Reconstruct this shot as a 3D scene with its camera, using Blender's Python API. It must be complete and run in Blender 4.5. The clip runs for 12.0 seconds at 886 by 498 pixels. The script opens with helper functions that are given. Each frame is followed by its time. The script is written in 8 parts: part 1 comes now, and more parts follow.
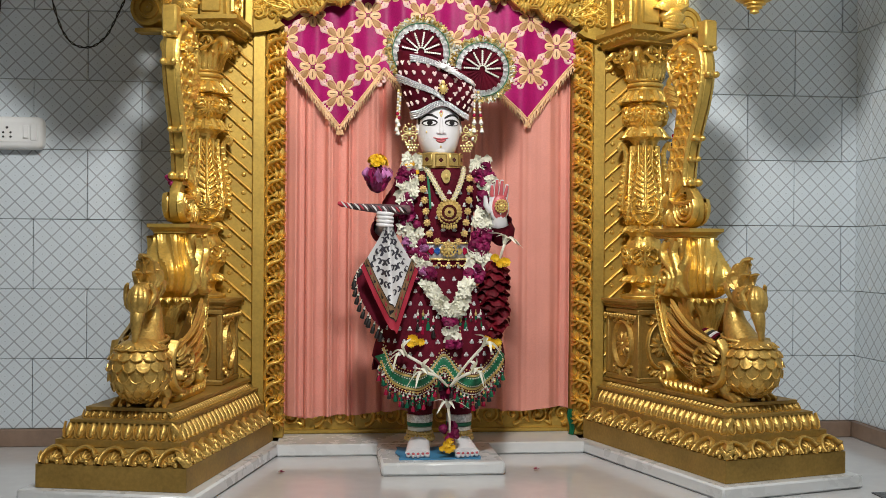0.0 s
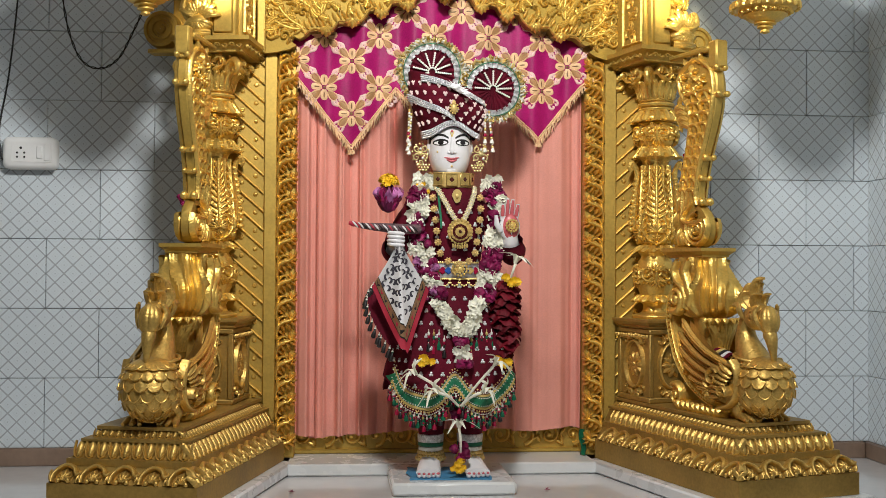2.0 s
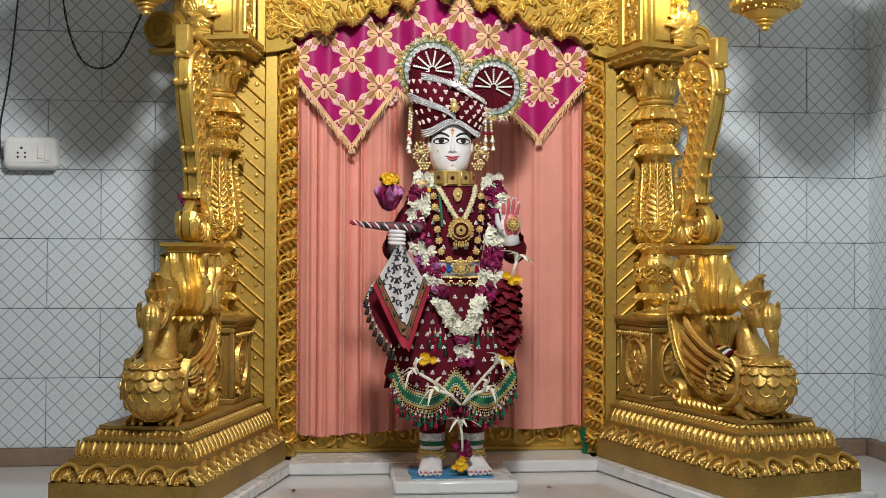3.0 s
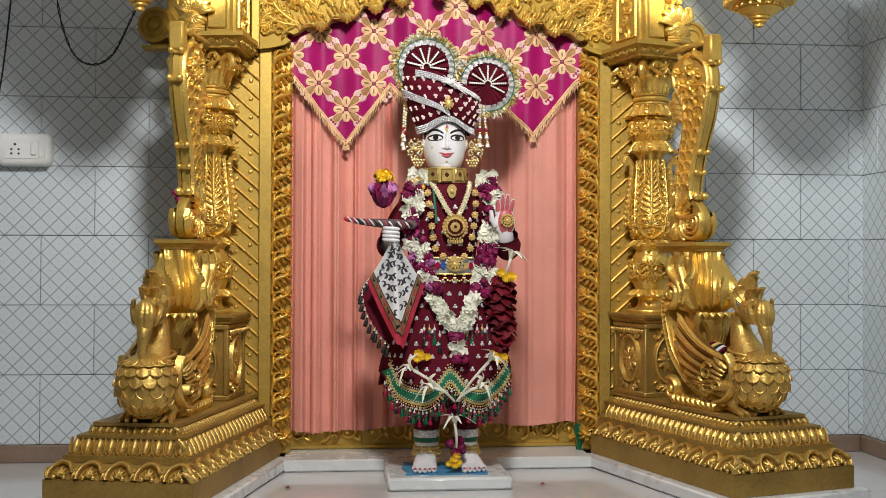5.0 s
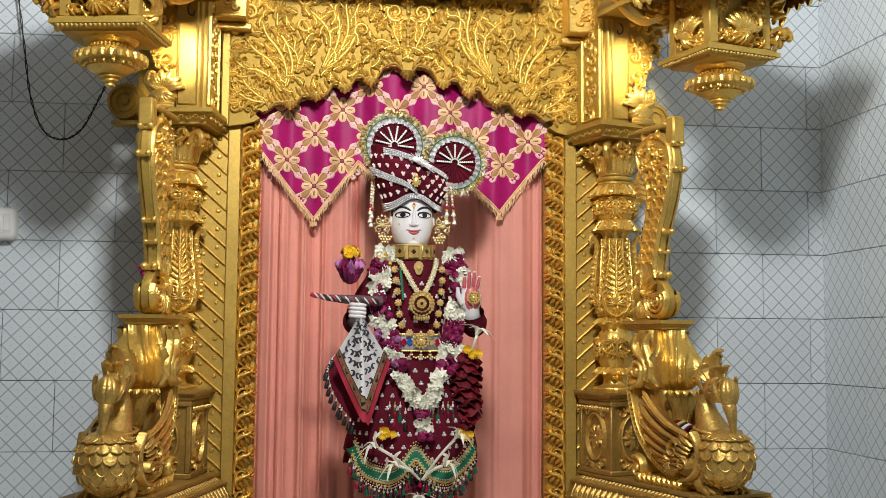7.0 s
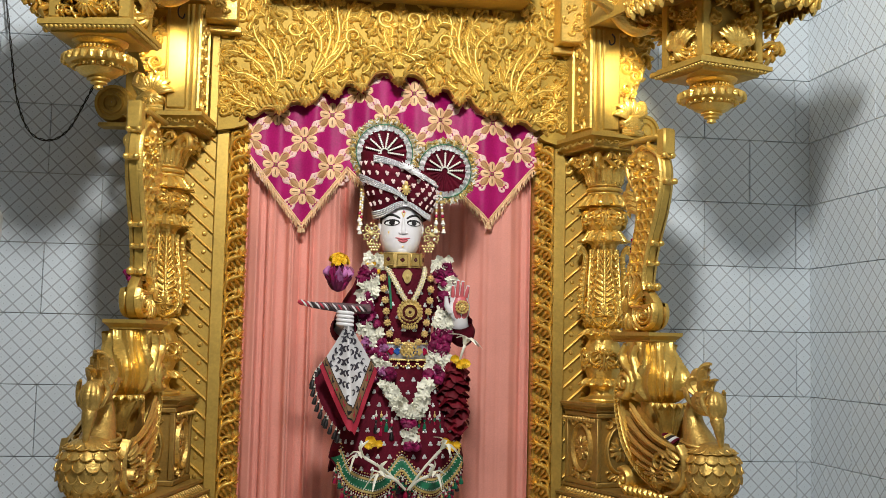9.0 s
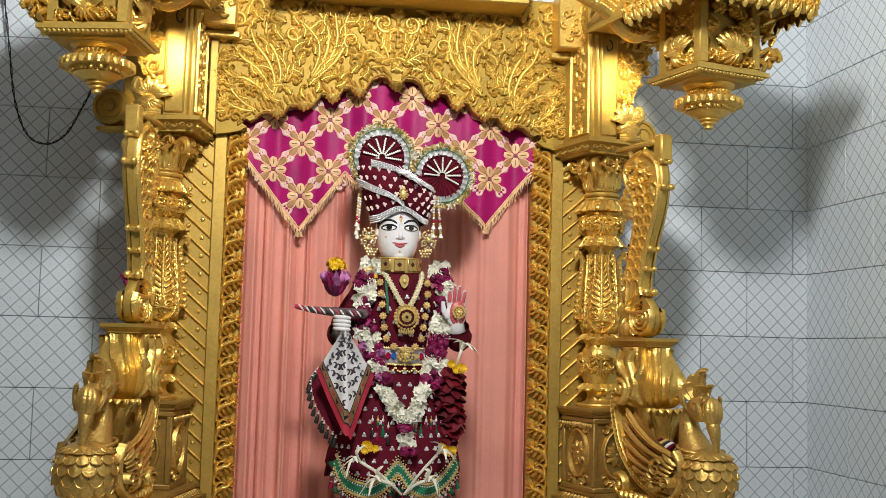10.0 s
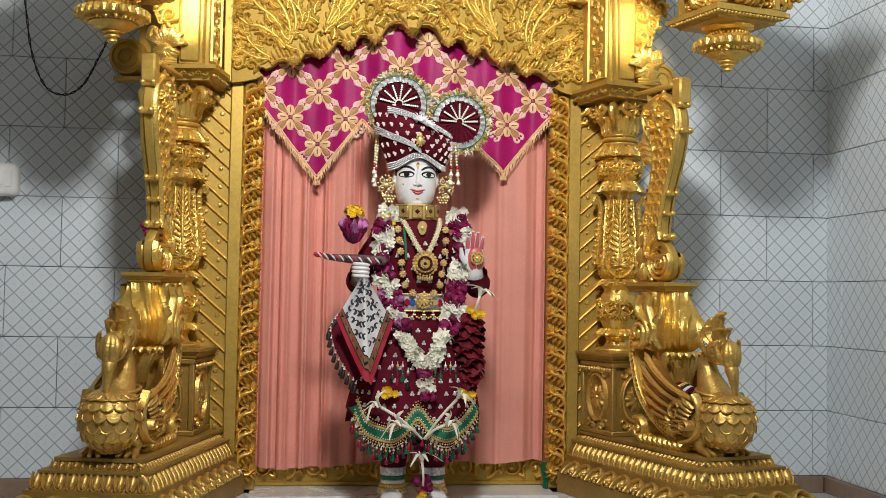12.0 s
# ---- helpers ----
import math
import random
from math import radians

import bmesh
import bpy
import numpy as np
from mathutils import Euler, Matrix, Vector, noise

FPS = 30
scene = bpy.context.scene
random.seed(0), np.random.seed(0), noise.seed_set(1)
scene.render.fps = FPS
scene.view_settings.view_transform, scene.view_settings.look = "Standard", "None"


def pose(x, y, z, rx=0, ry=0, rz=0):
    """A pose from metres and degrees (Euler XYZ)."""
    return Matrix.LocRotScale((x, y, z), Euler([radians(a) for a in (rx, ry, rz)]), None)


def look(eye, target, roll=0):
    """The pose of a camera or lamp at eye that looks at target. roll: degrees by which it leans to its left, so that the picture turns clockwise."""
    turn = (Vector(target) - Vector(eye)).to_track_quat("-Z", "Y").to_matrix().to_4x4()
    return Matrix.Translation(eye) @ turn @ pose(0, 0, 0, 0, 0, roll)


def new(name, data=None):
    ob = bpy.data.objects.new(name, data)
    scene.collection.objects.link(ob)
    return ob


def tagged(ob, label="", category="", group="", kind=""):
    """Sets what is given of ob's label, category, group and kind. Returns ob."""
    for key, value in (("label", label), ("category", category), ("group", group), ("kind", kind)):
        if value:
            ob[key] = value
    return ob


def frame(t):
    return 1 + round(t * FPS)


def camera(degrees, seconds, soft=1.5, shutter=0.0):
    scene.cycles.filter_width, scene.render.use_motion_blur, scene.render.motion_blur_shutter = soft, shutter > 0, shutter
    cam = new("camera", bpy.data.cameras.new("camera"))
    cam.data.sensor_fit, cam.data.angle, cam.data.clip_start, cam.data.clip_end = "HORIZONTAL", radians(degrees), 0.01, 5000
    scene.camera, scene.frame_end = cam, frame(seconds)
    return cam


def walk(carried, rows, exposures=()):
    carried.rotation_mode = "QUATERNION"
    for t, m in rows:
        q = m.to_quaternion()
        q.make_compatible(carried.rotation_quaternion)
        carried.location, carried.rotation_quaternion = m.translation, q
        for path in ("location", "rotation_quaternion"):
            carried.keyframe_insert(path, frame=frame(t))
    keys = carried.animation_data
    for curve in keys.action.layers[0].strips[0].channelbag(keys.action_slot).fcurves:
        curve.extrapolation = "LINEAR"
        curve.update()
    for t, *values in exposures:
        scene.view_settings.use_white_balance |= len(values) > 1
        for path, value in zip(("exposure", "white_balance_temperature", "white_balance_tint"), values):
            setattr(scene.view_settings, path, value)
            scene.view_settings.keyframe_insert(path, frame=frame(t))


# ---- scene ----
cam = camera(44.2, 12.0, 0.8)
PATH = [
    (0, (-0.304, -3.229, 0.582), (-0.095, -1.24, 0.576), 0.4),
    (0.5, (-0.303, -3.226, 0.576), (-0.097, -1.237, 0.579), 0.4),
    (1, (-0.301, -3.231, 0.576), (-0.105, -1.241, 0.608), 0.3),
    (1.5, (-0.301, -3.229, 0.576), (-0.115, -1.238, 0.616), 0.4),
    (2, (-0.3, -3.23, 0.58), (-0.114, -1.239, 0.611), 0.4),
    (2.5, (-0.3, -3.232, 0.574), (-0.116, -1.241, 0.608), 0.3),
    (3, (-0.301, -3.23, 0.576), (-0.116, -1.239, 0.607), 0.2),
    (5, (-0.299, -3.231, 0.579), (-0.105, -1.241, 0.602), 0.2),
    (5.5, (-0.301, -3.229, 0.579), (-0.103, -1.239, 0.599), -0.0),
    (6, (-0.303, -3.236, 0.575), (-0.102, -1.247, 0.63), -0.6),
    (6.5, (-0.303, -3.233, 0.576), (-0.062, -1.25, 0.691), 0.0),
    (7, (-0.301, -3.239, 0.574), (-0.047, -1.262, 0.741), 0.5),
    (7.2, (-0.311, -3.243, 0.579), (-0.051, -1.269, 0.762), 0.5),
    (9, (-0.321, -3.222, 0.59), (-0.032, -1.25, 0.763), 1.3),
    (9.5, (-0.314, -3.229, 0.593), (-0.029, -1.257, 0.765), 1.4),
    (10, (-0.316, -3.227, 0.597), (-0.026, -1.256, 0.774), 1.5),
    (10.5, (-0.312, -3.231, 0.597), (-0.035, -1.257, 0.767), 1.6),
    (11, (-0.313, -3.226, 0.592), (-0.042, -1.25, 0.736), 1.5),
    (11.5, (-0.31, -3.229, 0.577), (-0.049, -1.248, 0.668), 1.1),
    (12, (-0.31, -3.23, 0.586), (-0.054, -1.248, 0.672), 1.0),
]
EXPOSURES = [(0, -0.02), (2.5, -0.08), (5, -0.03), (7, -0.08), (9.5, -0.07), (12, -0.14)]
walk(cam, [(t, look(eye, target, roll)) for t, eye, target, roll in PATH], EXPOSURES)

# ---------------------------------------------------------------- light
world = bpy.data.worlds.new("world")
scene.world = world
world.use_nodes = True
world.node_tree.nodes["Background"].inputs[0].default_value = (0.8, 0.87, 1.0, 1)
world.node_tree.nodes["Background"].inputs[1].default_value = 0.02


def area_lamp(name, place, target, size, watts, colour):
    lamp = bpy.data.lights.new(name, "AREA")
    lamp.shape, lamp.size, lamp.energy, lamp.color = "DISK", size, watts, colour
    ob = new(name, lamp)
    ob.matrix_world = look(place, target)
    return ob


def spot_lamp(name, place, target, cone, watts, colour):
    lamp = bpy.data.lights.new(name, "SPOT")
    lamp.spot_size, lamp.spot_blend, lamp.shadow_soft_size, lamp.energy, lamp.color = radians(cone), 0.5, 0.02, watts, colour
    ob = new(name, lamp)
    ob.matrix_world = look(place, target)
    return ob


area_lamp("hall_lamp", (-0.17, -2.05, 2.02), (0, -0.3, 1.97), 0.30, 56, (1.0, 0.98, 0.95))
area_lamp("hall_lamp", (-1.7, -3.6, 2.6), (0, 0, 0.6), 0.4, 2, (0.93, 0.97, 1.0))
# broad fill lamp, added only to lift the general brightness
area_lamp("hall_lamp", (0.3, -4.6, 2.85), (0.4, 0, 0.5), 1.8, 10, (0.95, 0.98, 1.0))
spot_lamp("canopy_lamp", (0.63, -0.475, 1.40), (0.612, -0.27, 1.335), 57, 9, (1.0, 0.87, 0.58))
spot_lamp("canopy_lamp", (-0.665, -0.475, 1.40), (-0.645, -0.27, 1.335), 46, 9, (1.0, 0.87, 0.58))


# ---------------------------------------------------------------- materials
def material(name, colour, rough=0.5, metal=0.0, vary=0.15, grain=60.0, blotch=6.0, bump=0.15, distance=0.002, coat=0.0, sheen=0.0, tint=None, random_tint=0.0, spec=0.5, chisel=0.0):
    """Base colour with blotches and grain, roughness variation and fine relief."""
    m = bpy.data.materials.new(name)
    m.use_nodes = True
    nt = m.node_tree
    b = nt.nodes["Principled BSDF"]
    c = Vector(colour[:3])
    dark = tuple(c * (1 - vary)) + (1,)
    light = tuple(min(1, x * (1 + vary)) for x in c) + (1,)
    if tint:
        dark = tuple(tint[:3]) + (1,)
    co = nt.nodes.new("ShaderNodeTexCoord")
    n1 = nt.nodes.new("ShaderNodeTexNoise")
    n1.inputs["Scale"].default_value, n1.inputs["Detail"].default_value = blotch, 5
    n2 = nt.nodes.new("ShaderNodeTexNoise")
    n2.inputs["Scale"].default_value, n2.inputs["Detail"].default_value = grain, 3
    for n in (n1, n2):
        nt.links.new(co.outputs["Object"], n.inputs["Vector"])
    mix = nt.nodes.new("ShaderNodeMix")
    mix.data_type = "FLOAT"
    mix.inputs[0].default_value = 0.4
    nt.links.new(n1.outputs["Fac"], mix.inputs[2])
    nt.links.new(n2.outputs["Fac"], mix.inputs[3])
    ramp = nt.nodes.new("ShaderNodeValToRGB")
    ramp.color_ramp.elements[0].position, ramp.color_ramp.elements[1].position = 0.32, 0.66
    ramp.color_ramp.elements[0].color, ramp.color_ramp.elements[1].color = dark, light
    nt.links.new(mix.outputs[0], ramp.inputs[0])
    out = ramp.outputs[0]
    if random_tint:
        info = nt.nodes.new("ShaderNodeObjectInfo")
        hsv = nt.nodes.new("ShaderNodeHueSaturation")
        mr = nt.nodes.new("ShaderNodeMapRange")
        mr.inputs[3].default_value, mr.inputs[4].default_value = 1 - random_tint, 1 + random_tint
        nt.links.new(info.outputs["Random"], mr.inputs[0])
        nt.links.new(mr.outputs[0], hsv.inputs["Value"])
        nt.links.new(out, hsv.inputs["Color"])
        out = hsv.outputs[0]
    nt.links.new(out, b.inputs["Base Color"])
    rr = nt.nodes.new("ShaderNodeMapRange")
    rr.inputs[3].default_value, rr.inputs[4].default_value = max(0.02, rough - 0.1), min(1, rough + 0.1)
    nt.links.new(mix.outputs[0], rr.inputs[0])
    nt.links.new(rr.outputs[0], b.inputs["Roughness"])
    b.inputs["Metallic"].default_value = metal
    b.inputs["Specular IOR Level"].default_value = spec
    b.inputs["Coat Weight"].default_value = coat
    b.inputs["Coat Roughness"].default_value = 0.15
    b.inputs["Sheen Weight"].default_value = sheen
    if bump:
        bp = nt.nodes.new("ShaderNodeBump")
        bp.inputs["Strength"].default_value, bp.inputs["Distance"].default_value = bump, distance
        nt.links.new(n2.outputs["Fac"], bp.inputs["Height"])
        last = bp
        if chisel:
            n3 = nt.nodes.new("ShaderNodeTexWave")          # chased veins that swirl over the carving
            n3.wave_type, n3.wave_profile = "RINGS", "SIN"
            for key, value in (("Scale", 26), ("Distortion", 13), ("Detail", 2), ("Detail Scale", 1.6), ("Detail Roughness", 0.5)):
                n3.inputs[key].default_value = value
            nt.links.new(co.outputs["Object"], n3.inputs["Vector"])
            last = nt.nodes.new("ShaderNodeBump")
            last.inputs["Strength"].default_value, last.inputs["Distance"].default_value = 0.6, chisel
            nt.links.new(n3.outputs["Fac"], last.inputs["Height"])
            nt.links.new(bp.outputs[0], last.inputs["Normal"])
        nt.links.new(last.outputs[0], b.inputs["Normal"])
    return m


GOLD = material("gold_paint", (0.79, 0.535, 0.130), 0.39, 0.78, 0.20, 150, 9, 0.3, 0.0012, chisel=0.0006)
GOLD_OLD = material("antique_gold_paint", (0.62, 0.405, 0.108), 0.43, 0.76, 0.28, 150, 12, 0.3, 0.0012, chisel=0.0006)
GOLD_DULL = material("dull_gold_paint", (0.40, 0.255, 0.065), 0.50, 0.62, 0.28, 130, 7, 0.2, 0.0012)
GOLD_FLAT = material("gold_paint_flat", (0.54, 0.36, 0.078), 0.50, 0.60, 0.2, 120, 5, 0.15, 0.001)
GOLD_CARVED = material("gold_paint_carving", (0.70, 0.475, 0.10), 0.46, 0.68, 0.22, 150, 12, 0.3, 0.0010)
# darkened gold: on the arch board, shade between the leaves is in its colour
GOLD_SHADE = material("gold_paint_shade", (0.35, 0.228, 0.036), 0.58, 0.58, 0.25, 160, 14, 0.35, 0.0015)
MARBLE = material("white_marble", (0.72, 0.74, 0.74), 0.28, 0, 0.06, 30, 4, 0.04, 0.001, coat=0.4)
FLOOR_M = material("polished_floor", (0.66, 0.66, 0.66), 0.12, 0, 0.05, 25, 2, 0.02, 0.0005, coat=0.5)
SKIRT = material("brown_stone", (0.24, 0.165, 0.12), 0.4, 0, 0.2, 50, 8, 0.1)
GROUT = material("grout", (0.30, 0.30, 0.29), 0.8, 0, 0.2, 80, 10)
# for the added unseen walls, toned dark so the gold reflects less light
PLASTER = material("hall_plaster", (0.26, 0.24, 0.22), 0.8, 0, 0.2, 60, 2)
CEILING = material("white_plaster", (0.62, 0.62, 0.61), 0.7, 0, 0.05, 60, 3)
MAIN_FLOOR = material("hall_floor", (0.30, 0.27, 0.24), 0.3, 0, 0.2, 30, 2)
BLACK_STONE = material("black_granite", (0.015, 0.015, 0.017), 0.2, 0, 0.4, 200, 20, 0.02)
PINK = material("salmon_chiffon", (0.74, 0.315, 0.25), 0.65, 0, 0.14, 300, 5, 0.1, 0.0006, spec=0.3)
MAGENTA = material("magenta_satin", (0.34, 0.005, 0.115), 0.5, 0, 0.28, 200, 12, 0.1, 0.0006, spec=0.25)
MAROON = material("maroon_velvet", (0.095, 0.004, 0.014), 0.75, 0, 0.4, 200, 14, 0.25, 0.0008, spec=0.15)
SKIN = material("painted_marble", (0.80, 0.79, 0.80), 0.25, 0, 0.03, 40, 5, 0.02, coat=0.4)
WHITE_PLASTIC = material("white_plastic", (0.78, 0.79, 0.78), 0.35, 0, 0.03, 80, 6, 0.03)
BLACK = material("black_rubber", (0.012, 0.012, 0.013), 0.5, 0, 0.2, 100, 8)


def tile_material():
    """Glazed white tile with a printed grey lattice of diagonal lines and a dot in each diamond."""
    m = bpy.data.materials.new("lattice_tile")
    m.use_nodes = True
    nt = m.node_tree
    b = nt.nodes["Principled BSDF"]
    co = nt.nodes.new("ShaderNodeTexCoord")
    sep = nt.nodes.new("ShaderNodeSeparateXYZ")
    nt.links.new(co.outputs["Object"], sep.inputs[0])

    def mth(op, a, c=None):
        n = nt.nodes.new("ShaderNodeMath")
        n.operation = op
        for i, v in enumerate((a, c)):
            if v is None:
                continue
            if isinstance(v, (int, float)):
                n.inputs[i].default_value = v
            else:
                nt.links.new(v, n.inputs[i])
        return n.outputs[0]
    X, Z = mth("DIVIDE", sep.outputs[0], 0.05), mth("DIVIDE", sep.outputs[2], 0.05)
    p, q = mth("ADD", X, Z), mth("SUBTRACT", X, Z)

    def edge(v):
        return mth("ABSOLUTE", mth("SUBTRACT", mth("FRACT", mth("ADD", v, 50.5)), 0.5))
    ep, eq = edge(p), edge(q)
    line = mth("LESS_THAN", mth("MINIMUM", ep, eq), 0.058)
    dot = mth("GREATER_THAN", mth("MINIMUM", ep, eq), 0.455)
    inner = mth("LESS_THAN", mth("ABSOLUTE", mth("SUBTRACT", mth("MINIMUM", ep, eq), 0.30)), 0.018)
    noise_n = nt.nodes.new("ShaderNodeTexNoise")
    noise_n.inputs["Scale"].default_value = 7
    nt.links.new(co.outputs["Object"], noise_n.inputs["Vector"])
    mark = mth("MAXIMUM", mth("MULTIPLY", line, 0.60), mth("MAXIMUM", mth("MULTIPLY", dot, 0.45), mth("MULTIPLY", inner, 0.10)))
    mark = mth("MULTIPLY", mark, mth("ADD", mth("MULTIPLY", noise_n.outputs["Fac"], 0.5), 0.7))
    mix = nt.nodes.new("ShaderNodeMix")
    mix.data_type = "RGBA"
    nt.links.new(mark, mix.inputs[0])
    mix.inputs[6].default_value, mix.inputs[7].default_value = (0.672, 0.74, 0.785, 1), (0.20, 0.222, 0.24, 1)
    info = nt.nodes.new("ShaderNodeObjectInfo")
    hsv = nt.nodes.new("ShaderNodeHueSaturation")
    mr = nt.nodes.new("ShaderNodeMapRange")
    mr.inputs[3].default_value, mr.inputs[4].default_value = 0.95, 1.03
    nt.links.new(info.outputs["Random"], mr.inputs[0])
    nt.links.new(mr.outputs[0], hsv.inputs["Value"])
    nt.links.new(mix.outputs[2], hsv.inputs["Color"])
    nt.links.new(hsv.outputs[0], b.inputs["Base Color"])
    b.inputs["Roughness"].default_value = 0.3
    bp = nt.nodes.new("ShaderNodeBump")
    bp.inputs["Strength"].default_value, bp.inputs["Distance"].default_value = 0.05, 0.002
    nt.links.new(noise_n.outputs["Fac"], bp.inputs["Height"])
    nt.links.new(bp.outputs[0], b.inputs["Normal"])
    return m


TILE = tile_material()


# ---------------------------------------------------------------- mesh building
class Geo:
    """A list of vertices and faces that shapes are added to."""

    def __init__(self):
        self.v, self.f, self.mi, self.slot = [], [], [], 0

    def add(self, verts, faces, m=None):
        n = len(self.v)
        self.v.extend([tuple(m @ Vector(p)) for p in verts] if m is not None else [tuple(p) for p in verts])
        for f in faces:
            self.f.append([i + n for i in f])
            self.mi.append(self.slot)
        return self

    def box(self, x0, x1, y0, y1, z0, z1, c=0.004, m=None):
        """A box with chamfered edges."""
        c = min(c, (x1 - x0) * 0.45, (y1 - y0) * 0.45, (z1 - z0) * 0.45)
        vs, ids = [], {}
        for i, (X, sx) in enumerate(((x0, 1), (x1, -1))):
            for j, (Y, sy) in enumerate(((y0, 1), (y1, -1))):
                for k, (Z, sz) in enumerate(((z0, 1), (z1, -1))):
                    for a, p in enumerate(((X, Y + sy * c, Z + sz * c), (X + sx * c, Y, Z + sz * c), (X + sx * c, Y + sy * c, Z))):
                        ids[i, j, k, a] = len(vs)
                        vs.append(p)
        g = lambda i, j, k, a: ids[i, j, k, a]
        fs = []
        for s in (0, 1):
            q = [g(s, 0, 0, 0), g(s, 0, 1, 0), g(s, 1, 1, 0), g(s, 1, 0, 0)]
            fs.append(q if s == 0 else q[::-1])
            q = [g(0, s, 0, 1), g(1, s, 0, 1), g(1, s, 1, 1), g(0, s, 1, 1)]
            fs.append(q if s == 0 else q[::-1])
            q = [g(0, 0, s, 2), g(0, 1, s, 2), g(1, 1, s, 2), g(1, 0, s, 2)]
            fs.append(q if s == 0 else q[::-1])
        for j in (0, 1):
            for k in (0, 1):
                q = [g(0, j, k, 1), g(1, j, k, 1), g(1, j, k, 2), g(0, j, k, 2)]
                fs.append(q if (j + k) % 2 else q[::-1])
                q = [g(j, 0, k, 0), g(j, 1, k, 0), g(j, 1, k, 2), g(j, 0, k, 2)]
                fs.append(q[::-1] if (j + k) % 2 else q)
                q = [g(j, k, 0, 0), g(j, k, 1, 0), g(j, k, 1, 1), g(j, k, 0, 1)]
                fs.append(q if (j + k) % 2 else q[::-1])
        for i in (0, 1):
            for j in (0, 1):
                for k in (0, 1):
                    q = [g(i, j, k, 0), g(i, j, k, 1), g(i, j, k, 2)]
                    fs.append(q if (i + j + k) % 2 == 0 else q[::-1])
        return self.add(vs, fs, m)

    def grid(self, fn, nu, nv, wrap_u=False, wrap_v=False, m=None):
        """A sheet: fn(a, b) for a, b from 0 to 1."""
        cu, cv = nu if wrap_u else nu + 1, nv if wrap_v else nv + 1
        vs = [fn(i / nu, j / nv) for j in range(cv) for i in range(cu)]
        fs = []
        for j in range(nv):
            for i in range(nu):
                i2, j2 = (i + 1) % cu, (j + 1) % cv
                fs.append((j * cu + i, j * cu + i2, j2 * cu + i2, j2 * cu + i))
        return self.add(vs, fs, m)

    def lathe(self, profile, seg=32, wave=None, m=None, steps=1):
        """A turned body about z from (radius, height) pairs; wave(angle, height) scales the radius."""
        pr = profile
        if steps > 1:
            pr = smooth_line(profile, steps)
        n = len(pr) - 1

        def fn(a, b):
            r, z = pr[min(n, round(b * n))]
            th = a * 2 * math.pi
            k = wave(th, z) if wave else 1
            return (r * k * math.cos(th), r * k * math.sin(th), z)
        self.grid(fn, seg, n, wrap_u=True, m=m)
        return self

    def tube(self, path, radius, seg=8, flat=1.0, m=None, closed=True, up=(0, 0, 1)):
        """A tube of changing radius along a path; flat squeezes it along its side."""
        P = [Vector(p) for p in path]
        n = len(P)
        rr = radius if isinstance(radius, (list, tuple)) else [radius] * n
        vs, side = [], None
        for i, p in enumerate(P):
            d = (P[min(n - 1, i + 1)] - P[max(0, i - 1)])
            d = d.normalized() if d.length > 1e-9 else Vector((0, 0, 1))
            s = d.cross(Vector(up)) if side is None else side - d * side.dot(d)
            if s.length < 1e-6:
                s = d.orthogonal()
            side = s.normalized()
            top = side.cross(d)
            for k in range(seg):
                th = 2 * math.pi * k / seg
                vs.append(p + rr[i] * (math.cos(th) * side + flat * math.sin(th) * top))
        fs = [(i * seg + k, i * seg + (k + 1) % seg, (i + 1) * seg + (k + 1) % seg, (i + 1) * seg + k) for i in range(n - 1) for k in range(seg)]
        if closed:
            fs += [tuple(range(seg))[::-1], tuple((n - 1) * seg + k for k in range(seg))]
        return self.add(vs, fs, m)

    def ball(self, c, r, seg=10, rings=6, m=None):
        r = r if isinstance(r, (tuple, list)) else (r, r, r)

        def fn(a, b):
            th, ph = a * 2 * math.pi, (b - 0.5) * math.pi
            return (c[0] + r[0] * math.cos(th) * math.cos(ph), c[1] + r[1] * math.sin(th) * math.cos(ph), c[2] + r[2] * math.sin(ph))
        return self.grid(fn, seg, rings, wrap_u=True, m=m)

    def loft(self, rings, m=None, caps=True):
        """Skin over closed rings of equal length."""
        n = len(rings[0])
        vs = [p for r in rings for p in r]
        fs = [(j * n + i, j * n + (i + 1) % n, (j + 1) * n + (i + 1) % n, (j + 1) * n + i) for j in range(len(rings) - 1) for i in range(n)]
        if caps:
            fs += [tuple(range(n))[::-1], tuple((len(rings) - 1) * n + i for i in range(n))]
        return self.add(vs, fs, m)

    def prism(self, outline, thick, m=None):
        """A plate from an outline in x, z; it lies from y = 0 to y = thick."""
        a = [(x, 0.0, z) for x, z in outline]
        b = [(x, thick, z) for x, z in outline]
        n = len(a)
        fs = [tuple(range(n)), tuple(range(n, 2 * n))[::-1]] + [(i, i + n, (i + 1) % n + n, (i + 1) % n) for i in range(n)]
        return self.add(a + b, fs, m)

    def relief(self, path, widths, height, put, seg=4):
        """A raised tapering strand along a flat path; put(s, t, h) maps to space."""
        n = len(path)
        rows = []
        for i in range(n):
            a, b = path[max(0, i - 1)], path[min(n - 1, i + 1)]
            dx, dz = b[0] - a[0], b[1] - a[1]
            L = math.hypot(dx, dz) or 1
            nx, nz = -dz / L, dx / L
            w = widths[i] if isinstance(widths, (list, tuple)) else widths * (1 - 0.75 * i / (n - 1))
            row = []
            for k in range(seg + 1):
                s = -1 + 2 * k / seg
                row.append(put(path[i][0] + nx * w * s, path[i][1] + nz * w * s, height * (w / (max(widths) if isinstance(widths, (list, tuple)) else widths)) ** 0.5 * math.sqrt(max(0, 1 - s * s))))
            rows.append(row)
        m1 = seg + 1
        vs = [p for r in rows for p in r]
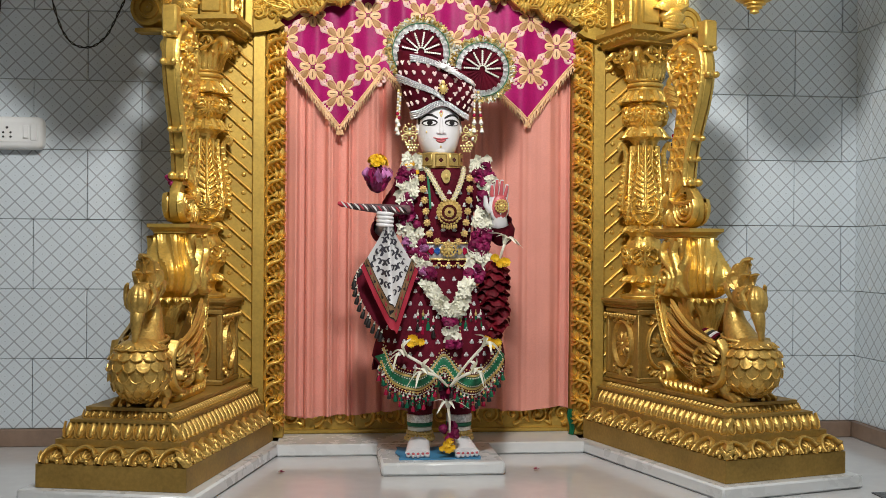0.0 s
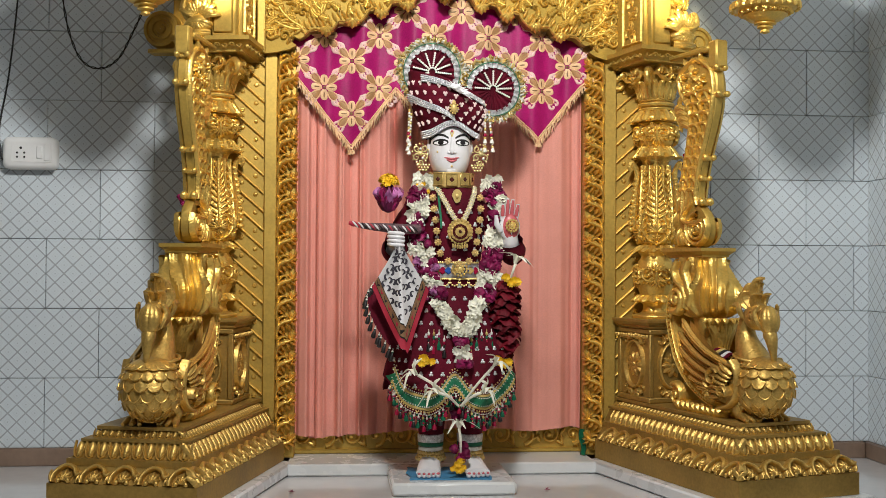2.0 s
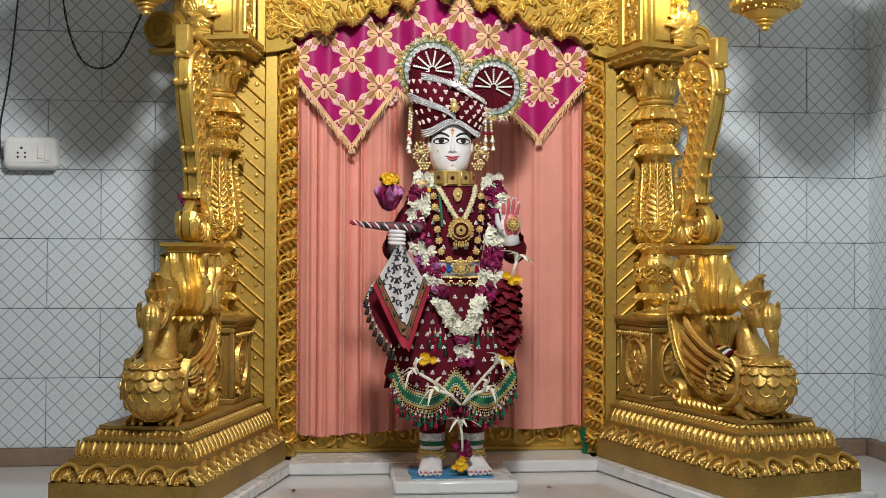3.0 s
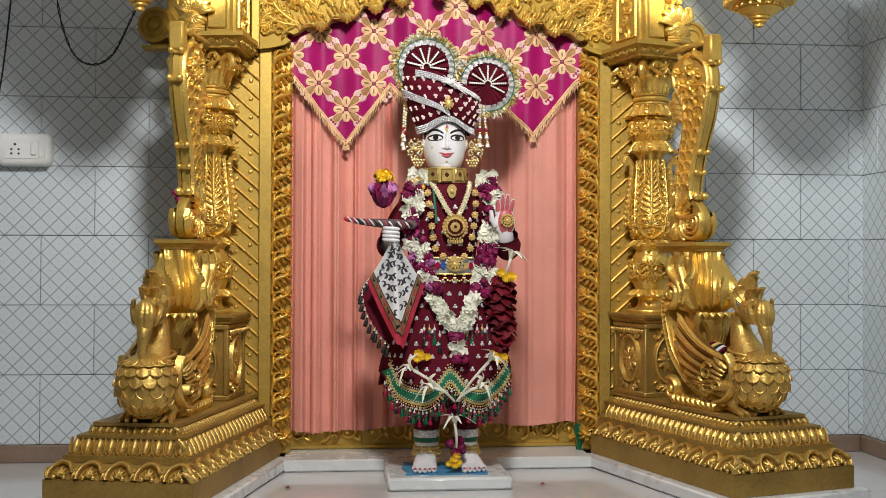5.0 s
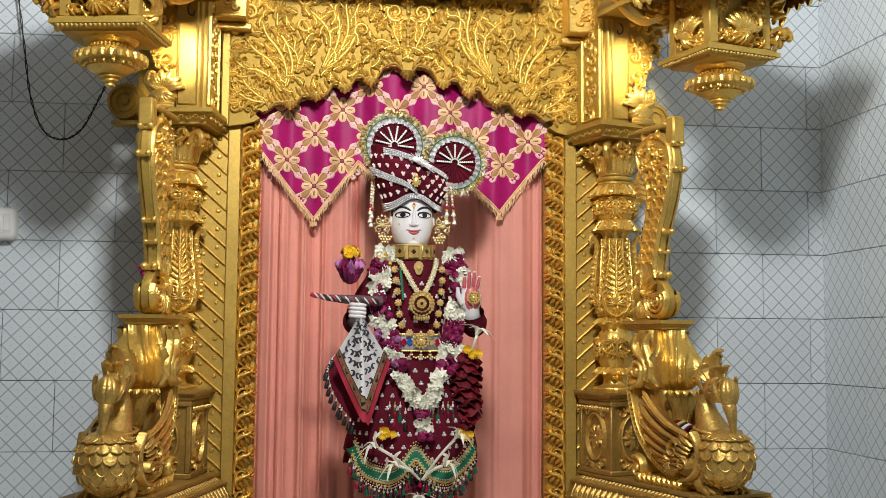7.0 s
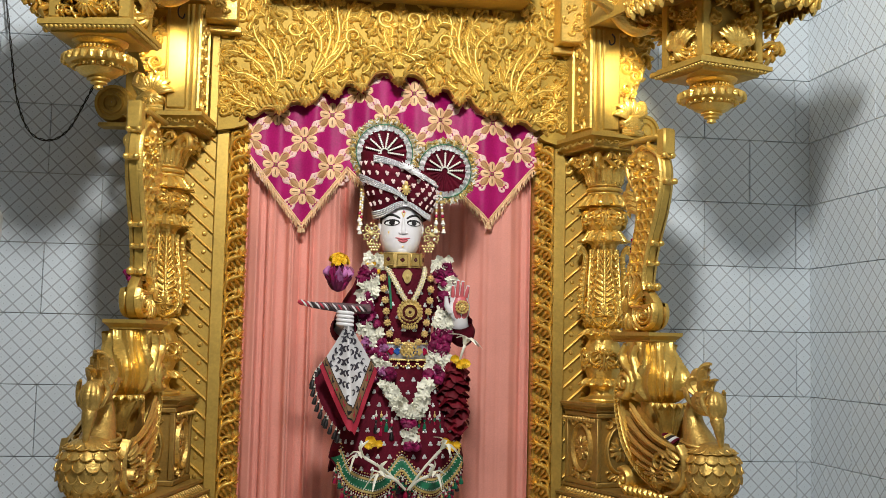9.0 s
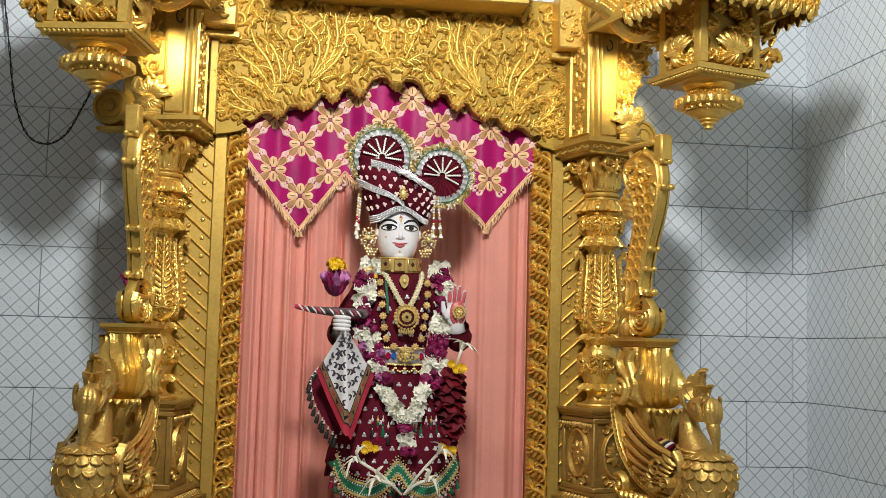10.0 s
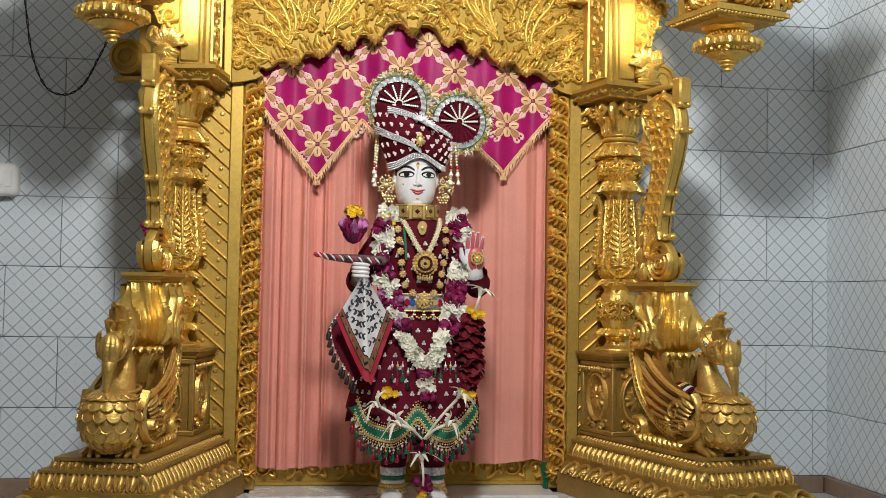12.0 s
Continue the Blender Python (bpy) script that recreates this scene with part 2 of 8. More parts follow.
        fs = [(i * m1 + k, i * m1 + k + 1, (i + 1) * m1 + k + 1, (i + 1) * m1 + k) for i in range(n - 1) for k in range(seg)]
        return self.add(vs, fs)

    def petal(self, x, z, ang, length, width, height, put, n=5):
        """A raised leaf that starts at x, z and points along ang (degrees)."""
        a = radians(ang)
        path = [(x + math.cos(a) * length * i / n, z + math.sin(a) * length * i / n) for i in range(n + 1)]
        ws = [max(0.0006, width * math.sin(math.pi * (0.12 + 0.86 * i / n)) ** 0.8) for i in range(n + 1)]
        return self.relief(path, ws, height, put, 4)

    def moved(self, m):
        self.v = [tuple(m @ Vector(p)) for p in self.v]
        if m.determinant() < 0:
            self.f = [f[::-1] for f in self.f]
        return self

    def mirrored(self):
        return self.moved(Matrix.Diagonal((-1, 1, 1, 1)))

    def mesh(self, name, mats, angle=38, recalc=True):
        me = bpy.data.meshes.new(name)
        me.from_pydata(self.v, [], self.f)
        for mt in mats if isinstance(mats, (list, tuple)) else [mats]:
            me.materials.append(mt)
        me.polygons.foreach_set("material_index", self.mi)
        if recalc:
            bm = bmesh.new()
            bm.from_mesh(me)
            bmesh.ops.recalc_face_normals(bm, faces=bm.faces)
            bm.to_mesh(me)
            bm.free()
        me.polygons.foreach_set("use_smooth", [True] * len(me.polygons))
        me.set_sharp_from_angle(angle=radians(angle))
        me.update()
        return me


def smooth_line(pts, steps):
    """Catmull-Rom line through points of any dimension."""
    out = []
    n = len(pts)
    for i in range(n - 1):
        p0, p1, p2, p3 = (np.array(pts[max(0, min(n - 1, i + k))], float) for k in (-1, 0, 1, 2))
        for s in range(steps):
            t = s / steps
            out.append(tuple(0.5 * (2 * p1 + (p2 - p0) * t + (2 * p0 - 5 * p1 + 4 * p2 - p3) * t * t + (3 * p1 - p0 - 3 * p2 + p3) * t ** 3)))
    out.append(tuple(float(x) for x in pts[-1]))
    return out


def lerp_table(table, x):
    """Linear look-up in rows of (x, value)."""
    if x <= table[0][0]:
        return table[0][1]
    for (a, va), (b, vb) in zip(table, table[1:]):
        if x <= b:
            return va + (vb - va) * (x - a) / (b - a)
    return table[-1][1]


def spiral(cx, cz, r0, r1, a0, turn, n=18):
    """A flat spiral round cx, cz from radius r0 to r1, starting at angle a0 and turning by turn degrees."""
    return [(cx + (r0 + (r1 - r0) * i / n) * math.cos(radians(a0 + turn * i / n)), cz + (r0 + (r1 - r0) * i / n) * math.sin(radians(a0 + turn * i / n))) for i in range(n + 1)]


def thing(name, label, category, place=(0, 0, 0), group="", kind=""):
    ob = new(name)
    ob.location = place
    ob.empty_display_size = 0.05
    return tagged(ob, label, category, group, kind)


bpy.context.view_layer.update()


def part(name, geo, mats, parent=None, label="", angle=38):
    ob = new(name, geo if isinstance(geo, bpy.types.Mesh) else geo.mesh(name, mats, angle))
    if parent is not None:
        ob.parent = parent
        ob.matrix_parent_inverse = Matrix.Translation(-Vector(parent.location)) if parent.parent is None else Matrix()
    if label:
        ob["label"] = label
    return ob


# ---------------------------------------------------------------- room
SX = -0.012           # middle of the shrine
CORNER = 1.322        # right-hand wall


def structure(name, geo, mats, label, category):
    return tagged(part(name, geo, mats), label, category, kind="structure")


structure("floor", Geo().box(-2.4, CORNER, -1.75, 0.0, -0.12, 0.0, 0.01), FLOOR_M, "polished white marble floor of the shrine platform", "floor")
structure("ground", Geo().box(-4.0, 4.0, -7.0, -1.75, -1.0, -0.95, 0.001), MAIN_FLOOR, "pale stone floor of the hall", "floor")
structure("wall_platform", Geo().box(-2.4, CORNER, -1.749, -1.70, -0.95, -0.121, 0.002), MARBLE, "white marble front of the platform", "wall")
wall_north = structure("wall_north", Geo().box(-2.5, CORNER + 0.15, 0.004, 0.15, -0.12, 3.0, 0.002), GROUT, "white glazed tile wall with grey diagonal lattice print", "wall")
wall_east = structure("wall_east", Geo().box(CORNER + 0.004, CORNER + 0.15, -7.0, 0.003, -1.0, 3.0, 0.002), GROUT, "white glazed tile side wall with grey lattice print", "wall")
# west wall, south wall and ceiling are unseen, added to enclose the light
structure("wall_west", Geo().box(-2.55, -2.4, -7.0, 0.003, -1.0, 3.0, 0.002), PLASTER, "unseen dark plaster side wall added to close the room", "wall")
structure("wall_south", Geo().box(-2.55, CORNER + 0.15, -7.15, -7.0, -1.0, 3.0, 0.002), PLASTER, "unseen dark rear wall added to close the room", "wall")
structure("ceiling", Geo().box(-2.55, CORNER + 0.15, -7.0, 0.15, 3.0, 3.1, 0.002), CEILING, "unseen plain white ceiling added to close the room", "ceiling")
structure("baseboard", Geo().box(-2.4, CORNER - 0.018, -0.016, 0.002, 0.0, 0.05, 0.003), SKIRT, "brown stone skirting along the tiled wall", "skirting")
structure("baseboard", Geo().box(CORNER - 0.016, CORNER + 0.002, -1.7, -0.002, 0.0, 0.05, 0.003), SKIRT, "brown stone skirting along the side wall", "skirting")
structure("floor_inlay", Geo().box(0.985, CORNER - 0.02, -1.3, -0.755, -0.03, 0.0025, 0.001), BLACK_STONE, "black granite inlay in the marble floor", "floor")


# ---------------------------------------------------------------- the two wings of the shrine
PHI = radians(16.5)
FX, FY = 0.628, -0.785          # inner front corner of the right plinth, from the shrine's middle


def wing(side, seat=False):
    """Pose of a wing's own space: x outward along its front, y to the back, z up. side 1: right, -1: mirrored to the left, where the wing is turned further in; seat: for the plinth under it."""
    m = Matrix.Translation((FX, FY, 0)) @ Matrix.Rotation(PHI, 4, "Z")
    if side < 0:
        turn, p = (radians(2.8), Vector((0.135, 0.575, 0))) if seat else (radians(6.0), Vector((0.137, 0.321, 0)))
        p = m @ p
        m = Matrix.Diagonal((-1, 1, 1, 1)) @ Matrix.Translation(p) @ Matrix.Rotation(-turn, 4, "Z") @ Matrix.Translation(-p) @ m
    return Matrix.Translation((SX, 0, 0)) @ m


def piece(name, mesh, m, parent):
    """One of many alike pieces that share a mesh, at the pose m under a parent."""
    ob = new(name, mesh)
    ob.parent = parent
    ob.matrix_parent_inverse = Matrix.Translation(-Vector(parent.location)) if parent.parent is None else Matrix()
    ob.matrix_basis = m
    return ob


def edge_pose(W, p, normal):
    """A pose with y pointing away from the outward normal and z up, at p of a wing's space."""
    n = (W.to_3x3() @ Vector(normal)).normalized()
    y = -n
    x = y.cross(Vector((0, 0, 1)))
    return Matrix.Translation(W @ Vector(p)) @ Matrix((x, y, (0, 0, 1))).transposed().to_4x4()


def slope(run, rise):
    """Maps a flat pattern onto a slope that runs inward and rises."""
    L = math.hypot(run, rise)
    a, b = run / L, rise / L
    return lambda s, t, h: (s, t * a - h * b, t * b + h * a * 0.5)


def plane_put(y):
    return lambda s, t, h: (s, y - h, t)


def acanthus_leaf_mesh():
    g, put = Geo(), slope(0.033, 0.036)
    arch = smooth_line([(-0.026, -0.001), (-0.027, 0.016), (-0.018, 0.035), (0.0, 0.044), (0.018, 0.036), (0.028, 0.020), (0.036, 0.024)], 4)
    g.relief(arch, [0.0066 - 0.0022 * abs(i / len(arch) - 0.45) for i in range(len(arch))], 0.020, put, 6)
    for a, l in ((150, 0.020), (118, 0.026), (90, 0.030), (62, 0.026), (30, 0.020)):
        g.petal(0.0, 0.006, a, l, 0.0058, 0.015, put, 6)
    for x, z in ((-0.012, 0.004), (0.012, 0.004), (0.0, 0.020)):
        g.ball(put(x, z, 0.008), 0.0056, 8, 5)
    for k in (-1, 1):
        g.petal(k * 0.030, 0.0, 90 - k * 14, 0.034, 0.0058, 0.014, put, 6)
    return g.mesh("leaf", GOLD_OLD, 50)


def gadroon_mesh(w, run, rise, name):
    g, put = Geo(), slope(run, rise)
    L = math.hypot(run, rise)
    g.petal(0, 0.002, 90, L + 0.002, w * 0.36, w * 0.42, put, 8)
    g.relief([(-w * 0.5, L), (-w * 0.46, L * 0.4), (-w * 0.3, L * 0.06), (0, -0.004), (w * 0.3, L * 0.06), (w * 0.46, L * 0.4), (w * 0.5, L)], [w * 0.085] * 7, w * 0.36, put, 4)
    return g.mesh(name, GOLD_OLD, 50)


def curl_mesh():
    """One forked leaf of the wave moulding that edges the opening: x 0 (outer) to 0.058, raised from y 0."""
    g, put = Geo(), plane_put(0.0)
    stem = smooth_line([(0.002, -0.046), (0.004, -0.024), (0.012, -0.006), (0.026, 0.003), (0.041, 0.007), (0.052, 0.018)], 4)
    g.relief(stem, [0.0052 + 0.0036 * math.sin(math.pi * i / (len(stem) - 1)) for i in range(len(stem))], 0.024, put, 6)
    hook = smooth_line([(0.007, -0.014), (0.008, 0.006), (0.019, 0.018), (0.032, 0.016), (0.034, 0.004), (0.026, 0.001)], 4)
    g.relief(hook, [0.0062 - 0.0024 * i / (len(hook) - 1) for i in range(len(hook))], 0.025, put, 6)
    for x, z, a, l, w in ((0.042, 0.008, 96, 0.024, 0.0056), (0.049, 0.012, 60, 0.020, 0.0058), (0.048, 0.006, 14, 0.014, 0.0058), (0.042, 0.003, -34, 0.020, 0.0058), (0.030, -0.002, -50, 0.022, 0.0056), (0.017, -0.008, -58, 0.022, 0.0052), (0.008, -0.022, -40, 0.020, 0.0048), (0.004, 0.004, 70, 0.020, 0.0046)):
        g.petal(x, z, a, l, w, 0.023, put, 6)
        g.petal(x, z, a, l * 0.8, w * 0.25, 0.027, put, 4)
    g.ball(put(0.027, 0.008, 0.014), (0.005, 0.006, 0.005), 8, 5)
    return g.mesh("curl", GOLD, 50)


LEAF, GADROON, BEADLET = acanthus_leaf_mesh(), gadroon_mesh(0.0265, 0.022, 0.033, "gadroon"), gadroon_mesh(0.0165, 0.016, 0.014, "small_gadroon")
CURL = curl_mesh()

PW, PL = 0.353, 0.66
TIERS = [(0.0, 0.034), (0.0, 0.087), (0.004, 0.0875), (0.033, 0.122), (0.031, 0.1225), (0.031, 0.138), (0.040, 0.1395), (0.060, 0.173), (0.054, 0.174), (0.054, 0.180), (0.072, 0.182), (0.088, 0.197), (0.080, 0.198), (0.080, 0.206)]


def plinth(side):
    W = wing(side, True)
    g, rings = Geo(), []
    for i, z in TIERS:
        a = i * 0.8
        rings.append([(a, i, z), (PW - i, i, z), (PW - i, PL, z), (a, PL, z)])
    g.loft(rings)
    top = thing("plinth", "stepped gold-painted plinth with carved leaf bands on a marble slab", "plinth", W @ Vector((0.17, 0.3, 0.034)), "shrine plinths")
    part("body", g.moved(W), GOLD_DULL, top)
    for mesh, name, pitch, inset, z in ((LEAF, "leaf", 0.058, 0.004, 0.088), (GADROON, "gadroon", 0.0265, 0.041, 0.1405), (BEADLET, "small_gadroon", 0.0165, 0.073, 0.1828)):
        a = inset * 0.8
        n = max(1, int((PW - a - inset) / pitch))
        for k in range(n):
            piece(name, mesh, edge_pose(W, (a + (PW - a - inset) * (k + 0.5) / n, inset, z), (0, -1, 0)), top)
        n = int((PL - 0.03 - inset) / pitch)
        for k in range(n):
            piece(name, mesh, edge_pose(W, (a, inset + (PL - 0.03 - inset) * (k + 0.5) / n, z), (-1, 0, 0)), top)
    slab = Geo().box(-0.03, PW + 0.03, -0.03, PL, 0.001, 0.033, 0.005)
    tagged(part("marble_base", slab.moved(W), MARBLE), "white marble slab under a gold plinth", "slab", "plinth slabs")


def rosette(g, x, z, r, put, n=10):
    for k in range(n):
        g.petal(x + 0.15 * r * math.cos(2 * math.pi * k / n), z + 0.15 * r * math.sin(2 * math.pi * k / n), 360 * k / n, r * 0.8, r * 0.24, max(0.009, 0.25 * r), put)
    g.ball(put(x, z, 0.004), r * 0.2, 10, 6)


def oval(g, x, z, rx, rz, w, h, put, n=28):
    g.relief([(x + rx * math.cos(2 * math.pi * k / n), z + rz * math.sin(2 * math.pi * k / n)) for k in range(n + 1)], [w] * (n + 1), h, put, 4)


def leaf_scroll(g, x, z, r, a0, turn, sg, put):
    """A volute with a round eye and leaves springing from its back."""
    sp = spiral(x, z, r, r * 0.22, a0, turn, 22)
    g.relief([(sg * u, v) for u, v in sp], [r * 0.34 * (1 - 0.5 * i / 22) for i in range(23)], 0.013, put, 6)
    g.ball(put(sg * x, z, 0.003), (r * 0.24, 0.006, r * 0.24), 9, 6)
    t = 1 if turn > 0 else -1
    for i, l in ((0, 1.1), (2, 0.9), (5, 1.0), (8, 0.75)):
        u, v = sp[i]
        a = a0 + turn * i / 22
        out = a - t * 52 if i else a - t * 95
        if sg < 0:
            out = 180 - out
        g.petal(sg * u, v, out, r * l * 1.15, r * 0.38, 0.012, put, 7)
        g.petal(sg * u, v, out, r * l * 0.9, r * 0.13, 0.0142, put, 4)


def blade(g, pts, w, up, n=4, thick=0.5, rib=True):
    """A carved leaf or feather along a line: a flattened body that swells and tapers, with a raised midrib."""
    line = smooth_line(pts, n)
    k = len(line) - 1
    g.tube(line, [0.0006 + w * max(0.0, math.sin(math.pi * (0.14 + 0.86 * i / k))) ** 0.8 for i in range(k + 1)], 9, thick, up=up)
    if rib:
        side = Vector(up).normalized() * w * thick * 0.75
        g.tube([Vector(p) + side for p in line[1:-1]], [w * 0.30 * (1 - 0.5 * i / k) for i in range(k - 1)], 6)


PCX, PCY = 0.135, 0.575           # column axis in the wing's space


def pedestal(side):
    W = wing(side) @ Matrix.Translation((0, 0, 0.206)) @ Matrix.Diagonal((1, 1, 0.927, 1)) @ Matrix.Translation((0, 0, -0.206))
    x0, x1, y0, y1 = 0.070, 0.205, 0.485, 0.655
    top = thing("pedestal", "square gold pedestal with rosette panels under a column", "pedestal", W @ Vector((PCX, PCY, 0.206)), "column pedestals")
    g = Geo().box(x0 + 0.008, x1 - 0.008, y0 + 0.008, y1, 0.21, 0.425, 0.002)
    part("body", g.moved(W), GOLD_DULL, top)
    for a, b in ((0.206, 0.222), (0.41, 0.425)):
        part("moulding", Geo().box(x0 - 0.002, x1 + 0.002, y0 - 0.002, y1, a, b, 0.003).moved(W), GOLD_DULL, top)
    for x in (x0, x1 - 0.014):
        part("corner_post", Geo().box(x, x + 0.014, y0, y0 + 0.014, 0.2225, 0.4095, 0.002).moved(W), GOLD_DULL, top)
    part("corner_post", Geo().box(x0, x0 + 0.014, y1 - 0.014, y1, 0.2225, 0.4095, 0.002).moved(W), GOLD_DULL, top)
    g = Geo()
    loops = [(0.0, 0.425), (0.006, 0.43), (0.006, 0.436), (0.016, 0.444), (0.018, 0.446), (0.018, 0.453)]
    g.loft([[(x0 - i, y0 - i, z), (x1 + i, y0 - i, z), (x1 + i, y1, z), (x0 - i, y1, z)] for i, z in loops])
    part("cornice", g.moved(W), GOLD_DULL, top)
    # inner face: pattern in (distance from the front, height)
    inner = lambda s, t, h: (x0 + 0.008 - h, y0 + s, t)
    front = lambda s, t, h: (x0 + s, y0 + 0.008 - h, t)
    for put, mid in ((inner, 0.085), (front, 0.08)):
        g = Geo()
        rosette(g, mid, 0.317, 0.04, put)
        part("rosette", g.moved(W), GOLD_OLD, top)
        g = Geo()
        oval(g, mid, 0.317, 0.046, 0.070, 0.0052, 0.012, put)
        part("oval_frame", g.moved(W), GOLD_OLD, top)
        for sx in (-1, 1):
            for sz in (-1, 1):
                g = Geo().relief(spiral(mid + sx * 0.042, 0.317 + sz * 0.072, 0.016, 0.003, 90 if sz > 0 else -90, 300 * sx * sz, 12), 0.0050, 0.011, put, 4)
                part("corner_scroll", g.moved(W), GOLD_OLD, top)
                for q, l in ((40, 0.028), (75, 0.022), (5, 0.024)):
                    g = Geo().petal(mid + sx * 0.010, 0.317 + sz * 0.076, 90 * sz - sx * q * sz, l, 0.0066, 0.012, put)
                    part("panel_leaf", g.moved(W), GOLD_OLD, top)
    for k in range(13):                        # leaf moulding under the cornice
        y = y0 + 0.010 + 0.160 * k / 12
        g = Geo().petal(y - y0, 0.4085, -90, 0.012, 0.0052, 0.010, lambda s, t, h: (x0 - 0.003 - h * 0.6, y0 + s, t))
        part("moulding_leaf", g.moved(W), GOLD_OLD, top)


COL = [(.055, .453), (.056, .462), (.036, .468), (.030, .48), (.032, .495), (.048, .5), (.049, .508), (.037, .516), (.044, .54), (.048, .572), (.044, .605), (.035, .625), (.047, .64), (.050, .646), (.032, .652), (.040, .665), (.047, .69), (.046, .715), (.039, .77), (.031, .83), (.029, .87), (.033, .89), (.048, .905), (.050, .914), (.036, .925), (.045, .94), (.050, .962), (.046, .985), (.036, .995), (.054, 1.003), (.050, 1.016), (.037, 1.03), (.036, 1.055), (.041, 1.065), (.044, 1.09), (.052, 1.12), (.060, 1.145), (.062, 1.152)]


def column(side):
    W = wing(side) @ Matrix.Translation((PCX + 0.002, PCY, -0.0297)) @ Matrix.Diagonal((1.13, 1.13, 1.0257, 1)) @ Matrix.Translation((-PCX, -PCY, 0))
    rz = [(z, r) for r, z in COL]
    top = thing("column", "turned gold column carved with acanthus leaves and beading", "column", W @ Vector((PCX, PCY, 0.453)), "shrine columns")

    def wave(th, z):
        if 0.655 < z < 0.885:
            return 1 + 0.05 * abs(math.cos(4 * th))
        if 1.0 < z < 1.02 or 0.9 < z < 0.92 or 0.49 < z < 0.512:
            return 1 + 0.06 * abs(math.cos(8 * th))
        if 1.06 < z:
            return 1 + 0.05 * math.cos(16 * th)
        return 1 + 0.03 * abs(math.cos(6 * th))
    put = lambda s, t, h: ((lerp_table(rz, t) + h) * math.cos(s / 0.045) + PCX, (lerp_table(rz, t) + h) * math.sin(s / 0.045) + PCY, t)
    C = Matrix.Translation((PCX, PCY, 0))
    W0, W = W, W @ Matrix.Translation((0.016, 0.014, 0))
    shaft = part("shaft", Geo().lathe(smooth_line(COL, 3), 64, wave, m=C).moved(W), GOLD, top)
    q = 0.045 * 2 * math.pi
    s0 = 0.045 * radians(240)

    def leaf_sheet(g, th, dth, prof, lift):
        """One curling leaf over the shaft, with a midrib and side folds."""
        n = len(prof) - 1

        def sheet(u, v):
            r1, z1 = prof[min(n, round(v * n))]
            e = u * 2 - 1
            w = dth * (0.55 + 0.45 * math.sin(math.pi * min(1, 0.25 + v * 0.75)) if v < 0.75 else 1.9 * (1.02 - v) ** 0.5)
            rr = r1 + lift * (1 - e * e) - 0.0016 * abs(math.sin(5.5 * e)) - (0.008 if abs(e) > 0.99 else 0)
            return (PCX + rr * math.cos(th + e * w), PCY + rr * math.sin(th + e * w), z1)
        g.grid(sheet, 10, n)

    for k in range(4):                       # leaf panels of the main bulb
        g = Geo()
        s = s0 + q * k / 4
        half = smooth_line([(0.000, 0.658), (0.018, 0.668), (0.029, 0.690), (0.031, 0.720), (0.025, 0.775), (0.017, 0.83), (0.015, 0.878)], 4)
        wide = [(z, x) for x, z in half]
        for sg in (1, -1):
            g.relief([(s + sg * x, z) for x, z in half], [0.0036] * len(half), 0.010, put, 5)
        g.relief([(s, 0.715), (s, 0.75), (s, 0.79), (s, 0.83), (s, 0.878)], [0.0022, 0.0044, 0.0058, 0.0062, 0.0050], 0.009, put, 5)
        for z in np.linspace(0.735, 0.858, 9):
            z = float(z)
            w = lerp_table(wide, z) - 0.004
            for sg in (1, -1):
                g.relief(smooth_line([(s + sg * 0.005, z - 0.006), (s + sg * (0.005 + 0.55 * (w - 0.005)), z + 0.003), (s + sg * w, z + 0.010), (s + sg * (w - 0.003), z + 0.015)], 2), [0.0026, 0.004, 0.0046, 0.0044, 0.0038, 0.003, 0.0018], 0.009, put, 4)
        for a in range(-10, 200, 25):
            g.petal(s, 0.693, a, 0.024 + 0.006 * math.sin(radians(a)), 0.0046, 0.010, put)
        for sg in (1, -1):
            g.relief([(s + sg * (x - s), z) for x, z in spiral(s + 0.012, 0.718, 0.010, 0.002, -90, 360, 12)], 0.0032, 0.010, put, 4)
        rosette(g, s, 0.676, 0.012, put, 7)
        part("bulb_leaf", g.moved(W), GOLD, shaft)
        g = Geo()
        for d in (-0.006, 0.006):
            g.relief([(s + q / 8 + d, 0.664), (s + q / 8 + d, 0.74), (s + q / 8 + d * 2.2, 0.82), (s + q / 8 + d * 2.2, 0.878)], [0.003, 0.004, 0.005, 0.006], 0.007, put, 4)
            for j in range(9):
                g.petal(s + q / 8, 0.668 + 0.0225 * j, 90 - math.copysign(34, d), 0.024, 0.0042, 0.011, put, 5)
        part("bulb_fluting", g.moved(W), GOLD, shaft)
        for z, r1, zs in ((0.570, 0.019, 1.25), (0.962, 0.015, 1.0)):      # masks of scrolled leaf on the small bulbs
            g = Geo()
            for sg in (1, -1):
                g.relief([(s + sg * (x - s), 0.008 + z + (y - z) * zs) for x, y in spiral(s + r1 * 0.85, z, r1, 0.003, -110, 400, 18)], [0.0048 - 0.0022 * i / 18 for i in range(19)], 0.011, put, 5)
                for a, l in ((-62, 1.5), (-35, 1.2), (62, 1.1)):
                    g.petal(s + sg * 0.004, z - 0.002, 90 - sg * (90 - a), r1 * l, 0.0046, 0.010, put)
                g.petal(s + sg * q / 8, z - r1 * zs, 90, 2 * r1 * zs, 0.006, 0.008, put)
            g.petal(s, z - 0.02 * zs, 90, 0.042 * zs, 0.0046, 0.011, put)
            for a in range(20, 170, 25):
                g.petal(s, z + 0.010 * zs, a, 0.020 + 0.006 * abs(math.cos(radians(a))), 0.0040, 0.012, put, 5)
                g.petal(s, z - 0.008 * zs, -a, 0.024, 0.0036, 0.010, put, 5)
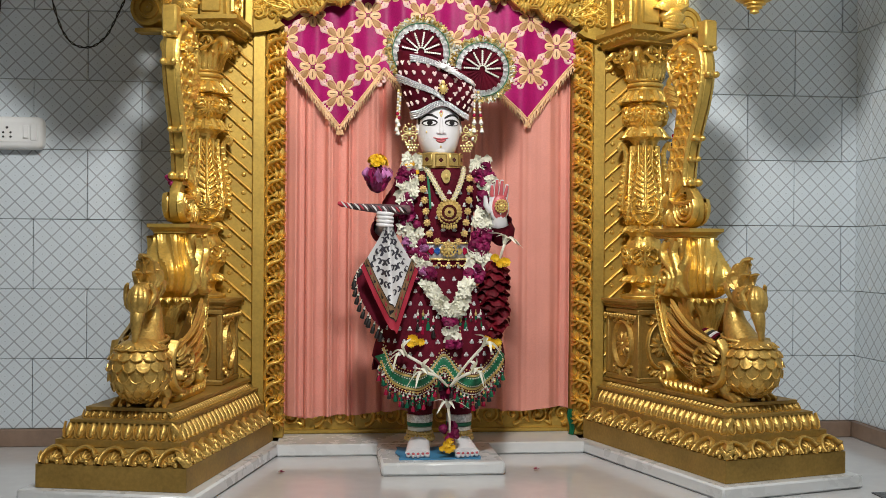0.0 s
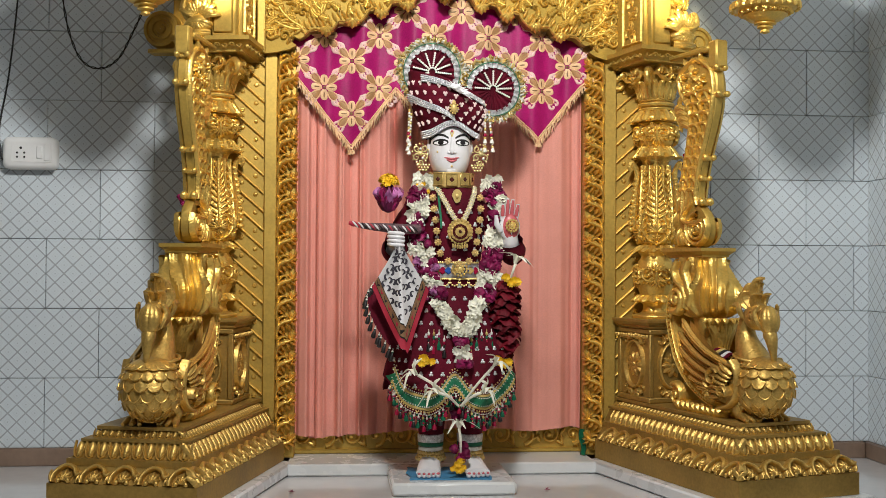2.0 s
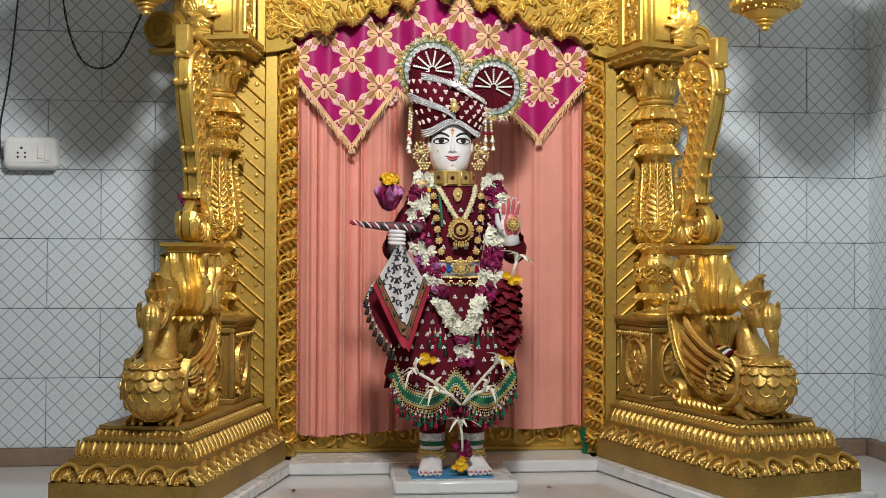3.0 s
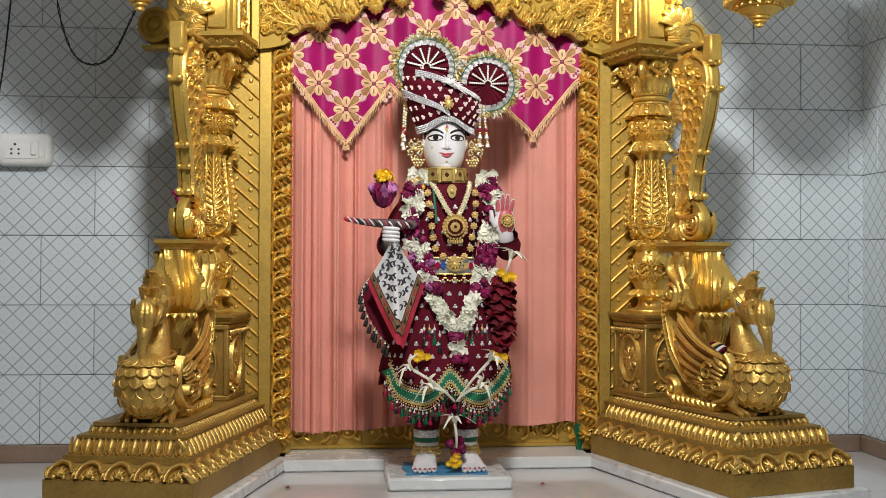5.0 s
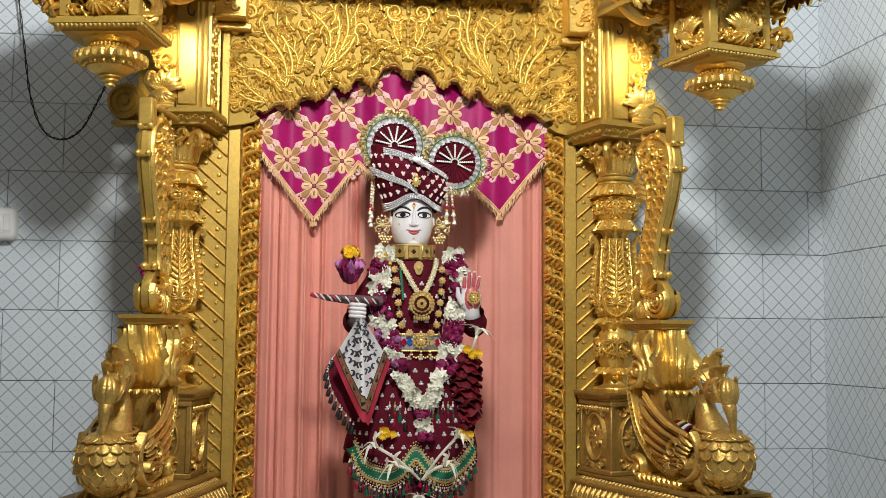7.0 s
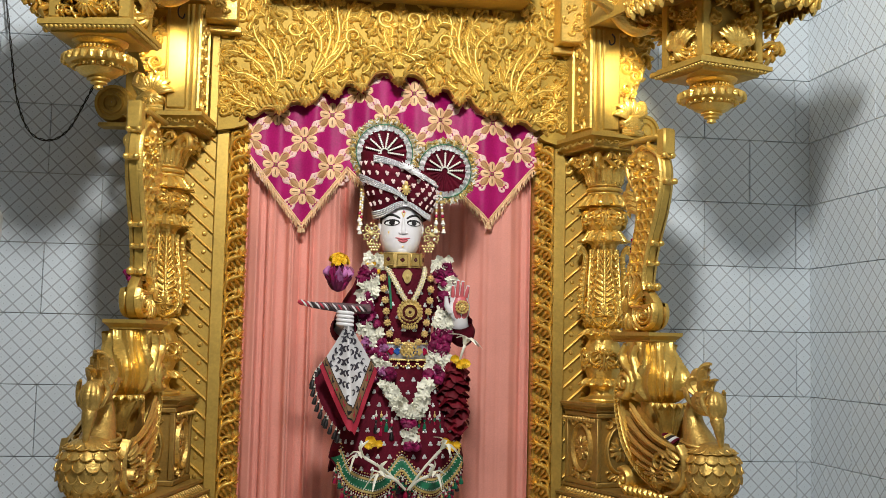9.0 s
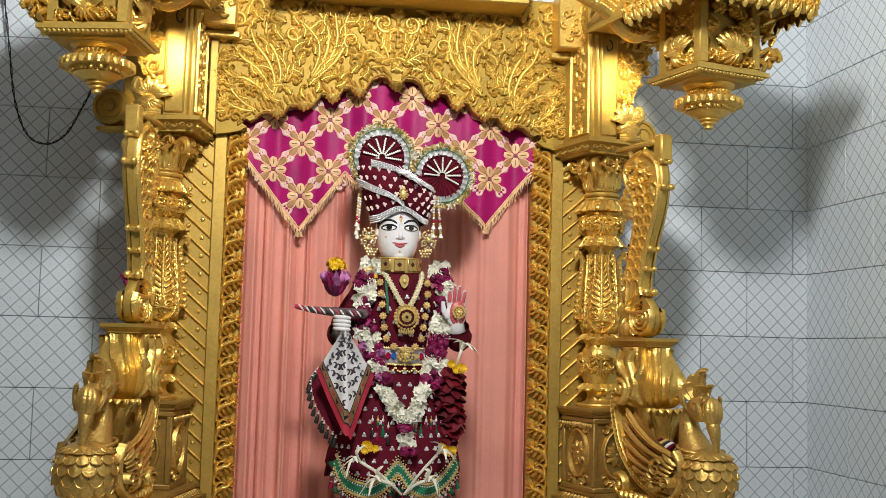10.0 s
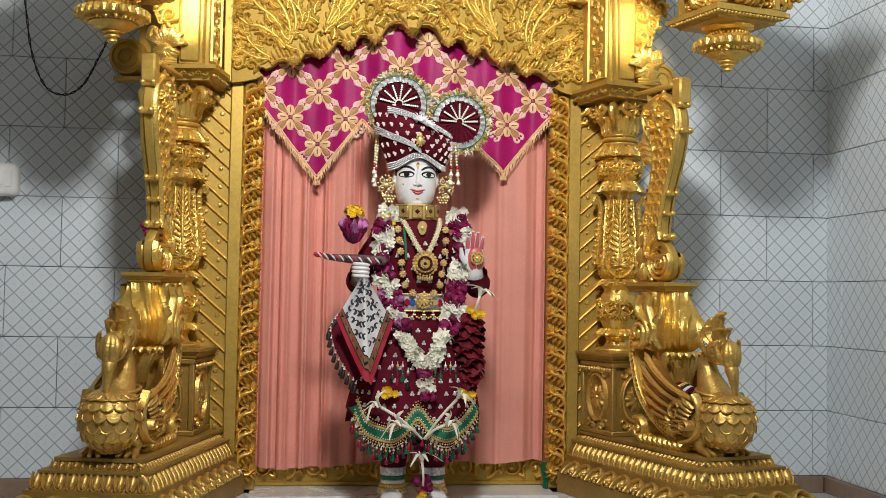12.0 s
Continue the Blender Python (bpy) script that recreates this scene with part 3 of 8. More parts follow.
            for sg in (1, -1):
                for j in range(3):
                    g.petal(s + sg * q * 0.085, z - 0.018 * zs + 0.013 * j * zs, 90 + sg * 50, 0.016, 0.0044, 0.012, put, 4)
                    g.petal(s + sg * q * 0.115, z - 0.018 * zs + 0.013 * j * zs, 90 - sg * 40, 0.016, 0.0044, 0.012, put, 4)
                g.ball(put(s + sg * 0.009, z + 0.010, 0.004), 0.0042, 8, 5)
            part("mask_leaf", g.moved(W), GOLD, shaft)
    for n, dth, prof, lift in ((13, 0.235, [(0.037, 0.930), (0.041, 0.924), (0.047, 0.915), (0.053, 0.906), (0.058, 0.900), (0.062, 0.899), (0.063, 0.902)], 0.004),
                               (12, 0.255, [(0.039, 1.030), (0.043, 1.024), (0.048, 1.016), (0.054, 1.007), (0.059, 1.000), (0.063, 0.997), (0.064, 1.000)], 0.005),
                               (14, 0.220, [(0.036, 0.656), (0.041, 0.651), (0.047, 0.646), (0.053, 0.641), (0.057, 0.637)], 0.004),
                               (14, 0.220, [(0.036, 0.518), (0.042, 0.514), (0.048, 0.509), (0.054, 0.503), (0.055, 0.498)], 0.004)):
        g = Geo()
        for k in range(n):
            leaf_sheet(g, 2 * math.pi * k / n, dth * 0.88, smooth_line(prof, 2), lift * 2.0)
        part("leaf_skirt", g.moved(W), GOLD, shaft)
    ring = lambda r, z, w: Geo().tube([(PCX + r * math.cos(2 * math.pi * k / 40), PCY + r * math.sin(2 * math.pi * k / 40), z) for k in range(41)], w, 8, closed=False)
    for r, z, w in ((0.040, 1.033, 0.0050), (0.041, 1.046, 0.0062), (0.039, 1.058, 0.0036), (0.043, 0.920, 0.0040), (0.040, 0.993, 0.0038)):
        part("ring_moulding", ring(r, z, w).moved(W), GOLD, top)
    g = Geo()                                 # capital: upright leaves round a bell
    g.lathe([(0.038, 1.058), (0.041, 1.075), (0.047, 1.10), (0.056, 1.12), (0.060, 1.152)], 40, m=C)
    part("bell", g.moved(W), GOLD_FLAT, top)
    for k in range(20):
        th = 2 * math.pi * k / 20
        g = Geo()
        blade(g, [(PCX + a * math.cos(th), PCY + a * math.sin(th), z) for a, z in ((0.042, 1.060), (0.045, 1.080), (0.052, 1.098), (0.064, 1.106), (0.068, 1.098))], 0.0082, (math.cos(th), math.sin(th), 0.1), 3, 0.55)
        part("bell_leaf", g.moved(W), GOLD, top)
    for k in range(4):
        th = math.pi / 4 + k * math.pi / 2
        c, s1 = math.cos(th), math.sin(th)
        g = Geo()                              # scrolled leaf under each corner of the abacus
        pts = [(PCX + a * c, PCY + a * s1, z) for a, z in ((0.050, 1.108), (0.070, 1.128), (0.092, 1.132), (0.106, 1.120), (0.104, 1.104), (0.092, 1.100), (0.086, 1.110), (0.094, 1.116))]
        line = smooth_line(pts, 3)
        g.tube(line, [0.011 - 0.0003 * i for i in range(len(line))], 9)
        for q in (-1, 1):
            blade(g, [(PCX + 0.062 * c - q * 0.004 * s1, PCY + 0.062 * s1 + q * 0.004 * c, 1.126), (PCX + 0.074 * c - q * 0.026 * s1, PCY + 0.074 * s1 + q * 0.026 * c, 1.134), (PCX + 0.086 * c - q * 0.034 * s1, PCY + 0.086 * s1 + q * 0.034 * c, 1.122)], 0.009, (c, s1, 0.3), 4, 0.5)
        part("corner_scroll", g.moved(W), GOLD, top)
        th -= math.pi / 4
        c, s1 = math.cos(th), math.sin(th)
        g = Geo()                              # rosette on each face
        face = lambda s, t, h: (PCX + (0.066 + h) * c - s * s1, PCY + (0.066 + h) * s1 + s * c, t)
        rosette(g, 0.0, 1.126, 0.021, face, 7)
        for q in (1, -1):
            g.relief([(q * (u + 0.030), v) for u, v in spiral(0, 1.126, 0.016, 0.003, 180, -400, 16)], 0.0048, 0.012, face, 4)
            g.petal(q * 0.012, 1.106, 90 - q * 60, 0.030, 0.006, 0.012, face)
        part("capital_rosette", g.moved(W), GOLD, top)
    g = Geo()                                 # beaded wing on the inner side of the bulb
    for k in range(11):
        z = 0.70 + k * 0.0155
        r = lerp_table(rz, z) + 0.016 + 0.004 * math.sin(k * 0.3)
        for th in (radians(160), radians(-40)):
            g.ball((PCX + r * math.cos(th), PCY + r * math.sin(th), z), (0.0085, 0.0085, 0.0072), 8, 6)
    for th in (radians(160), radians(-40)):
        a = [(PCX + r * math.cos(th), PCY + r * math.sin(th), z) for r, z in ((0.045, 0.69), (0.055, 0.72), (0.05, 0.80), (0.048, 0.86), (0.06, 0.885), (0.066, 0.872), (0.06, 0.864))]
        g.tube(smooth_line(a, 4), 0.007, 6)
    part("bead_row", g.moved(W), GOLD, top)
    g = Geo()                                 # square abacus
    g.loft([[(PCX - i, PCY - i, z), (PCX + i, PCY - i, z), (PCX + i, PCY + i, z), (PCX - i, PCY + i, z)] for i, z in ((0.074, 1.15), (0.074, 1.155), (0.092, 1.176), (0.095, 1.177), (0.095, 1.188))])
    for sx in (0, 1):
        f = (lambda s, t, h: (PCX + s, PCY - 0.083 - h, t)) if sx == 0 else (lambda s, t, h: (PCX - 0.083 - h, PCY + s, t))
        for k in range(9):
            s = -0.07 + 0.14 * k / 8
            g.relief(spiral(s, 1.165, 0.007, 0.001, 0, 400 if k % 2 else -400, 8), 0.003, 0.007, f, 3)
    part("abacus", g.moved(W0), GOLD_FLAT, top)


def top_block(side):
    """The smooth gold block over the capital with a carved inner face, a hook and the swan cluster beside it."""
    W = wing(side)
    top = thing("pilaster_block", "smooth gold block with a carved inner face above the capital", "pilaster", W @ Vector((PCX, PCY, 1.188)), "capital blocks")
    x0, x1, y0, y1 = PCX - 0.068, PCX + 0.006, PCY - 0.085, PCY + 0.09
    g = Geo().box(x0, x1, y0, y1, 1.1885, 1.75, 0.006)
    part("body", g.moved(W), GOLD_FLAT, top)
    part("front_panel", Geo().box(x0 + 0.012, x1 - 0.008, y0 - 0.006, y0 + 0.01, 1.20, 1.75, 0.004).moved(W), GOLD_FLAT, top)
    part("inner_panel", Geo().box(x0 - 0.012, x0 + 0.02, y0 + 0.012, y1, 1.1885, 1.75, 0.004).moved(W), GOLD_FLAT, top)
    inner = lambda s, t, h: (x0 - 0.012 - h, y0 + s, t)
    g = Geo()
    for a, b in ((0.02, 0.02), (0.115, 0.115)):
        g.relief([(a, 1.205), (b, 1.72)], [0.004, 0.004], 0.006, inner, 3)
    g.relief([(0.02, 1.207), (0.115, 1.207)], [0.004, 0.004], 0.006, inner, 3)
    rnd = random.Random(5)
    for k in range(26):
        z = 1.222 + k * 0.0195
        g.relief(spiral(0.068 + 0.018 * math.sin(k * 1.3), z, 0.017, 0.003, rnd.uniform(0, 360), 330 * (1 if k % 2 else -1), 12), 0.0045, 0.007, inner, 3)
        g.petal(0.068 - 0.02 * math.sin(k * 1.3), z, rnd.uniform(0, 360), 0.02, 0.006, 0.006, inner)
    part("carved_panel", g.moved(W), GOLD, top)
    g = Geo()
    hk = [(PCX - 0.030, y0 - 0.006, 1.476), (PCX - 0.030, y0 - 0.020, 1.462), (PCX - 0.034, y0 - 0.024, 1.445), (PCX - 0.044, y0 - 0.020, 1.440), (PCX - 0.048, y0 - 0.020, 1.452)]
    g.tube(smooth_line(hk, 4), 0.0022, 6)
    part("hook", g.moved(W), BLACK, top, "small dark metal hook")
    # carved panel and a leafy swan on the block's outer side
    put = lambda s, t, h: (x1 + s, y0 + 0.022 - h, t)
    g = Geo()
    wide = lambda z: lerp_table([(1.19, 0.050), (1.25, 0.060), (1.30, 0.050), (1.34, 0.075), (1.40, 0.100), (1.46, 0.118), (1.75, 0.118)], z)
    zz = [1.19 + 0.01 * k for k in range(57)]
    g.loft([[(x1 - 0.002, y0 + 0.022, z), (x1 + wide(z), y0 + 0.022, z), (x1 + wide(z), y0 + 0.06, z), (x1 - 0.002, y0 + 0.06, z)] for z in zz])
    part("side_panel", g.moved(W), GOLD_FLAT, top)
    for s0, z0, r, a0, tn in ((0.030, 1.330, 0.022, 250, 420), (0.062, 1.372, 0.021, 60, -420), (0.028, 1.392, 0.021, 100, -420), (0.088, 1.425, 0.022, 300, 420), (0.042, 1.438, 0.022, 200, 420), (0.070, 1.478, 0.021, 90, -400), (0.026, 1.492, 0.018, 0, 400), (0.104, 1.470, 0.016, 30, 400), (0.050, 1.312, 0.013, 160, -400)):
        g = Geo()
        leaf_scroll(g, s0, z0, r, a0, tn, 1, put)
        part("leaf_scroll", g.moved(W), GOLD, top)
    g = Geo()
    for k in range(11):                         # feathers of the swan's raised wing
        a = 28 + 14 * k
        q = Vector((x1 + 0.028, y0 - 0.004, 1.236))
        d = Vector((math.cos(radians(a)), 0, math.sin(radians(a))))
        blade(g, [q, q + d * 0.026 + Vector((0, -0.016, 0)), q + d * (0.046 if k % 2 else 0.054) + Vector((0, -0.012, 0)), q + d * (0.052 if k % 2 else 0.060) + Vector((0, 0.004, -0.004))], 0.0078, (0, -1, 0.2), 3, 0.6)
    g.ball((x1 + 0.030, y0 + 0.006, 1.226), (0.038, 0.034, 0.028), 18, 12)
    for k in range(9):
        a = radians(-170 + 20 * k)
        blade(g, [(x1 + 0.030, y0 - 0.022, 1.228), (x1 + 0.030 + 0.026 * math.cos(a), y0 - 0.022, 1.226 + 0.020 * math.sin(a)), (x1 + 0.030 + 0.040 * math.cos(a), y0 - 0.008, 1.226 + 0.030 * math.sin(a))], 0.007, (0, -1, 0), 3, 0.6)
    neck = smooth_line([(x1 + 0.055, y0 - 0.004, 1.240), (x1 + 0.070, y0 - 0.012, 1.262), (x1 + 0.064, y0 - 0.016, 1.284), (x1 + 0.050, y0 - 0.016, 1.282)], 4)
    g.tube(neck, [0.013 - 0.0006 * i for i in range(len(neck))], 10)
    for z in (1.200, 1.194):
        g.tube(smooth_line([(x1 - 0.002, y0 - 0.012, z), (x1 + 0.03, y0 - 0.030, z - 0.002), (x1 + 0.064, y0 - 0.012, z)], 4), 0.007, 7)
    part("swan_bracket", g.moved(W), GOLD, top)
    # ringed disc seen behind the bracket
    g = Geo()
    D = Matrix.Translation((x1 + 0.189, PCY + 0.085, 1.245)) @ Matrix.Rotation(radians(90), 4, "X")
    g.lathe([(0.001, 0.03), (0.012, 0.03), (0.014, 0.022), (0.022, 0.022), (0.024, 0.028), (0.03, 0.028), (0.032, 0.02), (0.040, 0.02), (0.042, 0.026), (0.050, 0.026), (0.054, 0.01), (0.054, -0.02)], 36, m=D)
    g.box(x1 + 0.044, x1 + 0.224, PCY + 0.05, PCY + 0.10, 1.175, 1.187, 0.003)
    g.box(x1 + 0.014, x1 + 0.164, PCY + 0.091, PCY + 0.10, 1.1875, 1.5, 0.003)
    part("scroll_disc", g.moved(W), GOLD_FLAT, top)


def bracket(side):
    """Tail scroll, fluted cushion, shelf and the pierced strut above it."""
    W = wing(side)
    BX = 0.150
    top = thing("bracket", "carved gold scroll bracket with a shelf and curved strut", "bracket", W @ Vector((BX, 0.42, 0.206)), "shrine brackets")
    g = Geo()                                  # tail scroll ribbon
    for sx in (-1, 1):
        flank = lambda s, t, h, sx=sx: (BX + sx * (0.046 + h), s, t)
        g.relief(spiral(0.394, 0.240, 0.032, 0.006, 60, 440, 26), [0.009 - 0.004 * i / 26 for i in range(27)], 0.020, flank, 5)
        g.ball((BX + sx * 0.056, 0.394, 0.240), 0.009, 10, 6)
    g.tube([(BX - 0.05, 0.394, 0.240), (BX + 0.05, 0.394, 0.240)], 0.030, 20)
    path = smooth_line([(0.16, 0.238), (0.22, 0.246), (0.275, 0.262), (0.330, 0.292), (0.378, 0.338), (0.406, 0.398), (0.419, 0.457), (0.408, 0.498), (0.386, 0.516), (0.360, 0.508), (0.352, 0.488), (0.366, 0.478)], 5)
    n = len(path)

    def band(a, b):
        i = min(n - 2, int(a * (n - 1)))
        f = a * (n - 1) - i
        y, z = (path[i][k] + (path[i + 1][k] - path[i][k]) * f for k in (0, 1))
        y2, z2 = path[min(n - 1, i + 1)], path[max(0, i - 1)]
        dy, dz = y2[0] - z2[0], y2[1] - z2[1]
        L = math.hypot(dy, dz) or 1
        th = b * 2 * math.pi
        w, t = 0.052, 0.018
        px = max(-1, min(1, 1.3 * math.cos(th))) * w
        pn = math.sin(th) * t
        return (BX + px, y + dz / L * pn, z - dy / L * pn)
    g.grid(band, 60, 16, wrap_v=True)
    for sx in (-1, 1):                         # leaf notches along the ribbon's outer edge and a rim inside
        rib = lambda s, t, h, sx=sx: (BX + sx * (0.050 + h), s, t)
        for i in range(0, n - 14):
            (y, z), (y2, z2) = path[i], path[i + 1]
            L = math.hypot(y2 - y, z2 - z)
            ny, nz = (z2 - z) / L, -(y2 - y) / L
            a = math.degrees(math.atan2(z2 - z, y2 - y))
            g.petal(y + ny * 0.016, z + nz * 0.016, a + 62, 0.018, 0.0046, 0.012, rib, 4)
        for off, w1 in ((-0.012, 0.0042), (0.018, 0.0034), (0.001, 0.0022)):
            p = []
            for i in range(n - 8):
                (y, z), (y2, z2) = path[i], path[i + 1]
                L = math.hypot(y2 - y, z2 - z)
                p.append((y + (z2 - z) / L * off, z - (y2 - y) / L * off))
            g.relief(p, [w1] * len(p), 0.011, rib, 4)
    part("tail_scroll", g.moved(W), GOLD, top)
    g = Geo()                                  # small plumes along the base
    for k in range(9):
        y = 0.19 + k * 0.022
        for sx in (-1, 1):
            g.tube(smooth_line([(BX + sx * 0.04, y, 0.21), (BX + sx * 0.060, y + 0.006, 0.216), (BX + sx * 0.062, y + 0.014, 0.228)], 3), [0.012, 0.013, 0.013, 0.012, 0.011, 0.009, 0.006], 7)
    g.box(BX - 0.042, BX + 0.042, 0.16, 0.40, 0.206, 0.228, 0.006)
    part("base_plume", g.moved(W), GOLD, top)
    rings = []                                 # fluted cushion
    for z, rx, ry, cy in smooth_line([(0.448, 0.040, 0.045, 0.330), (0.454, 0.052, 0.060, 0.328), (0.470, 0.060, 0.074, 0.325), (0.500, 0.063, 0.082, 0.322), (0.530, 0.061, 0.080, 0.326), (0.560, 0.054, 0.068, 0.338), (0.585, 0.048, 0.058, 0.350), (0.607, 0.047, 0.056, 0.356)], 4):
        ring = []
        for k in range(240):
            th = 2 * math.pi * k / 240
            v = (z - 0.45) / 0.155
            ph = 8 * th + 2.2 * math.sin(v * 4.6) + 0.8 * math.sin(3 * th)
            f = 1 + 0.20 * (1 - abs(math.cos(ph))) ** 1.3 * (0.35 + 0.65 * min(1, max(0, v * 6))) + 0.035 * abs(math.sin(2 * ph + 1.0)) - 0.08
            c, s = math.cos(th), math.sin(th)
            ring.append((BX + rx * f * math.copysign(abs(c) ** 0.7, c), cy + ry * f * math.copysign(abs(s) ** 0.7, s), z))
        rings.append(ring)
    part("cushion", Geo().loft(rings).moved(W), GOLD, top)
    g = Geo()
    for sx in (-1, 1):                         # volutes on the cushion's flanks
        put = lambda s, t, h, sx=sx: (BX + sx * (0.056 + h), s, t)
        swoop = smooth_line([(0.330, 0.600), (0.345, 0.570), (0.330, 0.535), (0.318, 0.505), (0.330, 0.472)], 5)
        g.relief(swoop, [0.007 + 0.004 * math.sin(math.pi * i / (len(swoop) - 1)) for i in range(len(swoop))], 0.018, put, 6)
        swoop = smooth_line([(0.375, 0.600), (0.392, 0.575), (0.382, 0.548), (0.350, 0.525), (0.338, 0.500), (0.344, 0.474)], 5)
        g.relief(swoop, [0.007 + 0.003 * math.sin(math.pi * i / (len(swoop) - 1)) for i in range(len(swoop))], 0.020, put, 6)
        g.relief(spiral(0.380, 0.497, 0.036, 0.006, -60, -470, 30), [0.012 - 0.006 * i / 30 for i in range(31)], 0.024, put, 6)
        g.ball((BX + sx * 0.066, 0.380, 0.497), 0.012, 10, 6)
    for k in range(9):                         # flared leaf under the cushion
        a = radians(-80 + 20 * k)
        blade(g, [(BX + 0.014 * math.sin(a), 0.280 - 0.010 * math.cos(a), 0.350), (BX + 0.026 * math.sin(a), 0.272 - 0.018 * math.cos(a), 0.400), (BX + 0.044 * math.sin(a), 0.274 - 0.030 * math.cos(a), 0.438), (BX + 0.060 * math.sin(a), 0.270 - 0.046 * math.cos(a), 0.448), (BX + 0.064 * math.sin(a), 0.268 - 0.050 * math.cos(a), 0.436)], 0.0125, (math.sin(a), -math.cos(a), 0.2), 3, 0.45)
    g.tube([(BX, 0.34, 0.27), (BX, 0.315, 0.36), (BX, 0.325, 0.46)], [0.034, 0.036, 0.044], 14)
    part("leaf_support", g.moved(W), GOLD, top)
    g = Geo()                                  # shelf
    x0, x1, y0, y1 = BX - 0.048, BX + 0.048, 0.292, 0.47
    g.loft([[(x0 - i, y0 - i, z), (x1 + i, y0 - i, z), (x1 + i, y1, z), (x0 - i, y1, z)] for i, z in ((-0.014, 0.605), (-0.006, 0.609), (-0.006, 0.613), (0.004, 0.622), (0.006, 0.623), (0.006, 0.632))])
    part("shelf", g.moved(W), GOLD_FLAT, top)
    # strut: a flat scroll seen in profile, carved on its flanks, with studs down its front edge
    XA, XB = 0.130, 0.156
    z_tab = [(0.632, 0.455, 0.345), (0.640, 0.458, 0.320), (0.660, 0.456, 0.304), (0.685, 0.452, 0.300), (0.708, 0.448, 0.306), (0.728, 0.444, 0.322), (0.745, 0.440, 0.342), (0.765, 0.436, 0.350), (0.80, 0.428, 0.346), (0.85, 0.410, 0.334), (0.90, 0.397, 0.314), (0.95, 0.388, 0.292), (1.0, 0.392, 0.276), (1.03, 0.415, 0.270), (1.06, 0.438, 0.268), (1.09, 0.445, 0.276), (1.112, 0.436, 0.292), (1.130, 0.414, 0.312), (1.140, 0.384, 0.330), (1.144, 0.360, 0.342)]
    line = smooth_line(z_tab, 3)
    strut = part("strut", Geo().loft([[(XA, a, z), (XA, b + 0.004, z), (XA + 0.004, b, z), (XB - 0.004, b, z), (XB, b + 0.004, z), (XB, a, z)] for z, a, b in line]).moved(W), GOLD_FLAT, top)
    back_t, front_t = [(z, a) for z, a, b in line], [(z, b) for z, a, b in line]
    at = lambda z, f: lerp_table(back_t, z) + (lerp_table(front_t, z) - lerp_table(back_t, z)) * f
    zs = [float(z) for z in np.linspace(0.745, 1.10, 30)]
    for face in (lambda s, t, h: (XA - h, s, t), lambda s, t, h: (XB + h, s, t)):
        head = [(at(z, f), z) for f, z in ((0.10, 1.112), (0.26, 1.128), (0.5, 1.136), (0.74, 1.128), (0.88, 1.114))]
        rim = [(at(z, 0.06), z) for z in zs] + head + [(at(z, 0.93), z) for z in zs[::-1]]
        part("strut_rim", Geo().relief(rim, [0.0062] * len(rim), 0.010, face, 5).moved(W), GOLD, strut)
        mid = [(at(z, 0.50), z) for z in zs if z < 1.05]
        part("strut_rib", Geo().relief(mid, [0.0030] * len(mid), 0.007, face, 4).moved(W), GOLD, strut)
        for k in range(10):                         # two rows of curled leaf tips
            z = 0.775 + k * 0.0285
            u = (at(z, 0) - at(z, 1)) * 0.20
            for f in (0.29, 0.71):
                y = at(z, f)
                g = Geo().relief(smooth_line([(y - u, z - 0.004), (y - u * 0.9, z + 0.010), (y, z + 0.015), (y + u * 0.9, z + 0.010), (y + u, z - 0.006)], 2), [0.0022, 0.0040, 0.0056, 0.0062, 0.0064, 0.0062, 0.0056, 0.0042, 0.002], 0.014, face, 5)
                g.relief([(y, z + 0.012), (y, z - 0.004), (y, z - 0.012)], [0.006, 0.0045, 0.001], 0.010, face, 4)
                part("leaf_tip", g.moved(W), GOLD, strut)
        g = Geo()                                    # flower spray in the teardrop head
        for fy, fz, q in ((0.372, 1.096, 1.0), (0.330, 1.076, 0.72), (0.400, 1.060, 0.72), (0.352, 1.052, 0.55), (0.416, 1.092, 0.5)):
            for k in range(5):
                a = 72 * k + 20 + 60 * q
                g.petal(fy + 0.006 * q * math.cos(radians(a)), fz + 0.005 * q * math.sin(radians(a)), a, 0.024 * q, 0.0074 * q, 0.013, face)
            g.ball(face(fy, fz, 0.008), (0.008, 0.009 * q, 0.009 * q), 10, 6)
        for y0, z0, a in ((0.310, 1.050, 250), (0.300, 1.030, 260), (0.390, 1.034, 285), (0.420, 1.046, 300), (0.345, 1.122, 120), (0.395, 1.120, 60)):
            g.petal(y0, z0, a, 0.032, 0.0062, 0.012, face)
        part("strut_flower", g.moved(W), GOLD, strut)
        for r0, w0, cz, tail in ((0.042, 0.0075, 0.684, 0.815), (0.028, 0.006, 0.684, 0.79), (0.014, 0.005, 0.684, 0.770)):       # nested scroll lines of the volute
            cy = 0.346
            turn = [(cy + r0 * 1.12 * math.cos(radians(a)), cz + r0 * math.sin(radians(a))) for a in range(90, -211, -20)][::-1]
            tail_line = smooth_line([turn[0], (0.395 + (0.05 - r0) * 0.5, 0.700 + (0.05 - r0) * 0.3), (0.420 - (0.05 - r0) * 1.2, 0.745), (0.416 - (0.05 - r0) * 1.4, tail)], 5)[1:][::-1]
            p = tail_line + turn
            part("strut_volute", Geo().relief(p, [w0 * (0.6 + 0.4 * math.sin(math.pi * i / len(p))) for i in range(len(p))], 0.015, face, 5).moved(W), GOLD, strut)
        g = Geo()
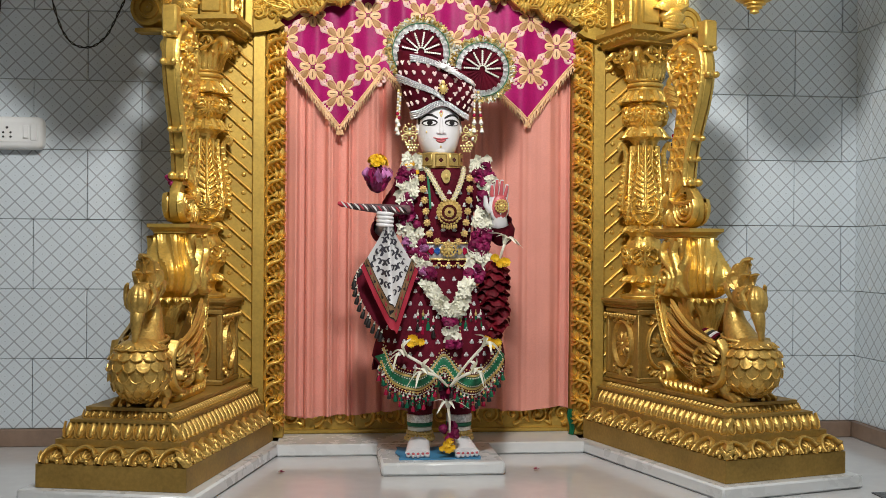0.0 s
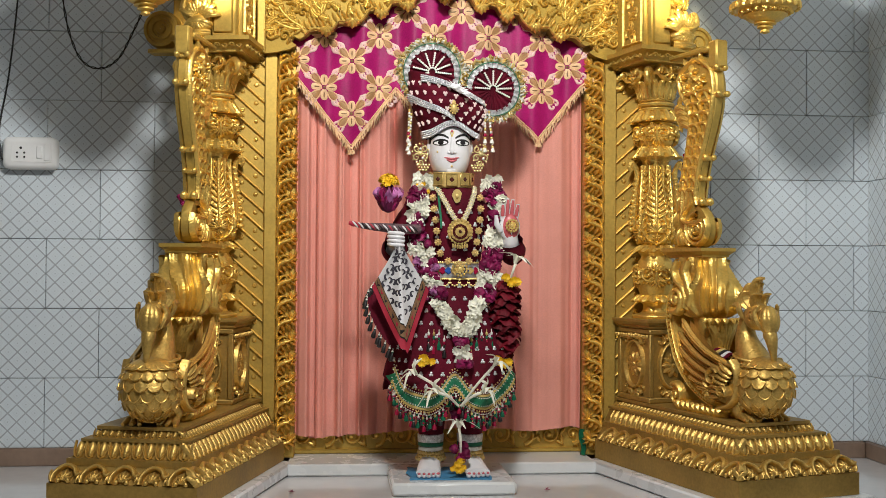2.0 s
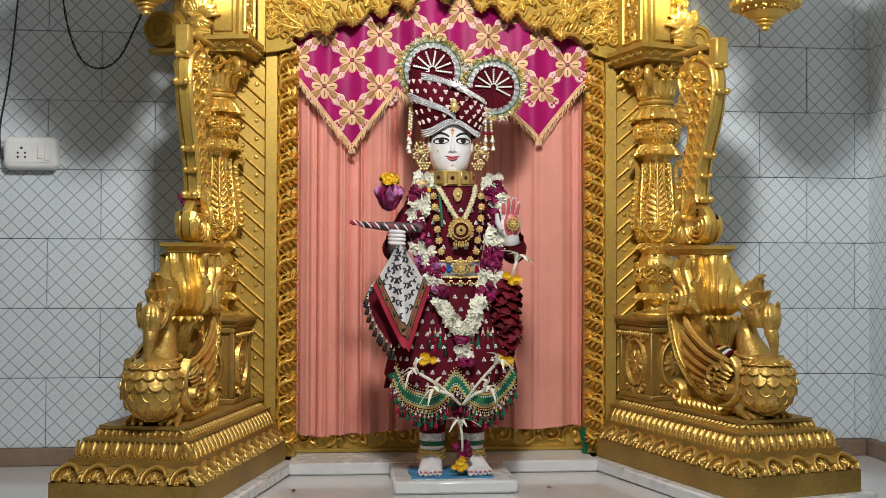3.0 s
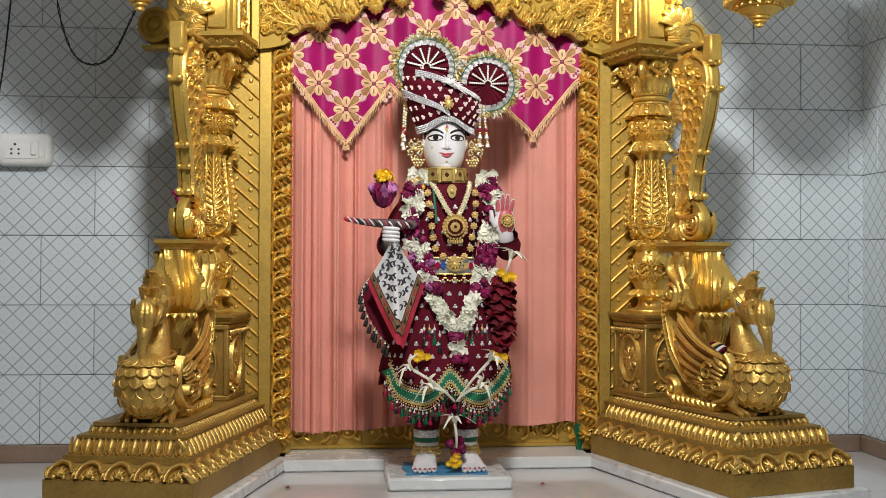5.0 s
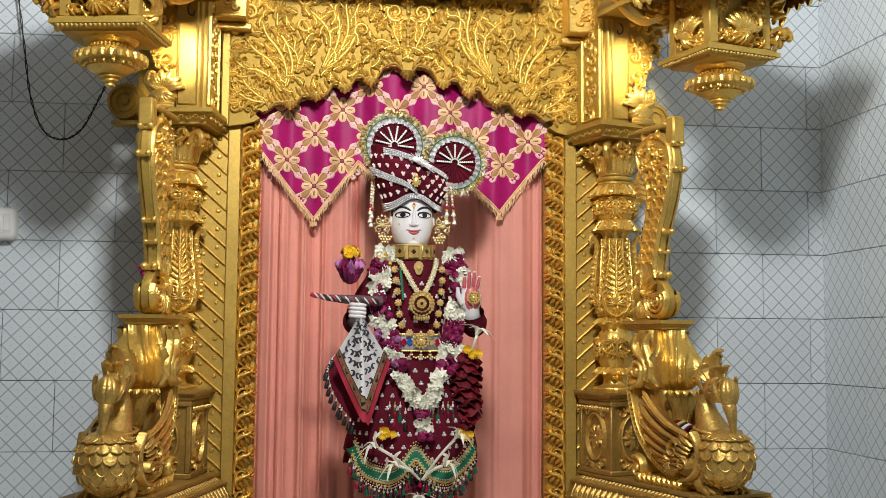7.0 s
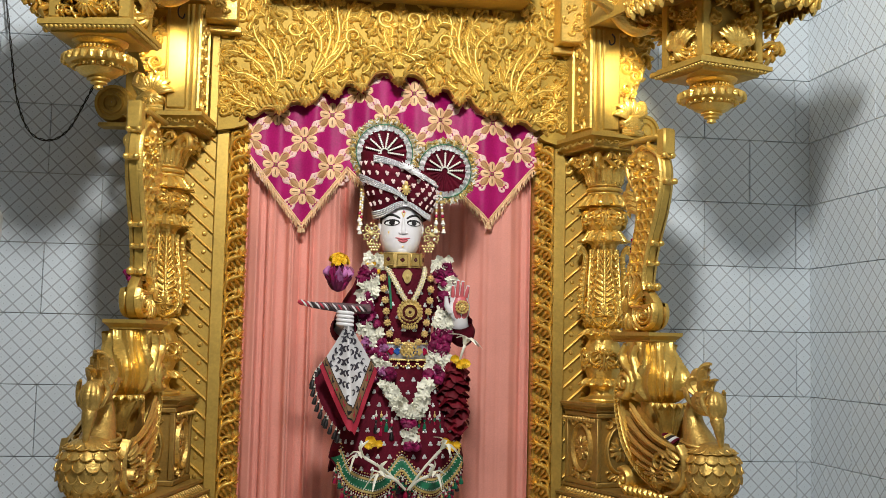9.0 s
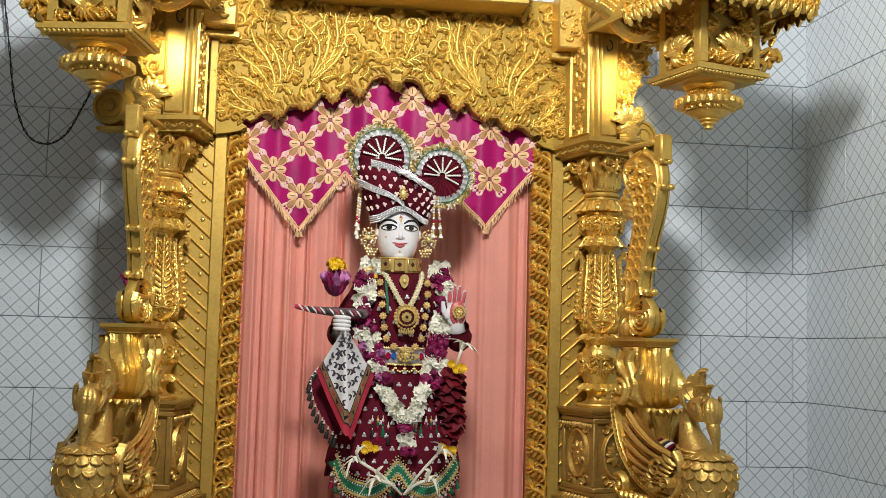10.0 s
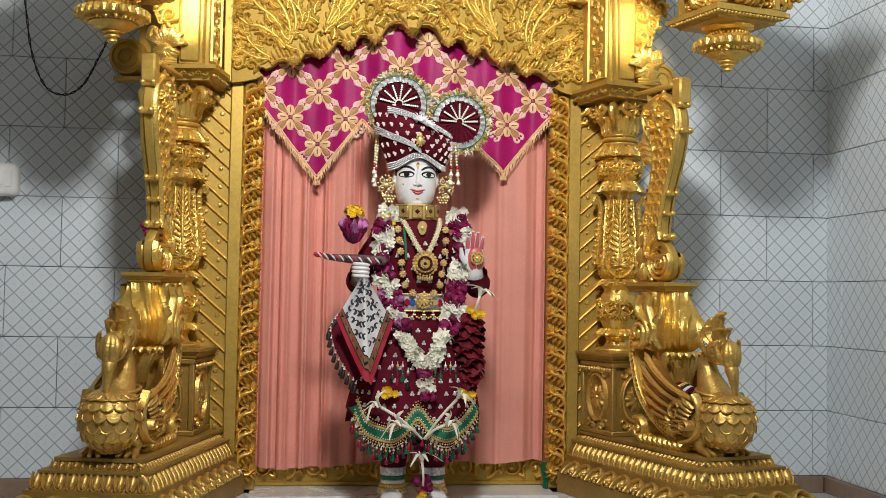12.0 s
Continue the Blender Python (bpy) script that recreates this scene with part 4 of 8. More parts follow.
        for y0, z0, a, l in ((0.445, 0.645, 120, 0.040), (0.430, 0.640, 95, 0.046), (0.410, 0.640, 80, 0.036), (0.385, 0.642, 60, 0.034), (0.448, 0.690, 100, 0.042), (0.432, 0.735, 100, 0.040), (0.372, 0.638, 30, 0.020)):
            g.petal(y0, z0, a, l, 0.0076, 0.015, face)
        g.ball(face(0.346, 0.684, 0.004), (0.009, 0.008, 0.008), 12, 8)
        part("volute_leaf", g.moved(W), GOLD, strut)
    for z, q in ((0.752, 1.5), (0.815, 1.0), (0.868, 1.15), (1.028, 1.2), (1.098, 1.2)):     # studs on the front edge
        y = lerp_table(front_t, z)
        g = Geo().box(XA - 0.004, XB + 0.004, y - 0.010 * q, y + 0.004, z - 0.005 * q, z + 0.005 * q, 0.003)
        for x in (XA, XB):
            g.ball((x, y - 0.010 * q, z + 0.002), 0.0072 * q, 9, 6)
        part("stud", g.moved(W), GOLD, strut)
    for k in range(4):                               # leaf that spills forward off the strut's back
        z = 0.955 + 0.016 * k
        g = Geo()
        blade(g, [(XA + 0.004, 0.385 + 0.006 * k, z), (XA - 0.004, 0.408 + 0.007 * k, z + 0.012), (XA - 0.006, 0.420 + 0.008 * k, z + 0.006), (XA - 0.004, 0.416 + 0.008 * k, z - 0.010)], 0.010, (-1, 0, 0.2), 3, 0.6)
        part("back_leaf", g.moved(W), GOLD, strut)
    part("cap", Geo().box(XA - 0.014, XB + 0.014, 0.290, 0.47, 1.146, 1.160, 0.004).box(XA - 0.006, XB + 0.006, 0.262, 0.300, 1.100, 1.172, 0.005).moved(W), GOLD_FLAT, strut)


def peacock(side):
    """Gilded peacock, one body."""
    W = wing(side)
    BX = 0.150
    g = Geo()
    c, r = Vector((BX, 0.100, 0.294)), (0.069, 0.070, 0.072)
    g.ball(c, r, 40, 24)

    def put(az, el, h):
        a, e = radians(az), radians(el)
        k = 1 + h / 0.085
        return (c.x + r[0] * k * math.sin(a) * math.cos(e), c.y - r[1] * k * math.cos(a) * math.cos(e), c.z + r[2] * k * math.sin(e))
    for row in range(7):                         # pointed scales with a ridge, each lifted off the one below
        el = 54 - row * 18
        n = 10
        for k in range(n):
            az = -126 + 252 * (k + (0.5 if row % 2 else 0)) / n
            w = 13.0 / max(0.5, math.cos(radians(el)))
            path = [(el + 12, 0.90), (el + 2, 1.0), (el - 7, 1.0), (el - 13, 0.84), (el - 17, 0.55), (el - 19, 0.14)]
            rows = []
            for i, (E, q) in enumerate(path):
                hh = 0.0004 + 0.0017 * i
                rows += [put(az - q * w, E, hh - 0.005), put(az - q * w * 0.9, E, hh), put(az - q * w * 0.35, E, hh), put(az, E, hh + 0.0014), put(az + q * w * 0.35, E, hh), put(az + q * w * 0.9, E, hh), put(az + q * w, E, hh - 0.005)]
            rows.append(put(az, el - 19, -0.004))
            g.add(rows, [(i * 7 + j, i * 7 + j + 1, i * 7 + j + 8, i * 7 + j + 7) for i in range(5) for j in range(6)] + [(35 + j, 36 + j, 42) for j in range(6)])
            g.tube([put(az + sg * q * w * 0.94, E, 0.0014 + 0.0017 * i) for sg, seq in ((-1, range(2, 6)), (1, range(5, 1, -1))) for i, (E, q) in [(j, path[j]) for j in seq]], 0.0017, 5)
    neck = smooth_line([(BX, 0.130, 0.335), (BX, 0.152, 0.368), (BX, 0.168, 0.398), (BX, 0.172, 0.430), (BX, 0.156, 0.460), (BX, 0.124, 0.466)], 4)
    nn = len(neck) - 1
    g.tube(neck, [0.017 + 0.031 * (1 - i / nn) ** 1.9 for i in range(nn + 1)], 22)
    for dz, rr, q in ((0.0, 0.0042, 0.052), (-0.010, 0.0030, 0.058)):      # collar rings
        ring = [(BX + q * math.sin(2 * math.pi * k / 32), 0.134 - q * math.cos(2 * math.pi * k / 32), 0.358 + dz - 0.008 * math.cos(2 * math.pi * k / 32)) for k in range(33)]
        g.tube(ring, rr, 8)
    g.ball((BX, 0.122, 0.460), (0.033, 0.042, 0.034), 20, 14)
    flute = lambda a: 1 + 0.10 * abs(math.cos(4.5 * a)) ** 0.7
    hood = Matrix.Translation((BX, 0.083, 0.452)) @ Matrix.Rotation(radians(-8), 4, "X")
    g.grid(lambda a, b: tuple(hood @ Vector((0.025 * flute(a * 2 * math.pi) * math.cos(a * 2 * math.pi) * math.sin(math.pi * b), 0.023 * flute(a * 2 * math.pi) * math.sin(a * 2 * math.pi) * math.sin(math.pi * b), 0.037 * math.cos(math.pi * b)))), 54, 14, wrap_u=True)
    beak = smooth_line([(BX, 0.082, 0.424), (BX, 0.073, 0.404), (BX, 0.068, 0.382), (BX, 0.062, 0.352)], 4)
    g.tube(beak, [0.016, 0.017, 0.017, 0.016, 0.015, 0.014, 0.013, 0.012, 0.011, 0.009, 0.008, 0.006, 0.003], 12)
    for sx in (-1, 1):
        g.ball((BX + sx * 0.030, 0.112, 0.462), (0.006, 0.010, 0.008), 12, 8)
        g.tube([(BX + sx * (0.031 - 0.006 * math.cos(a) ** 2), 0.112 + 0.015 * math.cos(a), 0.462 + 0.012 * math.sin(a)) for a in [2 * math.pi * k / 16 for k in range(17)]], 0.0022, 6)
        blade(g, [(BX + sx * 0.026, 0.086, 0.490), (BX + sx * 0.034, 0.096, 0.470), (BX + sx * 0.030, 0.088, 0.446), (BX + sx * 0.022, 0.082, 0.428)], 0.007, (sx, -0.4, 0), 4, 0.8)
        blade(g, [(BX + sx * 0.022, 0.150, 0.452), (BX + sx * 0.032, 0.156, 0.474), (BX + sx * 0.030, 0.166, 0.488), (BX + sx * 0.036, 0.178, 0.486)], 0.011, (sx, 0.2, 0.2), 3, 0.5)
    # crest of leaves that sweep up and hook forward
    for dx, dy, h, w, tip in ((0.0, 0.020, 0.066, 0.022, 0.020), (-0.009, 0.030, 0.052, 0.020, 0.012), (0.009, 0.030, 0.052, 0.020, 0.012), (-0.017, 0.040, 0.034, 0.017, 0.004), (0.017, 0.040, 0.034, 0.017, 0.004), (0.0, 0.052, 0.034, 0.018, -0.006), (-0.012, 0.004, 0.030, 0.015, 0.016), (0.012, 0.004, 0.030, 0.015, 0.016)):
        blade(g, [(BX + dx * 0.5, 0.112 + dy * 0.5, 0.476), (BX + dx, 0.116 + dy, 0.480 + h * 0.55), (BX + dx * 1.1, 0.106 + dy, 0.484 + h), (BX + dx * 0.9, 0.100 + dy - tip * 0.7, 0.484 + h * 1.05)], w, (0.3 if dx >= 0 else -0.3, -1, 0.2), 4, 0.4)
    for sx in (-1, 1):                            # wings: long feathers over a hollow panel, coverts and a shoulder scroll
        w = lambda s, t, h, sx=sx: (BX + sx * (0.058 + 0.012 * math.sin(max(0, min(1, (s - 0.10) / 0.26)) * math.pi) + h), s, t)
        low = smooth_line([(0.115, 0.262), (0.165, 0.246), (0.235, 0.262), (0.300, 0.296), (0.345, 0.350), (0.362, 0.420)], 5)
        high = smooth_line([(0.118, 0.338), (0.165, 0.345), (0.215, 0.362), (0.262, 0.388), (0.310, 0.420), (0.355, 0.440)], 5)
        n2 = len(low) - 1
        g.grid(lambda a, b: w(*(low[min(n2, round(a * n2))][k] + (high[min(n2, round(a * n2))][k] - low[min(n2, round(a * n2))][k]) * b for k in (0, 1)), 0.0), n2, 8)
        g.grid(lambda a, b: w(*(low[min(n2, round(a * n2))][k] + (high[min(n2, round(a * n2))][k] - low[min(n2, round(a * n2))][k]) * b for k in (0, 1)), -0.02), n2, 8)
        tips = smooth_line([(0.352, 0.446), (0.372, 0.412), (0.366, 0.372), (0.344, 0.332), (0.310, 0.300), (0.268, 0.276), (0.225, 0.262)], 2)
        roots = smooth_line([(0.128, 0.338), (0.150, 0.322), (0.170, 0.304), (0.182, 0.288), (0.186, 0.276), (0.182, 0.266), (0.172, 0.258)], 2)
        for k in range(len(tips)):                # primaries
            (y0, z0), (y1, z1) = roots[k], tips[k]
            bow = 0.020 - 0.0022 * k
            p = smooth_line([(y0, z0), (y0 + (y1 - y0) * 0.4, z0 + (z1 - z0) * 0.4 - bow * 0.8), (y0 + (y1 - y0) * 0.75, z0 + (z1 - z0) * 0.75 - bow * 0.7), (y1, z1)], 5)
            m1 = len(p) - 1
            wd = 0.0088 if k % 2 == 0 else 0.0064
            lift = 0.011 if k % 2 == 0 else 0.005
            wl = lambda s, t, h, lift=lift: w(s, t, h + lift - 0.006)
            g.relief(p, [max(0.001, wd * (0.55 + 0.45 * i / m1) * min(1, 6.5 * (1 - i / m1) + 0.12)) for i in range(m1 + 1)], 0.010, wl, 6)
            g.relief(p[:-2], [0.0017] * (m1 - 1), 0.0135, wl, 4)
        for k in range(7):                        # coverts
            f = k / 6
            y0, z0 = 0.132 + 0.040 * f, 0.318 - 0.056 * f
            g.petal(y0, z0, 38 - 46 * f, 0.064 - 0.012 * f, 0.0092, 0.019, w, 7)
            g.petal(y0 + 0.004, z0, 38 - 46 * f, 0.052, 0.0022, 0.0225, w, 5)
        g.relief(spiral(0.196, 0.306, 0.026, 0.004, 150, -420, 24), [0.0066 - 0.0026 * i / 24 for i in range(25)], 0.024, w, 5)
        g.relief(spiral(0.165, 0.272, 0.020, 0.004, 200, -380, 18), [0.006 - 0.0026 * i / 18 for i in range(19)], 0.022, w, 5)
        for a in (200, 235, 270, 305, 340):
            g.petal(0.212, 0.276, a + 60, 0.036, 0.0066, 0.020, w, 6)
        edge_line = smooth_line([(0.135, 0.352), (0.118, 0.330), (0.114, 0.295), (0.124, 0.262), (0.148, 0.240), (0.178, 0.232)], 4)
        g.relief(edge_line, [0.010 - 0.004 * i / (len(edge_line) - 1) for i in range(len(edge_line))], 0.020, w, 6)
        g.tube([(BX + sx * 0.036, 0.135, 0.25), (BX + sx * 0.044, 0.140, 0.228), (BX + sx * 0.042, 0.132, 0.212)], [0.024, 0.018, 0.013], 12)
        for k in (-1, 0, 1):
            g.tube([(BX + sx * 0.042, 0.140, 0.218), (BX + sx * 0.042 + 0.014 * k, 0.108, 0.217), (BX + sx * 0.042 + 0.020 * k, 0.084, 0.210)], [0.011, 0.0095, 0.005], 9)
    tagged(part("peacock_statue", g.moved(W), GOLD_OLD, angle=42), "gilded carved peacock with scaled breast on a plinth", "statue", "gilded peacocks")


def pendant(side):
    """Canopy corner: turned drop, moulded tray, corner posts with carved panels and the scalloped eave."""
    W = wing(side)
    CX, CY = 0.197, 0.160
    top = thing("canopy_corner", "carved gold canopy corner with a turned pendant drop", "canopy", W @ Vector((CX, CY, 1.30)), "canopy corners")
    drop = [(0.002, 1.170), (0.012, 1.174), (0.010, 1.181), (0.020, 1.185), (0.018, 1.191), (0.028, 1.194), (0.026, 1.199), (0.036, 1.202), (0.044, 1.206), (0.052, 1.214), (0.056, 1.216), (0.055, 1.221), (0.066, 1.225), (0.066, 1.229), (0.078, 1.233), (0.080, 1.238), (0.070, 1.247), (0.058, 1.252), (0.050, 1.255), (0.052, 1.262), (0.046, 1.266), (0.050, 1.272), (0.062, 1.28), (0.064, 1.286)]
    C = Matrix.Translation((CX, CY, 0))
    g = Geo().lathe(drop, 48, lambda th, z: 1 + (0.035 * abs(math.cos(13 * th)) if 1.232 < z < 1.25 or z > 1.27 else 0), m=C)
    for k in range(26):
        a = 2 * math.pi * k / 26
        g.tube([(CX + 0.070 * math.cos(a), CY + 0.070 * math.sin(a), 1.248), (CX + 0.081 * math.cos(a), CY + 0.081 * math.sin(a), 1.240), (CX + 0.085 * math.cos(a), CY + 0.085 * math.sin(a), 1.229)], [0.007, 0.0095, 0.004], 7)
    for k in range(34):
        a = 2 * math.pi * k / 34
        g.ball((CX + 0.062 * math.cos(a), CY + 0.062 * math.sin(a), 1.2225), 0.0052, 7, 5)
        g.ball((CX + 0.052 * math.cos(a), CY + 0.052 * math.sin(a), 1.266), 0.005, 7, 5)
    part("drop", g.moved(W), GOLD, top)
    g = Geo()
    g.loft([[(CX - i, CY - i + 0.012, z), (CX + i, CY - i + 0.012, z), (CX + i, CY + i, z), (CX - i, CY + i, z)] for i, z in ((0.080, 1.285), (0.088, 1.287), (0.090, 1.292), (0.110, 1.300), (0.113, 1.301), (0.113, 1.312), (0.10, 1.313), (0.10, 1.32))])
    for k in range(18):
        for f in range(2):
            s = -0.10 + 0.20 * (k + 0.5) / 18
            p = (CX + s, CY - 0.093, 1.298) if f == 0 else (CX - 0.105, CY + s, 1.298)
            g.ball(p, 0.0062, 7, 5)
    part("tray", g.moved(W), GOLD_FLAT, top)
    for sx in (-1, 1):
        for sy in (-1, 1):
            part("post", Geo().box(CX + sx * 0.082 - 0.014, CX + sx * 0.082 + 0.014, CY + sy * 0.072 - 0.014, CY + sy * 0.072 + 0.014, 1.3205, 1.50, 0.003).moved(W), GOLD_FLAT, top)
    part("core", Geo().box(CX - 0.078, CX + 0.078, CY - 0.068, CY + 0.075, 1.3205, 1.52, 0.004).moved(W), GOLD_FLAT, top)
    for f in range(3):                            # carved swans and leaves in the sides
        put = ((lambda s, t, h: (CX + s, CY - 0.08 - h, t)), (lambda s, t, h: (CX - 0.08 - h, CY + s, t)), (lambda s, t, h: (CX + 0.08 + h, CY + s, t)))[f]
        g = Geo()
        g.ball(put(0, 1.350, 0.0), (0.032, 0.030, 0.024), 16, 10)
        for k in range(9):                         # raised wing
            a = radians(20 + 16 * k)
            q = Vector(put(-0.006, 1.350, 0.010))
            tip = Vector(put(-0.006 + 0.060 * math.cos(a), 1.352 + 0.056 * math.sin(a), 0.018))
            blade(g, [q, (q + tip) / 2 + (Vector(put(0, 0, 1)) - Vector(put(0, 0, 0))) * 0.016, tip], 0.0085, Vector(put(0, 0, 1)) - Vector(put(0, 0, 0)), 4, 0.6)
        g.relief(smooth_line([(0.028, 1.355), (0.050, 1.372), (0.046, 1.396), (0.030, 1.406), (0.020, 1.396)], 4), [0.011 - 0.0003 * i for i in range(17)], 0.030, put, 6)
        for k in range(7):
            g.petal(0.0, 1.352, 190 + 25 * k, 0.032, 0.0075, 0.032, put, 5)
        part("swan", g.moved(W), GOLD, top)
        rnd = random.Random(3 + f)
        for k in range(26):
            g = Geo()
            leaf_scroll(g, rnd.uniform(-0.066, 0.066), rnd.uniform(1.385, 1.475) if k % 3 else rnd.uniform(1.335, 1.36), rnd.uniform(0.010, 0.016), rnd.uniform(0, 360), rnd.choice((-1, 1)) * 400, 1, put)
            part("leaf_scroll", g.moved(W), GOLD, top)
    g = Geo()                                     # foliage curling off the tray's outer end
    rnd = random.Random(11)
    for k in range(60):
        a = rnd.uniform(0, 1)
        x, y, z = CX + 0.070 + rnd.uniform(0, 0.045), CY - 0.1 + 0.2 * a, 1.33 + rnd.uniform(0, 0.14)
        ang = rnd.uniform(0, 6.28)
        pts = [(x, y, z), (x + 0.02, y + 0.012 * math.cos(ang), z + 0.012), (x + 0.034, y + 0.02 * math.cos(ang), z + 0.012 * math.sin(ang)), (x + 0.026, y + 0.016 * math.cos(ang), z - 0.012)]
        g.tube(smooth_line(pts, 3), [0.004 + 0.012 * math.sin(math.pi * (0.1 + 0.85 * i / 9)) for i in range(10)], 7, 0.5)
    part("end_foliage", g.moved(W), GOLD, top)
    g = Geo()                                     # garland band that sweeps from the block to the tray
    rnd = random.Random(31)
    keel = smooth_line([(-0.085, 0.365, 1.540), (-0.022, 0.36, 1.522), (0.022, 0.36, 1.500), (0.057, 0.358, 1.470), (0.092, 0.35, 1.452), (0.122, 0.33, 1.456), (0.140, 0.30, 1.440), (CX - 0.06, 0.25, 1.42)], 6)
    n = len(keel) - 1
    g.tube(keel, [0.010 + 0.010 * math.sin(math.pi * i / n) for i in range(n + 1)], 10)
    for i in range(1, n):                          # overlapping feathers along the band
        q, d = Vector(keel[i]), (Vector(keel[i + 1]) - Vector(keel[i - 1])).normalized()
        up = Vector((-d.z, 0, d.x)) if d.x > 0 else Vector((d.z, 0, -d.x))
        for h in (-0.012, 0.008, 0.028, 0.050):
            o = q + up * h + Vector((0, -0.014 + 0.1 * h, 0))
            blade(g, [o - d * 0.010, o + Vector((0, -0.012, 0)) + up * 0.008, o + d * 0.010 + up * 0.022, o + d * 0.018 + up * 0.024 + Vector((0, 0.006, 0))], 0.0085, (0, -1, 0), 2, 0.6)
    c = Vector((0.096, 0.326, 1.478))              # volute where the band turns up
    sp = spiral(0, 0, 0.030, 0.004, 230, 470, 24)
    g.tube([(c.x + u, c.y - 0.006 - 0.010 * k / 24, c.z + v) for k, (u, v) in enumerate(sp)], [0.0085 - 0.004 * k / 24 for k in range(25)], 7)
    for k in range(12):                            # fan of feathers beside the volute
        a = radians(20 + 20 * k)
        o = Vector((0.145, 0.290, 1.440))
        v = Vector((math.cos(a), 0, math.sin(a)))
        blade(g, [o, o + v * 0.020 + Vector((0, -0.018, 0)), o + v * 0.040 + Vector((0, -0.014, 0)), o + v * 0.050], 0.0082, (0, -1, 0), 3, 0.6)
    for k in range(26):
        f = rnd.random()
        o = Vector(keel[int(f * n)]) + Vector((rnd.uniform(-0.01, 0.02), -0.022, rnd.uniform(0.04, 0.085)))
        sp = spiral(0, 0, rnd.uniform(0.012, 0.020), 0.003, rnd.uniform(0, 360), rnd.choice((-1, 1)) * 400, 14)
        g.tube([(o.x + u, o.y - 0.008 * j / 14, o.z + v) for j, (u, v) in enumerate(sp)], [0.0062 - 0.003 * j / 14 for j in range(15)], 6)
    part("garland_band", g.moved(W), GOLD, top)
    # eave
    g = Geo()
    e = 0.185
    g.loft([[(CX - i, CY - i, z), (CX + i, CY - i, z), (CX + i, CY + 0.3, z), (CX - i, CY + 0.3, z)] for i, z in ((0.10, 1.485), (e - 0.03, 1.485), (e, 1.475), (e, 1.498), (0.13, 1.58))])
    part("eave", g.moved(W), GOLD_FLAT, top)
    g = Geo()
    put = plane_put(0.0)                          # a drooping leaf of five lobes with a curl at its heart
    for a, l in ((-90, 0.046), (-58, 0.040), (-122, 0.040), (-28, 0.032), (-152, 0.032)):
        g.petal(0.0, 0.006, a, l, 0.0105, 0.016, put, 7)
        g.petal(0.0, 0.004, a, l * 0.8, 0.0026, 0.021, put, 5)
    g.relief(spiral(0.004, 0.004, 0.013, 0.003, 90, 400, 16), [0.0052 - 0.0022 * i / 16 for i in range(17)], 0.024, put, 5)
    for q in (1, -1):
        g.relief([(q * u, v) for u, v in spiral(0.020, 0.008, 0.010, 0.002, 180, -380, 12)], 0.0042, 0.018, put, 4)
    g.box(-0.030, 0.030, 0.0, 0.012, -0.004, 0.020, 0.003)
    mesh = g.mesh("scallop", GOLD, 50)
    for k in range(9):
        s = -e + 2 * e * (k + 0.5) / 9
        piece("scallop", mesh, edge_pose(W, (CX + s, CY - e, 1.478), (0, -1, 0)), top)
        if k < 7:
            piece("scallop", mesh, edge_pose(W, (CX - e, CY + s, 1.478), (-1, 0, 0)), top)
            piece("scallop", mesh, edge_pose(W, (CX + e, CY + s, 1.478), (1, 0, 0)), top)


for side in (1, -1):
    plinth(side)
    pedestal(side)
    column(side)
    top_block(side)
    bracket(side)
    peacock(side)
    pendant(side)
# ---------------------------------------------------------------- step, opening, arch
structure("step", Geo().box(-0.43 + SX, 0.43 + SX, -0.215, 0.0, 0.001, 0.034, 0.004), MARBLE, "low white marble step across the shrine", "step")
tagged(part("marble_slab", Geo().box(-0.168, 0.148, -0.49, -0.217, 0.001, 0.034, 0.006), MARBLE), "white marble slab under the statue", "slab")

YF = -0.12
fr = thing("shrine_frame", "gold frame of the shrine opening with scroll moulding", "frame", (SX, YF, 0.035))
for side in (1, -1):
    M = Matrix.Translation((SX, 0, 0)) @ Matrix.Diagonal((side, 1, 1, 1))
    jamb = part("jamb", Geo().box(0.416, 0.474, YF + 0.006, -0.03, 0.0345, 1.20, 0.004).box(0.470, 0.506, YF - 0.008, -0.03, 0.0345, 1.20, 0.003).moved(M), GOLD_FLAT, fr)
    panel = part("grooved_panel", Geo().box(0.505, 0.66, YF + 0.004, -0.03, 0.0345, 1.20, 0.002).moved(M), GOLD_FLAT, fr)
    put = lambda s, t, h: (s, YF + 0.004 - h, t)
    for k in range(25):
        z = 0.06 + k * 0.0515
        g = Geo().relief([(0.507, z - 0.052), (0.60, z + 0.030)], [0.0034, 0.0034], 0.008, put, 4)
        part("rib", g.moved(M), GOLD, panel)
        for s, dz in ((0.530, -0.002), (0.568, 0.031)):
            g = Geo().lathe([(0.0005, 0.005), (0.004, 0.0045), (0.0062, 0.002), (0.0064, 0.0)], 12, m=Matrix.Translation(put(s, z + dz, 0)) @ Matrix.Rotation(radians(90), 4, "X"))
            part("stud", g.moved(M), GOLD, panel)
    for k in range(20):
        z = 0.076 + k * 0.0568
        m = Matrix.Translation((SX + side * 0.471, YF + 0.007, z)) @ Matrix.Diagonal((-side, 1, 1, 1))
        piece("curl", CURL, m, jamb)

